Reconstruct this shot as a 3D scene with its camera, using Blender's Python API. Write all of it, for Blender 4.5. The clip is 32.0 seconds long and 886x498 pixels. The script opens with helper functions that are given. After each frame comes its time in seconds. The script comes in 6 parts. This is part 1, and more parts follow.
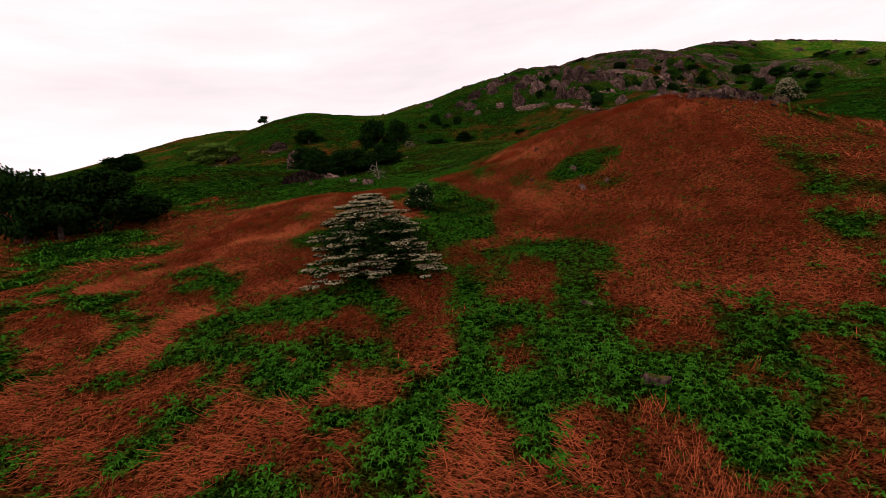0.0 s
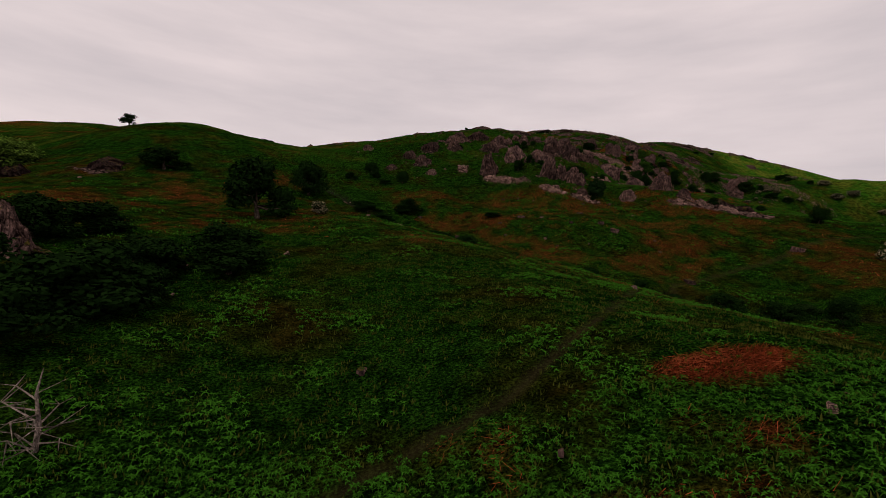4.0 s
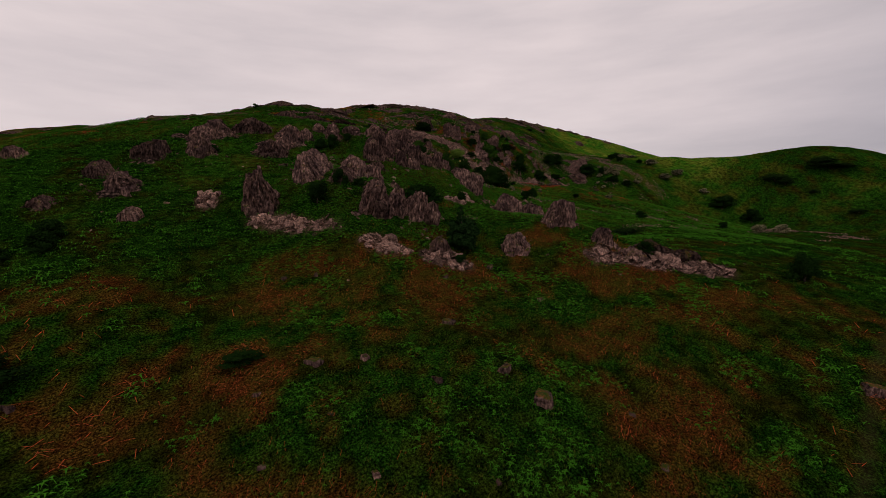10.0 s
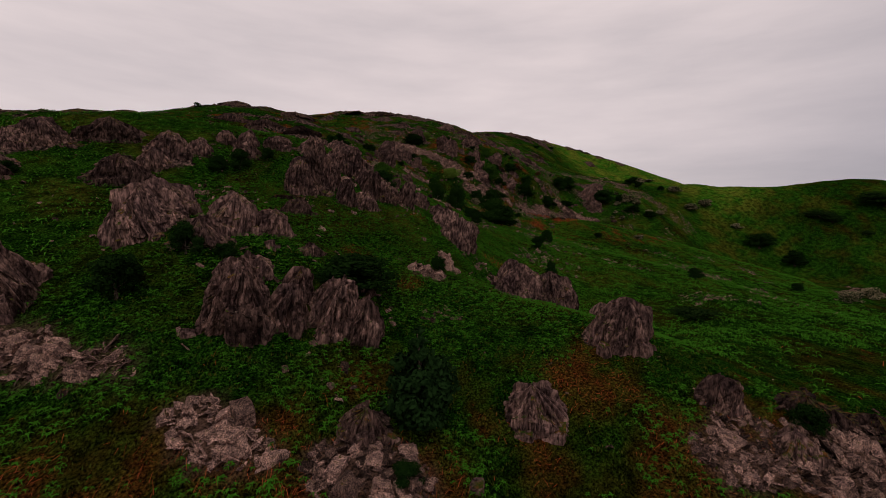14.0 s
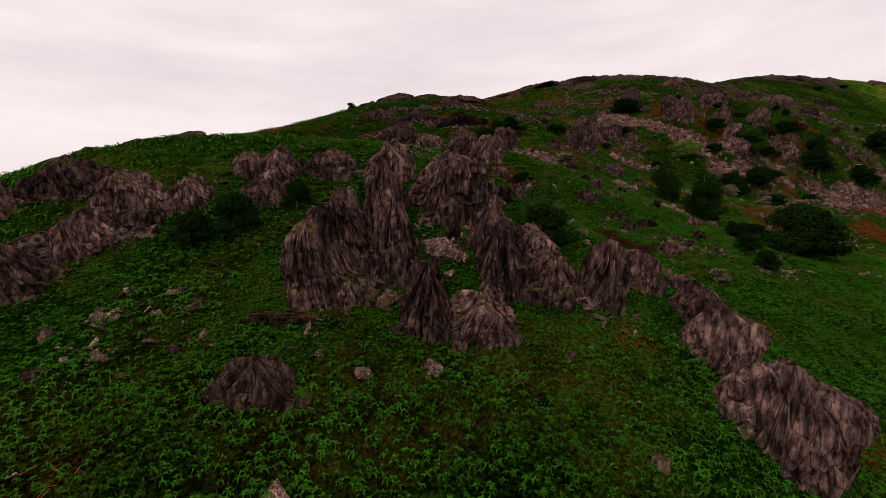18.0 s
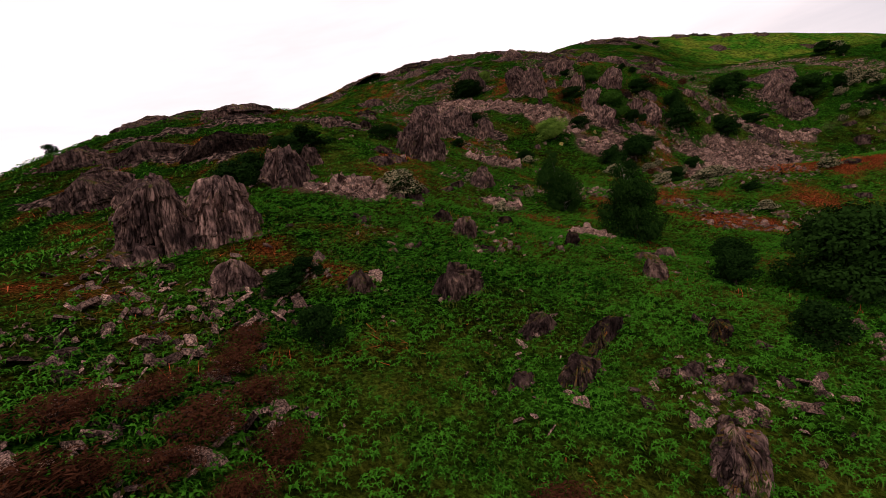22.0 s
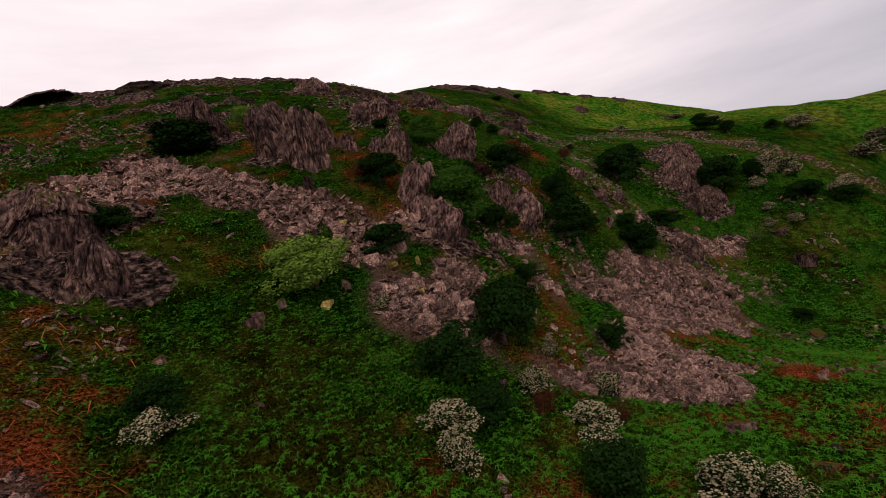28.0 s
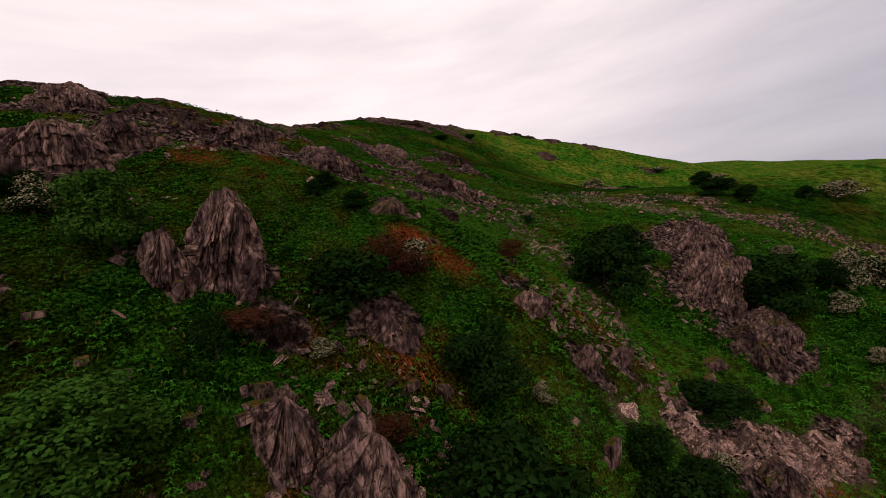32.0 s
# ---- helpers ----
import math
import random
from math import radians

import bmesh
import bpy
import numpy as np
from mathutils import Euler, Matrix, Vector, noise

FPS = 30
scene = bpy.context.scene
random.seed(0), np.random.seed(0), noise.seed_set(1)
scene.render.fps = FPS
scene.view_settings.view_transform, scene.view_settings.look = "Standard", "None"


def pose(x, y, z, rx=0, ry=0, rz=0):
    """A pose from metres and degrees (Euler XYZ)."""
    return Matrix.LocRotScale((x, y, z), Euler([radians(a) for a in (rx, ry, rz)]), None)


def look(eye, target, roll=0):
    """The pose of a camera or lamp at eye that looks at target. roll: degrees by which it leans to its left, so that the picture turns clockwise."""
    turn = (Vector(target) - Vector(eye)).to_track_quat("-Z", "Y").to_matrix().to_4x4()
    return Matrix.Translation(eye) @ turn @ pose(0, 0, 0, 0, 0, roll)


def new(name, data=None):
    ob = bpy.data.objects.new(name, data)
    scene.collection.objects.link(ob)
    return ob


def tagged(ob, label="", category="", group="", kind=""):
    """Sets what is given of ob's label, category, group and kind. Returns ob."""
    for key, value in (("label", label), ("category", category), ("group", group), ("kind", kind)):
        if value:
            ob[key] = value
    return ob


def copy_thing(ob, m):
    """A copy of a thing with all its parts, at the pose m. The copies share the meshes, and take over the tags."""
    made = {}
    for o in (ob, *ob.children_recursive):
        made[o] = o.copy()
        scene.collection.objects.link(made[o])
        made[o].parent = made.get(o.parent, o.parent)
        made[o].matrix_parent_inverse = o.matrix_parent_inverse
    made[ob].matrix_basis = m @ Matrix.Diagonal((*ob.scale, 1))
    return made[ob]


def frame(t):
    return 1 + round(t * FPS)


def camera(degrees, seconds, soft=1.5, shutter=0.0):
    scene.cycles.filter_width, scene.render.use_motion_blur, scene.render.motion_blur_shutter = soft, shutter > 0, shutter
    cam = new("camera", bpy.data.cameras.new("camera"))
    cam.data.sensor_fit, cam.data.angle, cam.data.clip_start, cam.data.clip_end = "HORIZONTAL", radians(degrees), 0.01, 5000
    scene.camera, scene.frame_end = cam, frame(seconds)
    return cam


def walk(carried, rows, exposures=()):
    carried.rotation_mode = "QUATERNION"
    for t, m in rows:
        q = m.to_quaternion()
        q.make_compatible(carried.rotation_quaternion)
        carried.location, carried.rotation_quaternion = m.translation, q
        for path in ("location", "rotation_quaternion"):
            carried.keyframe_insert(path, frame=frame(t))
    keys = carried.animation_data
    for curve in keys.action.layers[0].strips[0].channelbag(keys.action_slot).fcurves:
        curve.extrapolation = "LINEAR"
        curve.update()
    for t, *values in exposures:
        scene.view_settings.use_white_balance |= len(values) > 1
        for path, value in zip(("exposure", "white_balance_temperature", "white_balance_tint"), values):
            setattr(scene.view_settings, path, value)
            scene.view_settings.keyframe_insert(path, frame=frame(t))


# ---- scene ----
SKY, SUN = 1.06, 1.2
EXPOSURES = [(0, 0.0), (0.5, -0.06), (1, -0.25), (2, -0.3), (3, -0.45), (4, -0.62), (5, -0.62), (7, -0.55), (9, -0.58), (13.5, -0.68), (15.5, -0.34), (17, -0.24), (19, -0.24), (20.5, 0.0), (22, 0.15), (23.5, 0.16), (25, -0.05), (28, -0.03), (30, -0.06), (32, -0.08)]
cam = camera(87.9, 32.0, soft=0.6)
PATH = [
    (0, (3.182, -1.772, -1.732), (3.076, 0.217, -1.911), -6.1),
    (0.5, (4.02, 4.199, -0.306), (3.891, 6.189, -0.466), -0.8),
    (1, (4.583, 9.688, 1.117), (4.435, 11.676, 0.96), 4.3),
    (1.5, (4.819, 14.664, 2.066), (4.678, 16.654, 1.922), 7.0),
    (2, (4.817, 19.688, 3.025), (4.68, 21.68, 2.912), 8.0),
    (2.5, (4.441, 24.697, 4.197), (4.315, 26.69, 4.094), 8.0),
    (3, (3.981, 29.491, 5.623), (3.923, 31.489, 5.547), 7.4),
    (3.5, (3.414, 34.062, 7.075), (3.483, 36.06, 7.038), 6.1),
    (4, (2.996, 38.291, 8.453), (3.213, 40.279, 8.452), 3.8),
    (4.5, (2.93, 42.132, 9.573), (3.286, 44.1, 9.61), 1.3),
    (6.5, (5.504, 56.802, 16.156), (6.293, 58.637, 16.062), -3.0),
    (7, (6.892, 60.455, 17.327), (7.732, 62.266, 17.215), -2.9),
    (7.5, (8.45, 63.923, 18.442), (9.307, 65.727, 18.328), -2.7),
    (8, (10.16, 67.219, 19.406), (11.024, 69.019, 19.292), -2.4),
    (8.5, (11.914, 70.422, 20.33), (12.785, 72.218, 20.21), -2.0),
    (9, (13.721, 73.495, 21.139), (14.599, 75.288, 21.019), -1.6),
    (9.5, (15.547, 76.57, 22.07), (16.428, 78.361, 21.951), -1.2),
    (10, (17.445, 79.527, 22.804), (18.326, 81.319, 22.693), -0.8),
    (10.5, (19.21, 82.416, 23.65), (20.096, 84.206, 23.543), -0.4),
    (11, (21.003, 85.312, 24.442), (21.893, 87.1, 24.341), -0.1),
    (11.5, (22.838, 88.205, 25.307), (23.731, 89.992, 25.209), 0.3),
    (12, (24.635, 90.962, 25.985), (25.531, 92.748, 25.896), 0.5),
    (12.5, (26.444, 93.658, 26.598), (27.339, 95.445, 26.523), 0.7),
    (13, (28.151, 96.297, 27.383), (29.049, 98.083, 27.312), 0.9),
    (13.5, (29.951, 98.993, 28.063), (30.844, 100.781, 28.006), 1.3),
    (15.5, (36.213, 111.501, 31.6), (37.028, 113.322, 31.449), 0.9),
    (16, (37.998, 114.985, 32.576), (38.474, 116.92, 32.412), 1.8),
    (16.5, (39.651, 118.185, 33.511), (39.881, 120.164, 33.332), 3.8),
    (17, (40.995, 121.455, 34.167), (41.115, 123.443, 33.986), 4.4),
    (17.5, (42.012, 124.792, 34.746), (42.02, 126.784, 34.568), 2.4),
    (18, (42.762, 128.257, 35.179), (42.782, 130.251, 35.02), -1.7),
    (18.5, (43.471, 131.562, 35.615), (43.512, 133.556, 35.467), -4.4),
    (19, (44.2, 134.863, 36.142), (44.285, 136.856, 36.005), -7.4),
    (19.5, (45.0, 138.021, 36.728), (45.14, 140.012, 36.594), -10.2),
    (20, (45.838, 141.072, 37.297), (46.027, 143.058, 37.164), -12.6),
    (20.5, (46.828, 144.044, 37.942), (47.14, 146.012, 37.78), -13.9),
    (21, (48.229, 146.79, 38.491), (48.675, 148.729, 38.289), -12.4),
    (21.5, (49.63, 149.592, 38.961), (50.136, 151.515, 38.749), -13.3),
    (22, (51.15, 152.2, 39.366), (51.689, 154.114, 39.151), -14.0),
    (22.5, (52.91, 154.833, 39.752), (53.458, 156.745, 39.543), -13.9),
    (23, (54.808, 157.496, 40.346), (55.403, 159.393, 40.126), -14.3),
    (23.5, (57.248, 160.052, 40.748), (57.911, 161.925, 40.516), -11.7),
    (24, (59.665, 162.383, 41.259), (60.41, 164.224, 41.021), -8.3),
    (24.5, (61.901, 164.981, 41.773), (62.746, 166.779, 41.543), -6.0),
    (25, (64.055, 167.514, 42.272), (65.001, 169.261, 42.047), -5.2),
    (25.5, (66.117, 170.175, 42.687), (67.116, 171.894, 42.469), -6.2),
    (27.5, (77.654, 182.007, 46.351), (78.687, 183.708, 46.152), -9.4),
    (28, (80.714, 185.572, 46.866), (81.785, 187.25, 46.676), -11.9),
    (28.5, (83.831, 188.814, 47.415), (84.934, 190.473, 47.236), -13.1),
    (29, (87.078, 191.585, 48.013), (88.196, 193.235, 47.85), -12.7),
    (29.5, (90.413, 194.086, 48.647), (91.55, 195.727, 48.529), -12.0),
    (30, (93.728, 196.538, 49.182), (94.869, 198.177, 49.073), -11.5),
    (30.5, (96.964, 198.737, 49.852), (98.09, 200.387, 49.749), -10.8),
    (31, (100.193, 200.917, 50.65), (101.3, 202.579, 50.543), -9.2),
    (31.5, (103.262, 203.152, 51.343), (104.385, 204.804, 51.237), -8.7),
    (32, (106.193, 205.333, 51.836), (107.408, 206.92, 51.769), -9.7),
]
walk(cam, [(t, look(eye, target, roll)) for t, eye, target, roll in PATH], EXPOSURES)

# ---- sky and light: a bright overcast, thinner towards the west ----
SUN_AZ, SUN_EL = radians(205), radians(56)
world = bpy.data.worlds.new("overcast_sky")
scene.world = world
world.use_nodes = True
wt = world.node_tree
wn, wl = wt.nodes, wt.links
wn.clear()


def wnode(kind, **values):
    n = wn.new(kind)
    for key, value in values.items():
        n.inputs[key].default_value = value
    return n


sky = wn.new("ShaderNodeTexSky")
sky.sky_type, sky.sun_disc, sky.sun_elevation, sky.sun_rotation = "NISHITA", False, SUN_EL, SUN_AZ
coord = wn.new("ShaderNodeTexCoord")
stretch = wnode("ShaderNodeMapping", Scale=(1.6, 1.6, 9.0))
clouds = wnode("ShaderNodeTexNoise", Scale=1.5, Detail=7.0, Roughness=0.55)
wl.new(coord.outputs["Generated"], stretch.inputs["Vector"])
wl.new(stretch.outputs[0], clouds.inputs["Vector"])
tone = wn.new("ShaderNodeValToRGB")
tone.color_ramp.elements[0].position, tone.color_ramp.elements[0].color = 0.3, (0.88, 0.77, 0.785, 1)
tone.color_ramp.elements[1].position, tone.color_ramp.elements[1].color = 0.68, (1.12, 0.96, 0.955, 1)
wl.new(clouds.outputs["Fac"], tone.inputs[0])
# the eastern sky is lower and bluer, with a clear strip on the horizon
side = wn.new("ShaderNodeVectorMath")
side.operation = "DOT_PRODUCT"
side.inputs[1].default_value = (0.94, -0.1, -0.32)
wl.new(coord.outputs["Generated"], side.inputs[0])
east = wnode("ShaderNodeMapRange", **{"From Min": 0.5, "From Max": 1.0})
east.interpolation_type = "SMOOTHSTEP"
wl.new(side.outputs["Value"], east.inputs["Value"])
dull = wn.new("ShaderNodeMix")
dull.data_type, dull.blend_type = "RGBA", "MULTIPLY"
dull.inputs["B"].default_value = (0.42, 0.46, 0.53, 1)
wl.new(east.outputs[0], dull.inputs["Factor"])
wl.new(tone.outputs[0], dull.inputs["A"])
blue = wn.new("ShaderNodeMix")
blue.data_type, blue.blend_type = "RGBA", "ADD"
blue.inputs["Factor"].default_value = 0.006
wl.new(dull.outputs["Result"], blue.inputs["A"])
wl.new(sky.outputs[0], blue.inputs["B"])
# the unseen sky overhead is dimmed to lessen the light on the ground
over = wn.new("ShaderNodeSeparateXYZ")
wl.new(coord.outputs["Generated"], over.inputs[0])
thick = wnode("ShaderNodeMapRange", **{"From Min": 0.42, "From Max": 1.0, "To Min": 1.0, "To Max": 0.24})
thick.interpolation_type = "SMOOTHSTEP"
wl.new(over.outputs["Z"], thick.inputs["Value"])
dimmed_sky = wn.new("ShaderNodeVectorMath")
dimmed_sky.operation = "SCALE"
wl.new(blue.outputs["Result"], dimmed_sky.inputs[0])
wl.new(thick.outputs[0], dimmed_sky.inputs["Scale"])
back = wnode("ShaderNodeBackground", Strength=SKY)
wl.new(dimmed_sky.outputs[0], back.inputs["Color"])
wl.new(back.outputs[0], wn.new("ShaderNodeOutputWorld").inputs["Surface"])

sun = new("sun", bpy.data.lights.new("sun", "SUN"))
sun.data.energy, sun.data.angle, sun.data.color = SUN, radians(16), (1.0, 0.93, 0.86)
sun.matrix_world = look((60 * math.sin(SUN_AZ) * math.cos(SUN_EL), 60 * math.cos(SUN_AZ) * math.cos(SUN_EL), 60 * math.sin(SUN_EL)), (0, 0, 0))

# ---- the lie of the land: a slope with mounds and hollows (x, y, spread, height) ----
PLANE = (-12.956, 0.0244, 0.2651)
LOWER_MEADOW = [
    (-28.0, -42.0, 39.2, 12.83), (12.6, 21.0, 12.6, -3.06), (18.9, 27.3, 12.6, 3.11), (-126.0, 36.4, 39.2, 14.50), (-106.4, 36.4, 39.2, 10.99),
    (18.9, 39.9, 12.6, 5.26), (25.2, 58.8, 12.6, 1.77), (0.0, 71.4, 12.6, 0.12), (37.8, 71.4, 12.6, -1.66), (-86.8, 75.6, 39.2, 1.29),
    (187.6, 75.6, 39.2, -12.30),
]
BECK_AND_PASTURE = [
    (37.8, 84.0, 12.6, -3.55), (12.6, 84.0, 12.6, 1.26), (-98.0, 84.0, 30.8, -1.22), (50.4, 102.9, 12.6, -1.23), (-2.8, 103.6, 22.4, -2.67),
    (-70.0, 105.0, 30.8, -3.84), (25.2, 109.2, 12.6, -1.80), (56.7, 121.8, 12.6, 4.23),
]
CRAG_SPUR = [
    (-47.6, 126.0, 22.4, 3.71), (-98.0, 126.0, 30.8, -2.78), (6.3, 128.1, 12.6, -1.62), (31.5, 128.1, 12.6, 0.57), (63.0, 134.4, 12.6, -4.71),
    (18.9, 140.7, 12.6, 2.02), (120.4, 148.4, 22.4, -5.98), (-58.8, 148.4, 22.4, 4.10), (50.4, 153.3, 12.6, 3.88), (69.3, 153.3, 12.6, 0.34),
    (-106.4, 154.0, 39.2, -5.73), (-70.0, 154.0, 30.8, 0.04), (31.5, 159.6, 12.6, 3.52), (-36.4, 159.6, 22.4, -6.66), (81.9, 165.9, 12.6, 1.78),
    (50.4, 165.9, 12.6, -2.42), (-105.0, 168.0, 30.8, -0.71),
]
SCREE_SLOPE = [
    (-58.8, 170.8, 22.4, 5.85), (-106.4, 173.6, 39.2, 5.12), (-88.2, 175.0, 25.2, -1.89), (-54.6, 175.0, 25.2, 3.12), (-21.0, 175.0, 25.2, -1.51),
    (12.6, 175.0, 25.2, 7.38), (46.2, 175.0, 25.2, 2.78), (79.8, 175.0, 25.2, -7.37), (113.4, 175.0, 25.2, 2.35), (147.0, 175.0, 25.2, -2.21),
    (180.6, 175.0, 25.2, -15.16), (214.2, 175.0, 25.2, -2.61), (247.8, 175.0, 25.2, 4.55), (281.4, 175.0, 25.2, 7.01), (-42.0, 175.0, 30.8, 0.77),
    (210.0, 175.0, 30.8, -8.93), (37.8, 184.8, 12.6, -7.82), (50.4, 184.8, 12.6, 2.39), (75.6, 191.1, 12.6, 0.12), (107.1, 191.1, 12.6, 5.89),
]
RIDGE = [
    (-88.2, 242.2, 25.2, 3.32), (-54.6, 242.2, 25.2, -6.81), (-21.0, 242.2, 25.2, -6.76), (12.6, 242.2, 25.2, 8.92), (46.2, 242.2, 25.2, 3.04),
    (79.8, 242.2, 25.2, -5.68), (113.4, 242.2, 25.2, 7.03), (147.0, 242.2, 25.2, -4.39), (180.6, 242.2, 25.2, 3.96), (214.2, 242.2, 25.2, 3.81),
    (247.8, 242.2, 25.2, -10.64), (281.4, 242.2, 25.2, -3.21), (176.4, 249.2, 22.4, -0.19), (254.8, 260.4, 22.4, 3.45), (210.0, 260.4, 22.4, -7.20),
    (154.0, 260.4, 22.4, -4.21),
]
UPPER_SLOPE_WEST = [
    (81.9, 203.7, 12.6, 0.02), (-105.0, 208.6, 25.2, 4.62), (-71.4, 208.6, 25.2, -2.86), (-37.8, 208.6, 25.2, -0.50), (-4.2, 208.6, 25.2, -2.15),
    (29.4, 208.6, 25.2, 7.26), (63.0, 208.6, 25.2, 6.75), (56.7, 210.0, 12.6, 0.23), (63.0, 210.0, 12.6, -1.41), (8.4, 215.6, 22.4, -7.15),
    (-25.2, 215.6, 22.4, 15.41), (75.6, 216.3, 12.6, 0.32), (25.2, 228.9, 12.6, -0.61),
]
UPPER_SLOPE_EAST = [
    (94.5, 197.4, 12.6, -2.45), (132.3, 203.7, 12.6, -3.99), (113.4, 203.7, 12.6, -9.67), (151.2, 203.7, 12.6, -2.13), (165.2, 204.4, 22.4, -3.69),
    (96.6, 208.6, 25.2, -6.51), (130.2, 208.6, 25.2, -1.49), (163.8, 208.6, 25.2, 0.97), (197.4, 208.6, 25.2, -4.51), (231.0, 208.6, 25.2, 9.84),
    (264.6, 208.6, 25.2, 3.32), (157.5, 210.0, 12.6, 5.69), (138.6, 210.0, 12.6, -5.64), (196.0, 210.0, 30.8, -3.61), (231.0, 210.0, 30.8, 9.06),
    (198.8, 215.6, 22.4, 4.51), (119.7, 222.6, 12.6, 3.95), (94.5, 222.6, 12.6, 6.28), (243.6, 226.8, 22.4, -13.08),
]
BACK_OF_RIDGE_WEST = [
    (-67.2, 271.6, 39.2, -7.88), (-2.8, 271.6, 22.4, -1.39), (75.6, 271.6, 22.4, 10.23), (-105.0, 275.8, 25.2, -1.28), (-37.8, 275.8, 25.2, -1.67),
    (-4.2, 275.8, 25.2, -2.57), (29.4, 275.8, 25.2, -4.50), (63.0, 275.8, 25.2, 0.36), (19.6, 282.8, 22.4, 0.59), (-54.6, 309.4, 25.2, 0.18),
    (-21.0, 309.4, 25.2, -4.81), (12.6, 309.4, 25.2, 2.89), (46.2, 309.4, 25.2, 9.88), (79.8, 309.4, 25.2, -7.25), (-47.6, 310.8, 39.2, -10.59),
]
BACK_OF_RIDGE_EAST = [
    (109.2, 271.6, 22.4, 5.51), (176.4, 271.6, 22.4, -1.54), (154.0, 271.6, 22.4, 1.74), (232.4, 271.6, 22.4, 2.42), (96.6, 275.8, 25.2, 4.84),
    (130.2, 275.8, 25.2, 1.69), (163.8, 275.8, 25.2, 5.79), (197.4, 275.8, 25.2, -11.59), (231.0, 275.8, 25.2, 3.15), (113.4, 309.4, 25.2, -4.68),
    (147.0, 309.4, 25.2, 5.20), (180.6, 309.4, 25.2, 6.58), (214.2, 309.4, 25.2, 12.47), (247.8, 309.4, 25.2, 0.77),
]
FAR_HILLS = [
    (630.0, 322.0, 154.0, 44.97), (868.0, 462.0, 210.0, 40.13), (462.0, 588.0, 168.0, 55.50), (-420.0, 420.0, 210.0, 2.67), (-490.0, 84.0, 196.0, -0.14),
    (210.0, 588.0, 168.0, 40.31), (364.0, 322.0, 84.0, 12.98), (448.0, 238.0, 84.0, 6.20), (560.0, 196.0, 98.0, -20.87), (350.0, 182.0, 70.0, 7.97),
    (770.0, 350.0, 126.0, -20.46), (980.0, 350.0, 168.0, -30.81), (420.0, 420.0, 98.0, 0.75),
]
KNOLLS_LOW = [
    (0.0, 20.0, 7.0, 0.95), (-10.5, 30.5, 7.0, 0.25), (0.0, 30.5, 7.0, 1.03), (10.5, 30.5, 7.0, -1.41), (21.0, 30.5, 7.0, -0.25),
    (-10.5, 41.0, 7.0, 0.37), (0.0, 41.0, 7.0, -0.53), (10.5, 41.0, 7.0, -0.81), (21.0, 41.0, 7.0, 0.88), (-31.5, 51.5, 7.0, 1.99),
    (-10.5, 51.5, 7.0, 0.58), (0.0, 51.5, 7.0, -1.11), (10.5, 51.5, 7.0, 0.48), (21.0, 51.5, 7.0, -1.25), (-31.5, 62.0, 7.0, 1.46),
    (31.5, 72.5, 7.0, 0.29), (0.0, 93.5, 7.0, 1.58), (10.5, 93.5, 7.0, -0.22), (21.0, 93.5, 7.0, -1.37),
]
KNOLLS_SPUR_FOOT = [
    (10.5, 104.0, 7.0, -2.24), (21.0, 104.0, 7.0, 0.37), (31.5, 104.0, 7.0, 1.39), (42.0, 104.0, 7.0, 0.63), (21.0, 114.5, 7.0, 0.54),
    (31.5, 114.5, 7.0, -0.33), (42.0, 114.5, 7.0, -1.70), (63.0, 114.5, 7.0, -1.12), (10.5, 125.0, 7.0, 1.75), (21.0, 125.0, 7.0, -2.98),
    (31.5, 125.0, 7.0, 2.52), (42.0, 125.0, 7.0, -1.63), (52.5, 125.0, 7.0, 1.49),
]
KNOLLS_SPUR = [
    (0.0, 135.5, 7.0, -0.93), (31.5, 135.5, 7.0, 2.27), (42.0, 135.5, 7.0, -1.16), (63.0, 135.5, 7.0, -0.85), (21.0, 146.0, 7.0, -0.86),
    (31.5, 146.0, 7.0, -2.98), (42.0, 146.0, 7.0, 1.12), (52.5, 146.0, 7.0, 0.76), (94.5, 146.0, 7.0, 0.43), (105.0, 146.0, 7.0, 0.30),
    (136.5, 146.0, 7.0, -0.56), (42.0, 156.5, 7.0, 2.07), (52.5, 156.5, 7.0, -1.02),
]
KNOLLS_BANK = [
    (42.0, 167.0, 7.0, -0.93), (63.0, 167.0, 7.0, 0.41), (42.0, 177.5, 7.0, 2.11), (52.5, 177.5, 7.0, 1.46), (63.0, 177.5, 7.0, -0.44),
    (84.0, 177.5, 7.0, -0.65), (94.5, 177.5, 7.0, -0.79), (63.0, 188.0, 7.0, -1.26), (73.5, 188.0, 7.0, -0.29), (84.0, 188.0, 7.0, 0.49),
    (94.5, 188.0, 7.0, 1.36), (115.5, 188.0, 7.0, -0.65), (63.0, 198.5, 7.0, 0.31), (115.5, 198.5, 7.0, 2.16), (126.0, 198.5, 7.0, 0.22),
]
KNOLLS_SLOPE = [
    (63.0, 209.0, 7.0, 1.59), (84.0, 209.0, 7.0, -0.65), (94.5, 209.0, 7.0, -0.83), (94.5, 219.5, 7.0, 0.69), (105.0, 219.5, 7.0, 0.37),
    (115.5, 219.5, 7.0, -1.81), (126.0, 219.5, 7.0, 1.24), (147.0, 219.5, 7.0, -0.72), (157.5, 219.5, 7.0, 0.59), (94.5, 230.0, 7.0, -0.70),
    (115.5, 230.0, 7.0, 1.90), (126.0, 230.0, 7.0, 0.27), (136.5, 230.0, 7.0, -0.67), (147.0, 230.0, 7.0, 0.58), (157.5, 230.0, 7.0, 0.99),
]
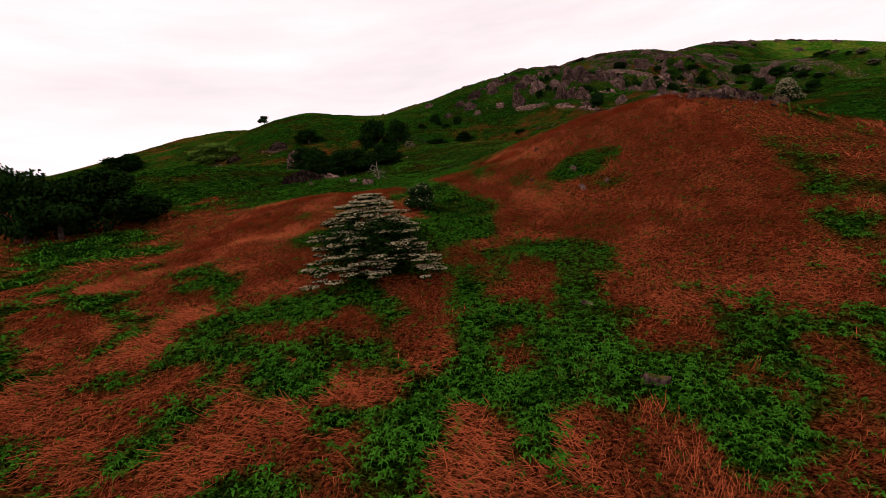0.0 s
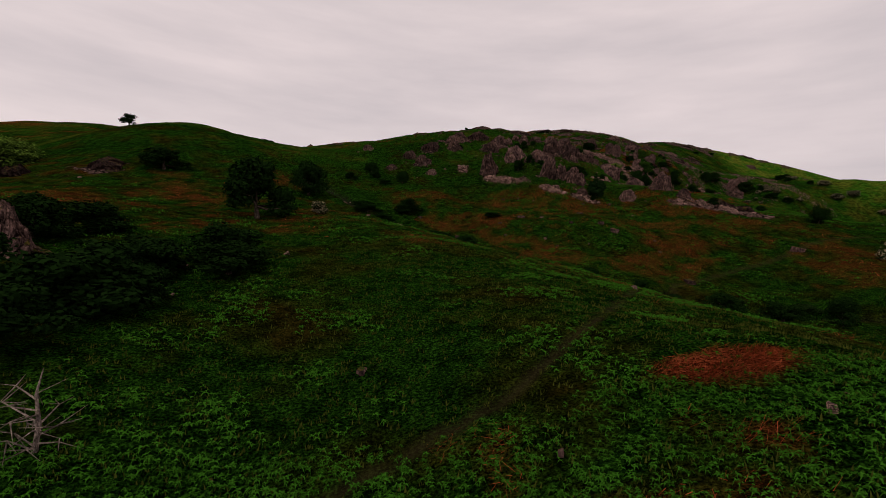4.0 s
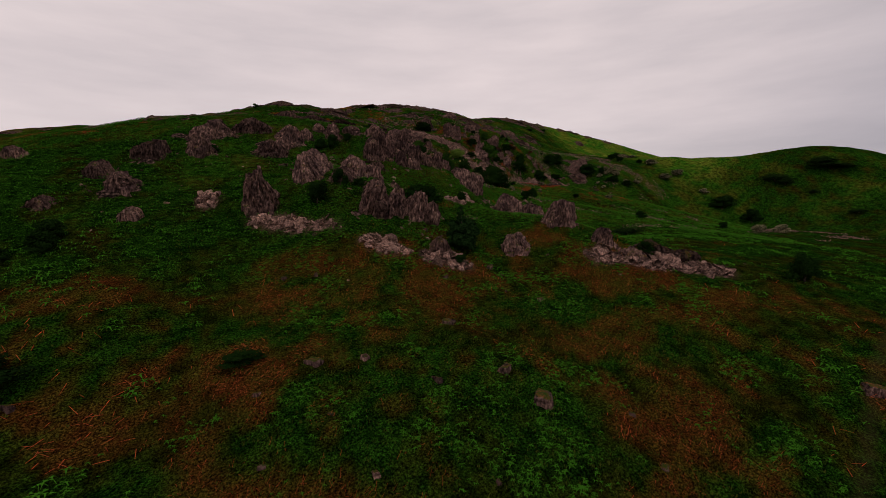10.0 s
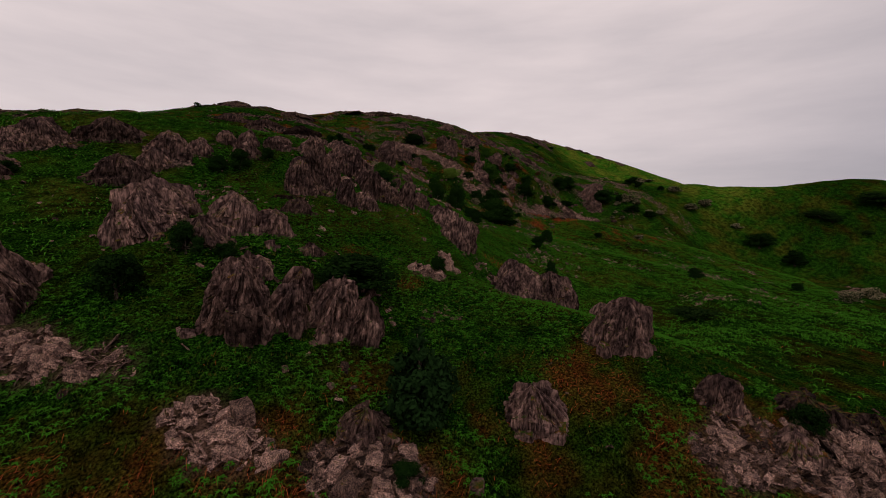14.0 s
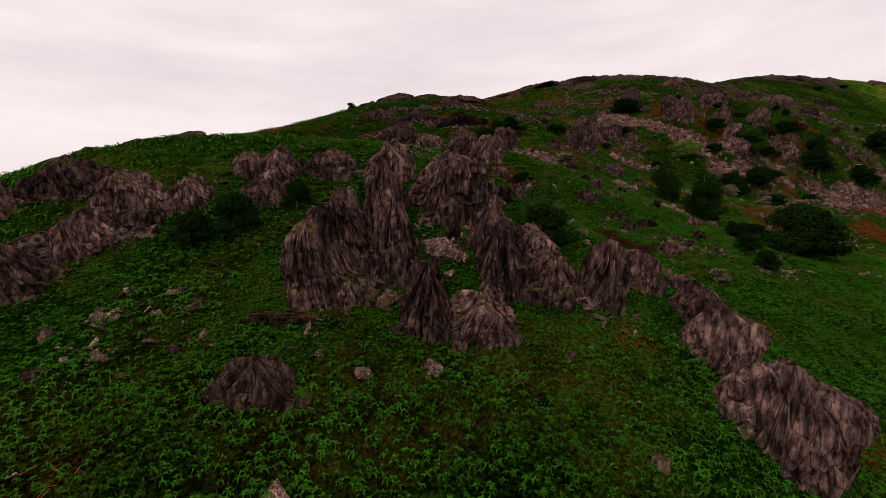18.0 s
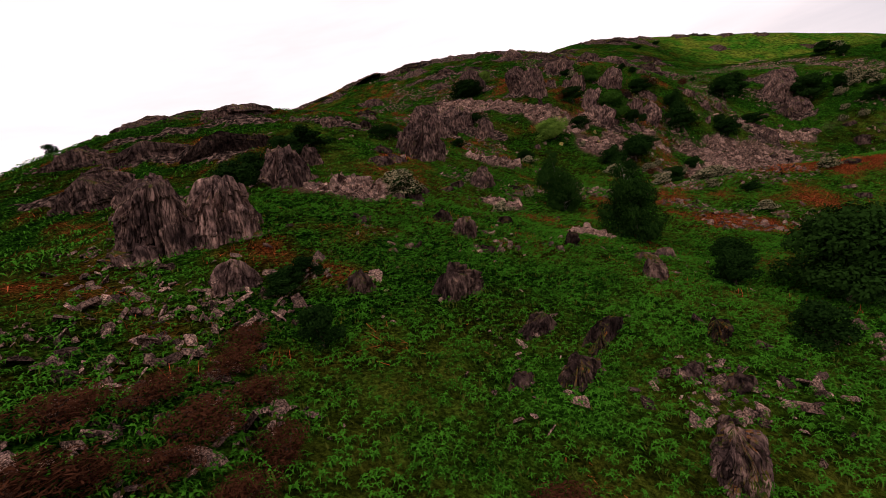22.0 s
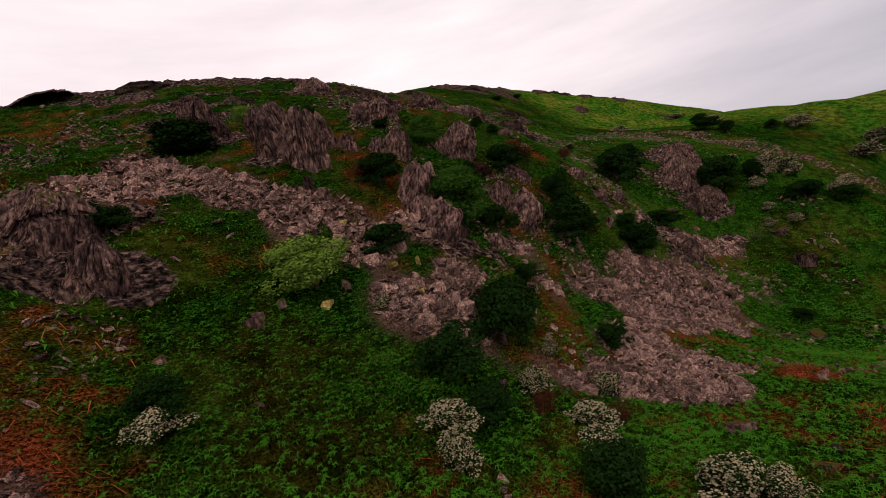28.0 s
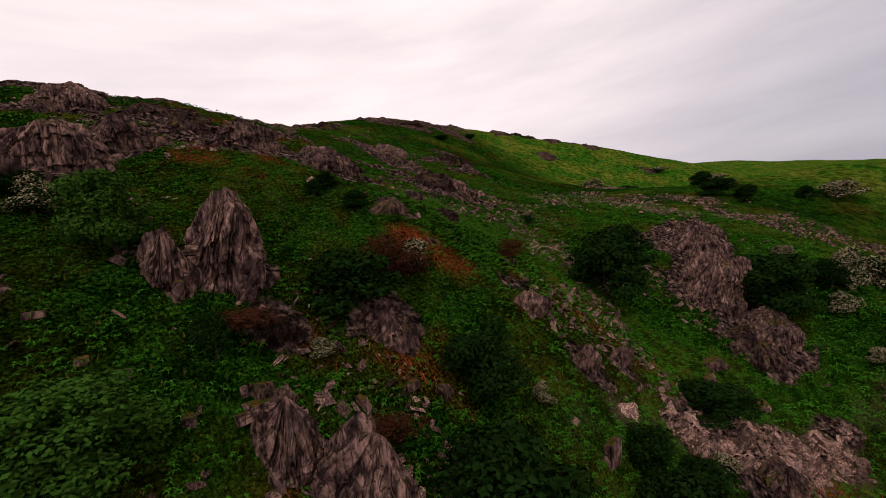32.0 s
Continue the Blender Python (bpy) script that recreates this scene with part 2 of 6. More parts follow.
SWELLS_EAST = [
    (100.0, 260.0, 28.0, 0.31), (135.0, 260.0, 28.0, -0.71), (170.0, 260.0, 28.0, 0.38), (205.0, 260.0, 28.0, 0.34), (240.0, 260.0, 28.0, -3.71),
    (275.0, 260.0, 28.0, 3.34), (310.0, 260.0, 28.0, -4.10), (100.0, 295.0, 28.0, -3.30), (135.0, 295.0, 28.0, 1.54), (170.0, 295.0, 28.0, 0.99),
    (205.0, 295.0, 28.0, 0.68), (240.0, 295.0, 28.0, 2.18), (275.0, 295.0, 28.0, 1.89), (310.0, 295.0, 28.0, -2.31), (100.0, 330.0, 28.0, 1.52),
    (135.0, 330.0, 28.0, -1.16), (170.0, 330.0, 28.0, -1.09), (205.0, 330.0, 28.0, -0.31), (240.0, 330.0, 28.0, -4.12), (275.0, 330.0, 28.0, -1.50),
    (310.0, 330.0, 28.0, 0.50), (100.0, 365.0, 28.0, 0.97), (135.0, 365.0, 28.0, -0.29), (170.0, 365.0, 28.0, -1.00),
]
SWELLS_EAST_UPPER = [
    (205.0, 365.0, 28.0, -0.56), (240.0, 365.0, 28.0, -0.26), (275.0, 365.0, 28.0, 0.55), (310.0, 365.0, 28.0, 0.41),
]
SWELLS_WEST = [
    (-130.0, 90.0, 22.0, -0.24), (-100.0, 90.0, 22.0, -0.36), (-70.0, 90.0, 22.0, -1.09), (-40.0, 90.0, 22.0, 2.29), (-160.0, 120.0, 22.0, -0.50),
    (-130.0, 120.0, 22.0, -0.57), (-100.0, 120.0, 22.0, 1.38), (-70.0, 120.0, 22.0, -0.83), (-40.0, 120.0, 22.0, -2.62), (-160.0, 150.0, 22.0, -1.51),
    (-100.0, 150.0, 22.0, 0.21), (-70.0, 150.0, 22.0, -3.41), (-40.0, 150.0, 22.0, 9.11), (-160.0, 180.0, 22.0, -0.70), (-130.0, 180.0, 22.0, 1.01),
    (-100.0, 180.0, 22.0, 0.83), (-70.0, 180.0, 22.0, 0.69), (-40.0, 180.0, 22.0, -3.74), (-160.0, 210.0, 22.0, -0.75), (-130.0, 210.0, 22.0, -1.49),
    (-70.0, 210.0, 22.0, 0.42), (-40.0, 210.0, 22.0, -6.70), (-130.0, 240.0, 22.0, 0.41), (-70.0, 240.0, 22.0, 2.24),
]
SWELLS_WEST_UPPER = [
    (-40.0, 240.0, 22.0, -1.97), (-160.0, 270.0, 22.0, 0.27), (-130.0, 270.0, 22.0, 0.79), (-100.0, 270.0, 22.0, 0.30), (-70.0, 270.0, 22.0, 0.92),
    (-40.0, 270.0, 22.0, 0.46),
]
MOUNDS = LOWER_MEADOW + BECK_AND_PASTURE + CRAG_SPUR + SCREE_SLOPE + RIDGE + UPPER_SLOPE_WEST + UPPER_SLOPE_EAST + BACK_OF_RIDGE_WEST + BACK_OF_RIDGE_EAST
MOUNDS += KNOLLS_LOW + KNOLLS_SPUR_FOOT + KNOLLS_SPUR + KNOLLS_BANK + KNOLLS_SLOPE + SWELLS_EAST + SWELLS_EAST_UPPER + SWELLS_WEST + SWELLS_WEST_UPPER


def lattice(ix, iy, seed):
    h = (ix * 374761393 + iy * 668265263 + seed * 974634641) & 0x7FFFFFFF
    h = ((h ^ (h >> 13)) * 1274126177) & 0x7FFFFFFF
    return ((h ^ (h >> 16)) & 0xFFFF) / 65535.0


def vnoise(x, y, seed=0):
    """Smooth noise from 0 to 1 with features one unit apart."""
    x, y = np.asarray(x, float), np.asarray(y, float)
    ix, iy = np.floor(x).astype(np.int64), np.floor(y).astype(np.int64)
    fx, fy = x - ix, y - iy
    fx, fy = fx * fx * (3 - 2 * fx), fy * fy * (3 - 2 * fy)
    a, b = lattice(ix, iy, seed), lattice(ix + 1, iy, seed)
    c, d = lattice(ix, iy + 1, seed), lattice(ix + 1, iy + 1, seed)
    return (a + (b - a) * fx) * (1 - fy) + (c + (d - c) * fx) * fy


def fbm(x, y, seed=0, octaves=4):
    total, weight = 0.0, 0.5
    for k in range(octaves):
        total = total + weight * (vnoise(x * 2**k, y * 2**k, seed + 17 * k) - 0.5)
        weight *= 0.5
    return total


def smooth(a, b, v):
    s = np.clip((v - a) / (b - a), 0, 1)
    return s * s * (3 - 2 * s)


def land(x, y):
    """Height of the ground."""
    x, y = np.asarray(x, float), np.asarray(y, float)
    z = PLANE[0] + PLANE[1] * x + PLANE[2] * y
    for mx, my, s, h in MOUNDS:
        z = z + h * np.exp(-((x - mx) ** 2 + (y - my) ** 2) / (2 * s * s))
    away = 8.4 + 42 * fbm(x / 364, y / 364, 5)
    for mx, my, s, h in FAR_HILLS:
        away = away + h * np.exp(-((x - mx) ** 2 + (y - my) ** 2) / (2 * s * s))
    w = smooth(189, 406, np.hypot(x - 63, y - 133))
    z = z * (1 - w) + away * w
    return z + 1.3 * fbm(x / 9, y / 9, 3, 3) + 0.3 * fbm(x / 2.2, y / 2.2, 9, 2)


# ---- where things stand: x, y, width, height ----
CRAGS_PASTURE = [
    (-59.1, 108.5, 9.1, 2.6, 5.4), (-52.2, 109.9, 4.6, 2, 2.8), (-42.7, 113.9, 6.8, 2.2, 4.1), (32.5, 125.9, 3.7, 4, 2.2), (35, 126.3, 2.3, 2.6, 1.4), (37.4, 126.3, 2.7, 3.4, 1.7),
    (37.5, 120.3, 2.2, 1.5, 1.3), (39.1, 126.2, 2.5, 2.8, 1.5), (39.6, 127.9, 1.5, 1.6, 0.9), (23.5, 37, 2.9, 0.7, 0.9), (24.7, 35.8, 3.3, 1.1, 1.4), (27.5, 37, 3, 0.9, 1.2), (30.5, 38.5, 3.6, 1.1, 1.4), (-21, 68.9, 4, 3.4, 2.8),
    (-15.2, 51.5, 5.4, 1.5, 1.2), (-12.8, 69.9, 4.3, 1.9, 1.5), (17, 44.9, 2.5, 0.5, 0.4),
]
CRAGS_PASTURE_MIDDLE = [
    (45.3, 119.1, 3.7, 2.2, 2.2), (53.1, 120.7, 4, 3.2, 2.4), (54.6, 115.8, 2.3, 2.1, 1.4), (56, 112.9, 2.4, 1.3, 1.4), (61, 114, 4.1, 1.4, 2.4), (64.1, 112.5, 3.7, 1.4, 2.2),
]
CRAGS_SPUR_FOOT = [
    (1.4, 139, 3.9, 1.4, 2.3), (8.1, 139.7, 4.2, 2.2, 2.5), (9.6, 133.3, 2.5, 1.3, 1.5), (21.8, 131.8, 4.1, 4.6, 2.5), (27.2, 134.8, 4.5, 3.8, 4), (28.5, 137, 3.8, 2.6, 2.5),
    (30.7, 131.9, 3.6, 1.7, 1.8), (32.8, 133.9, 3.9, 2.7, 2.5), (32.9, 129.2, 1.8, 1.1, 1.4), (34, 129.4, 1.8, 1.3, 1.6), (35.4, 134.6, 2.9, 1.8, 1.6), (35.8, 128.2, 1.9, 2, 1.1),
    (37.6, 133.4, 2.6, 0.9, 0.8), (37.7, 128, 2.4, 1.8, 1.5), (37.7, 140.3, 3, 1.3, 1), (40.5, 130.3, 1.4, 0.7, 0.8), (53.4, 141.1, 3, 3.6, 2.9), (55.8, 133.5, 4.5, 3.4, 3.3),
]
CRAGS_SPUR_FOOT_MIDDLE = [
    (59.3, 128.2, 2.3, 1.8, 1.4), (60.5, 135, 6.1, 3.7, 3.8),
]
CRAGS_SPUR = [
    (5.3, 144.5, 3.7, 2, 2.2), (10.4, 146.9, 5.5, 2.7, 3.3), (15.5, 151.5, 4.1, 2.1, 2.1), (16.3, 146.8, 4, 2.9, 2.4), (24.5, 146.2, 5.7, 2.6, 2.4), (26.6, 149, 2.9, 2.2, 1.9),
    (27.5, 150.7, 4.5, 2.7, 2.2), (30.2, 151.7, 2.7, 1.8, 1.8), (34.3, 151.2, 2.8, 1.4, 1.2), (38.1, 143.6, 3.9, 0.3, 0.5), (38.8, 144.7, 4.2, 3.5, 2.6), (39.7, 145.2, 2.2, 3.6, 2.2),
    (40.3, 150.8, 2.6, 2, 1.5), (41.1, 145.3, 2, 3.2, 2.1), (42.3, 143, 1.8, 2.6, 1.9), (43.4, 147, 0.6, 0.8, 0.6), (43.8, 148.6, 4.6, 3.1, 2.4), (45.3, 146.9, 2.6, 1.9, 1.8), (47.1, 147, 3, 1.5, 1.6), (40.4, 147.6, 2, 3, 2), (44.2, 143.1, 3.1, 1.6, 1.6),
]
CRAGS_SPUR_MIDDLE = [
    (45.4, 144.9, 2.1, 2.9, 2.2), (46, 150.6, 0.4, 1.1, 0.8), (47.1, 144.9, 1.9, 1.9, 1.7), (49.1, 145.2, 1.4, 3, 1.6), (51.5, 147.6, 1.8, 1.8, 1.6), (52.9, 143.9, 1.9, 2.7, 2),
    (53.6, 146, 1.9, 2, 2), (54.3, 149.8, 2.1, 1, 0.9),
]
CRAGS_SPUR_TOP = [
    (-5.1, 154.4, 3.1, 1.7, 1.9), (9.4, 171.8, 8.8, 1.6, 4), (14.5, 165.5, 11, 1.6, 5), (14.9, 169.1, 4.2, 0.2, 1.9), (18.3, 152.5, 6, 2.4, 2.2), (20, 166.5, 8.3, 1.6, 3.7),
    (22.6, 153.4, 6.7, 2.7, 2.3), (32.5, 154, 2.2, 1.5, 1.3), (34.4, 152.8, 2.6, 2.1, 1.6), (37.3, 152.3, 3.2, 1.6, 1.3), (44.6, 153.7, 0.7, 0.3, 0.3), (45.1, 152.3, 0.7, 0.5, 0.4),
    (47.1, 152.5, 0.6, 0.8, 0.7), (47.8, 152.2, 1.1, 1.2, 1), (48.6, 169.2, 1.8, 1.2, 1.2), (51.8, 152.2, 1.1, 0.6, 0.5), (52.6, 168.5, 1.2, 0.8, 0.7), (55.7, 163.5, 1.3, 0.4, 0.4),
]
CRAGS_SPUR_TOP_MIDDLE = [
    (56, 168.3, 2.8, 1.2, 1), (57.7, 163.5, 2.1, 0.8, 0.7), (57.9, 166, 1.8, 0.7, 0.6), (59.3, 159.9, 2.8, 1, 0.9), (59.7, 165.2, 3.6, 0.7, 0.6), (60.8, 162.8, 1.3, 0.4, 0.4),
    (61.5, 161.9, 1.2, 0.5, 0.5), (63.6, 164.3, 1.8, 0.7, 0.6), (66.2, 169.8, 2.1, 1, 0.9),
]
CRAGS_BANK = [
    (-42, 183, 11, 1.8, 5), (-36.1, 190.8, 11, 1.9, 5), (-29.9, 193.8, 11, 1.5, 5), (-18.2, 197.1, 10, 1.9, 4.5), (-1.9, 180.2, 11, 1.8, 5), (5.4, 181.9, 8.4, 0.5, 3.8),
    (12.7, 182.6, 5.9, 0.3, 2.6), (18.4, 186.9, 7.4, 0.3, 3.3), (20.3, 172.3, 3.8, 0.2, 1.7), (23.3, 192.6, 4.3, 0.2, 1.9), (38.1, 190.8, 8.2, 2.8, 2.6), (39.7, 197.9, 8.5, 2.2, 1.9),
    (41.8, 185.5, 3.9, 2, 2.4), (45.8, 195.2, 7.7, 1.7, 1.3), (46, 173.2, 3.9, 3.3, 2.9), (48.1, 173.3, 3.4, 2.9, 2.5), (51.4, 184, 4, 2.8, 2.2), (53.2, 190.1, 1.8, 1.6, 1.1),
]
CRAGS_BANK_MIDDLE = [
    (58.8, 177.1, 1.1, 0.8, 0.7), (59, 191, 2.6, 1, 1.6), (59.1, 174.9, 1.8, 1.2, 0.9), (59.2, 172.6, 1.2, 0.4, 0.7), (59.9, 193.9, 2, 0.8, 1.2), (60.2, 185.3, 1.2, 0.7, 0.7),
    (60.7, 192.3, 2.7, 0.8, 1.6), (60.9, 174.6, 1, 0.2, 0.6), (62.6, 176.4, 1.6, 0.2, 0.8), (63.4, 179.2, 1.2, 0.6, 0.7), (64.1, 195, 6.2, 3.9, 3), (64.9, 198.7, 2.7, 1.4, 1.6),
    (65.2, 174.9, 1, 0.9, 0.6), (66.6, 189.5, 2.1, 1.4, 1.3), (67.4, 190.1, 2, 1.7, 1.2), (67.4, 191.3, 1.4, 1.6, 0.8), (68.3, 187.1, 1.4, 0.5, 0.9), (68.5, 172.7, 2.2, 0.6, 1.3),
]
CRAGS_BANK_EAST = [
    (70.4, 173.8, 1.4, 0.7, 0.9), (70.4, 190.7, 1.7, 0.5, 1),
]
CRAGS_SLOPE = [
    (17, 217.8, 7.7, 0.5, 3.5), (21.2, 205.2, 3.6, 0.2, 1.6), (21.9, 214.3, 5.2, 0.3, 2.3), (34.3, 200.2, 8, 1.8, 1.6), (40, 212.4, 11, 1.3, 5), (41.7, 212.9, 2.2, 0.2, 1),
    (43.6, 213.6, 5.3, 0.7, 2.4), (45, 210.3, 5.1, 0.2, 2.3), (48.2, 206.8, 9.7, 2, 4.3), (49.5, 208.6, 3.8, 0.6, 1.7), (52.9, 210, 5.5, 0.2, 2.5), (55.9, 210.1, 4.3, 0.5, 1.9),
    (57.1, 200.4, 2.4, 0.8, 1.5), (57.9, 212, 2.2, 0.2, 1), (60.2, 201.5, 1.7, 1, 1), (61.8, 206.2, 3.1, 0.9, 1.9), (61.8, 208.7, 2.2, 0.8, 1.3), (63.4, 212.2, 2.5, 1, 1.5),
]
CRAGS_SLOPE_MIDDLE = [
    (66.7, 205, 2.6, 2.3, 1.5), (68.9, 205.4, 2.6, 2.7, 1.5), (69.6, 207.9, 5.1, 3.6, 3.1), (72.5, 210.6, 4.2, 2.9, 2.5), (77, 217.7, 6.4, 3.8, 3.8), (78.8, 213.3, 2.9, 2.9, 1.7),
    (98.5, 217.1, 0.8, 0.8, 0.8), (99.4, 216.4, 1.5, 2.3, 1.7), (99.7, 214.9, 2.4, 3.3, 2.4), (99.7, 217.6, 2.1, 4.1, 2.2), (100.3, 215.5, 2.5, 2.5, 2.5), (102, 215.5, 2, 1.2, 1.3),
    (105.4, 215.2, 2.6, 1.4, 1.5), (114.8, 216.7, 1.3, 1.4, 1.3), (114.8, 217.7, 1.2, 1.5, 1.3), (132.7, 214.1, 4, 2.1, 2.1), (146.4, 217.8, 6, 3, 3.6),
]
CRAGS_UPPER_SLOPE = [
    (17.2, 224.6, 7.8, 0.7, 3.5), (22.6, 220.9, 4, 0.3, 1.8), (23.7, 224.1, 7.5, 0.5, 3.4), (28.3, 219.4, 4.2, 0.3, 1.9), (29.9, 225.8, 8.4, 0.5, 3.8), (32.6, 223.2, 5.9, 0.4, 2.7),
    (33.3, 219.4, 11, 2.1, 5), (37.4, 221.3, 3.3, 0.2, 1.5), (38.3, 223.7, 7.1, 0.8, 3.2), (91.8, 224.8, 3.9, 5, 3.6), (93.6, 222.6, 3.6, 5.5, 3.4), (96.8, 226.3, 2.4, 3.4, 2.4),
    (98.4, 225, 1.5, 1.6, 1.5), (100.9, 224.4, 1.7, 1.4, 1.2), (102.6, 223.5, 2.8, 2.9, 2.3), (108.4, 224.4, 1.5, 2.3, 1.7), (110.3, 219.7, 1.9, 2.8, 2), (110.7, 224.8, 3.2, 4.1, 3),
]
CRAGS_UPPER_SLOPE_MIDDLE = [
    (111.4, 218, 3.1, 3.9, 3), (125.5, 219.9, 1.7, 1.6, 1), (128.3, 220, 1.2, 1.4, 0.8), (143.9, 218.2, 6, 2.4, 3.6), (147.5, 222, 6.3, 4.6, 3.8), (152.3, 224.6, 6.6, 3.5, 4),
]
CRAGS_TOP = [
    (85.9, 244.3, 4, 2.4, 2), (88.7, 235.3, 5.3, 4.9, 4), (104.9, 233.7, 3.8, 2.2, 1.7), (105.8, 232.2, 5, 3.1, 2.3), (108.3, 235.2, 4.4, 1.9, 1.4), (108.5, 239.4, 5.8, 2, 3.5),
    (109.3, 241, 2.9, 1.7, 1.8), (111.3, 241.8, 2.7, 1.3, 1.6), (121.2, 238, 2.6, 1.5, 1.5), (124.5, 238.8, 3.2, 1.3, 1.9), (125.2, 232.1, 2.4, 0.9, 1.4), (126, 229.6, 2.3, 1, 1.4),
]
CRAGS_CREST = [
    (38.2, 304.1, 11, 1.1, 5), (46.8, 302.2, 11, 2, 5), (59.7, 266.2, 11, 0.9, 5), (64, 266.1, 7, 0.9, 3.2), (65.7, 259, 2.7, 2.5, 1.6), (70.6, 261.2, 6.3, 0.3, 2.8),
    (70.8, 245.2, 4.8, 2.8, 2.9), (71.7, 265.7, 11, 1, 5), (75.2, 263.7, 4.8, 0.4, 2.1), (79.7, 265.4, 7.7, 0.7, 3.5), (82.7, 262.6, 11, 2.6, 5), (84.5, 256.1, 4.9, 2.1, 3),
    (88.1, 263.8, 5.1, 0.5, 2.3), (89.5, 259.8, 6.2, 1.4, 3.7), (89.9, 252.1, 5.5, 2.5, 3.3), (92, 263.5, 6.5, 0.3, 2.9), (94.3, 259.4, 4.3, 1.5, 2.6), (95, 249.7, 6.9, 2.2, 4.1),
]
CRAGS_CREST_MIDDLE = [
    (97.4, 261.1, 4.7, 0.6, 2.1), (101.3, 261.3, 7, 1.4, 4.2), (104, 260.1, 2.8, 0.2, 1.3), (105.2, 258.9, 3.4, 0.5, 1.6), (107.1, 258.3, 7.9, 2.3, 4.8), (110.5, 259.5, 3, 0.6, 1.4),
    (112.2, 258.4, 3.6, 0.2, 1.6), (113.6, 253, 3.9, 1.4, 2.4), (114.3, 246.6, 5.8, 2.5, 3.5), (114.7, 259, 11, 1.7, 5), (118.6, 258.4, 5.7, 0.2, 2.5), (122.4, 258.9, 11, 1.3, 5),
    (126.3, 258.6, 6, 0.3, 2.7), (138.6, 274.2, 7.1, 0.4, 3.2), (139.9, 260.9, 4.7, 2.7, 2.8), (140, 254.8, 5.1, 2.9, 3.1), (143.8, 261.6, 6.5, 3.6, 3.9), (144.3, 281.6, 11, 2.7, 5),
]
CRAGS_CREST_EAST = [
    (150.8, 284.7, 11, 0.4, 5), (156.4, 261.5, 7.3, 3, 4.4), (163.5, 292.2, 11, 2.8, 5), (169, 291.7, 11, 2.9, 5), (178.7, 294.8, 11, 2.9, 5), (182.2, 299.5, 11, 2.3, 5),
    (193.2, 301, 11, 2.9, 5), (205.7, 297.6, 11, 3.1, 5), (206, 283.5, 7.5, 4.1, 4.5), (212.5, 296.3, 11, 2.8, 5), (220.7, 291.6, 11, 3.1, 5), (226.6, 267.2, 9, 3.2, 5.4),
    (228.4, 284.4, 11, 3.1, 5),
]
CRAGS_LAST_STRETCH = [
    (107.4, 251.6, 6.6, 3.6, 3), (112.5, 251, 9.5, 2.6, 4), (134.6, 241.6, 8.5, 3.8, 3), (140.1, 245.2, 6.5, 3.4, 3), (115.1, 236.1, 5.7, 1.9, 2), (120, 232.4, 5.3, 1.7, 2),
    (120.9, 228.4, 4, 1, 1.2), (115.8, 222.5, 2.2, 1.4, 1.2), (111.5, 222.7, 1.8, 1.2, 1), (124.9, 222.6, 2.2, 1.4, 1.2),
]
CRAGS = CRAGS_LAST_STRETCH + CRAGS_PASTURE + CRAGS_PASTURE_MIDDLE + CRAGS_SPUR_FOOT + CRAGS_SPUR_FOOT_MIDDLE + CRAGS_SPUR + CRAGS_SPUR_MIDDLE + CRAGS_SPUR_TOP + CRAGS_SPUR_TOP_MIDDLE + CRAGS_BANK + CRAGS_BANK_MIDDLE + CRAGS_BANK_EAST + CRAGS_SLOPE + CRAGS_SLOPE_MIDDLE + CRAGS_UPPER_SLOPE + CRAGS_UPPER_SLOPE_MIDDLE + CRAGS_TOP + CRAGS_CREST + CRAGS_CREST_MIDDLE + CRAGS_CREST_EAST
BOULDERS_MEADOW = [
    (-13.7, 54.9, 0.8, 0.5), (-11.7, 53.3, 0.7, 0.2), (-8.9, 50.2, 1.1, 0.5), (-7.2, 49.7, 1.4, 0.6), (-4.2, 45.2, 0.5, 0.2),
    (-3.1, 25.2, 0.3, 0.3), (-1.8, 30.6, 0.5, 0.3), (-1.5, 51.4, 0.2, 0.1), (-0.8, 34.3, 0.3, 0.1), (2.1, 56.9, 0.7, 0.3),
    (6.1, 33.4, 0.2, 0.1), (7.2, 42.6, 0.2, 0.1), (7.5, 15.7, 0.5, 0.3), (7.5, 49.3, 0.2, 0.4), (8.0, 11.0, 0.9, 0.4),
    (8.3, 32.0, 0.4, 0.2), (8.9, 9.0, 0.3, 0.1), (9.0, 45.3, 0.8, 0.2), (9.1, 31.3, 0.2, 0.1), (9.9, 38.3, 0.7, 0.3),
    (10.1, 29.2, 0.2, 0.2), (11.2, 29.4, 0.7, 0.5), (11.3, 31.8, 0.6, 0.4), (11.5, 30.7, 0.3, 0.2),
]
BOULDERS_MEADOW_MIDDLE = [
    (12.8, 29.3, 0.6, 0.5), (18.1, 35.6, 0.4, 0.2), (18.8, 44.7, 1.2, 0.5), (20.7, 45.8, 1.2, 0.4),
]
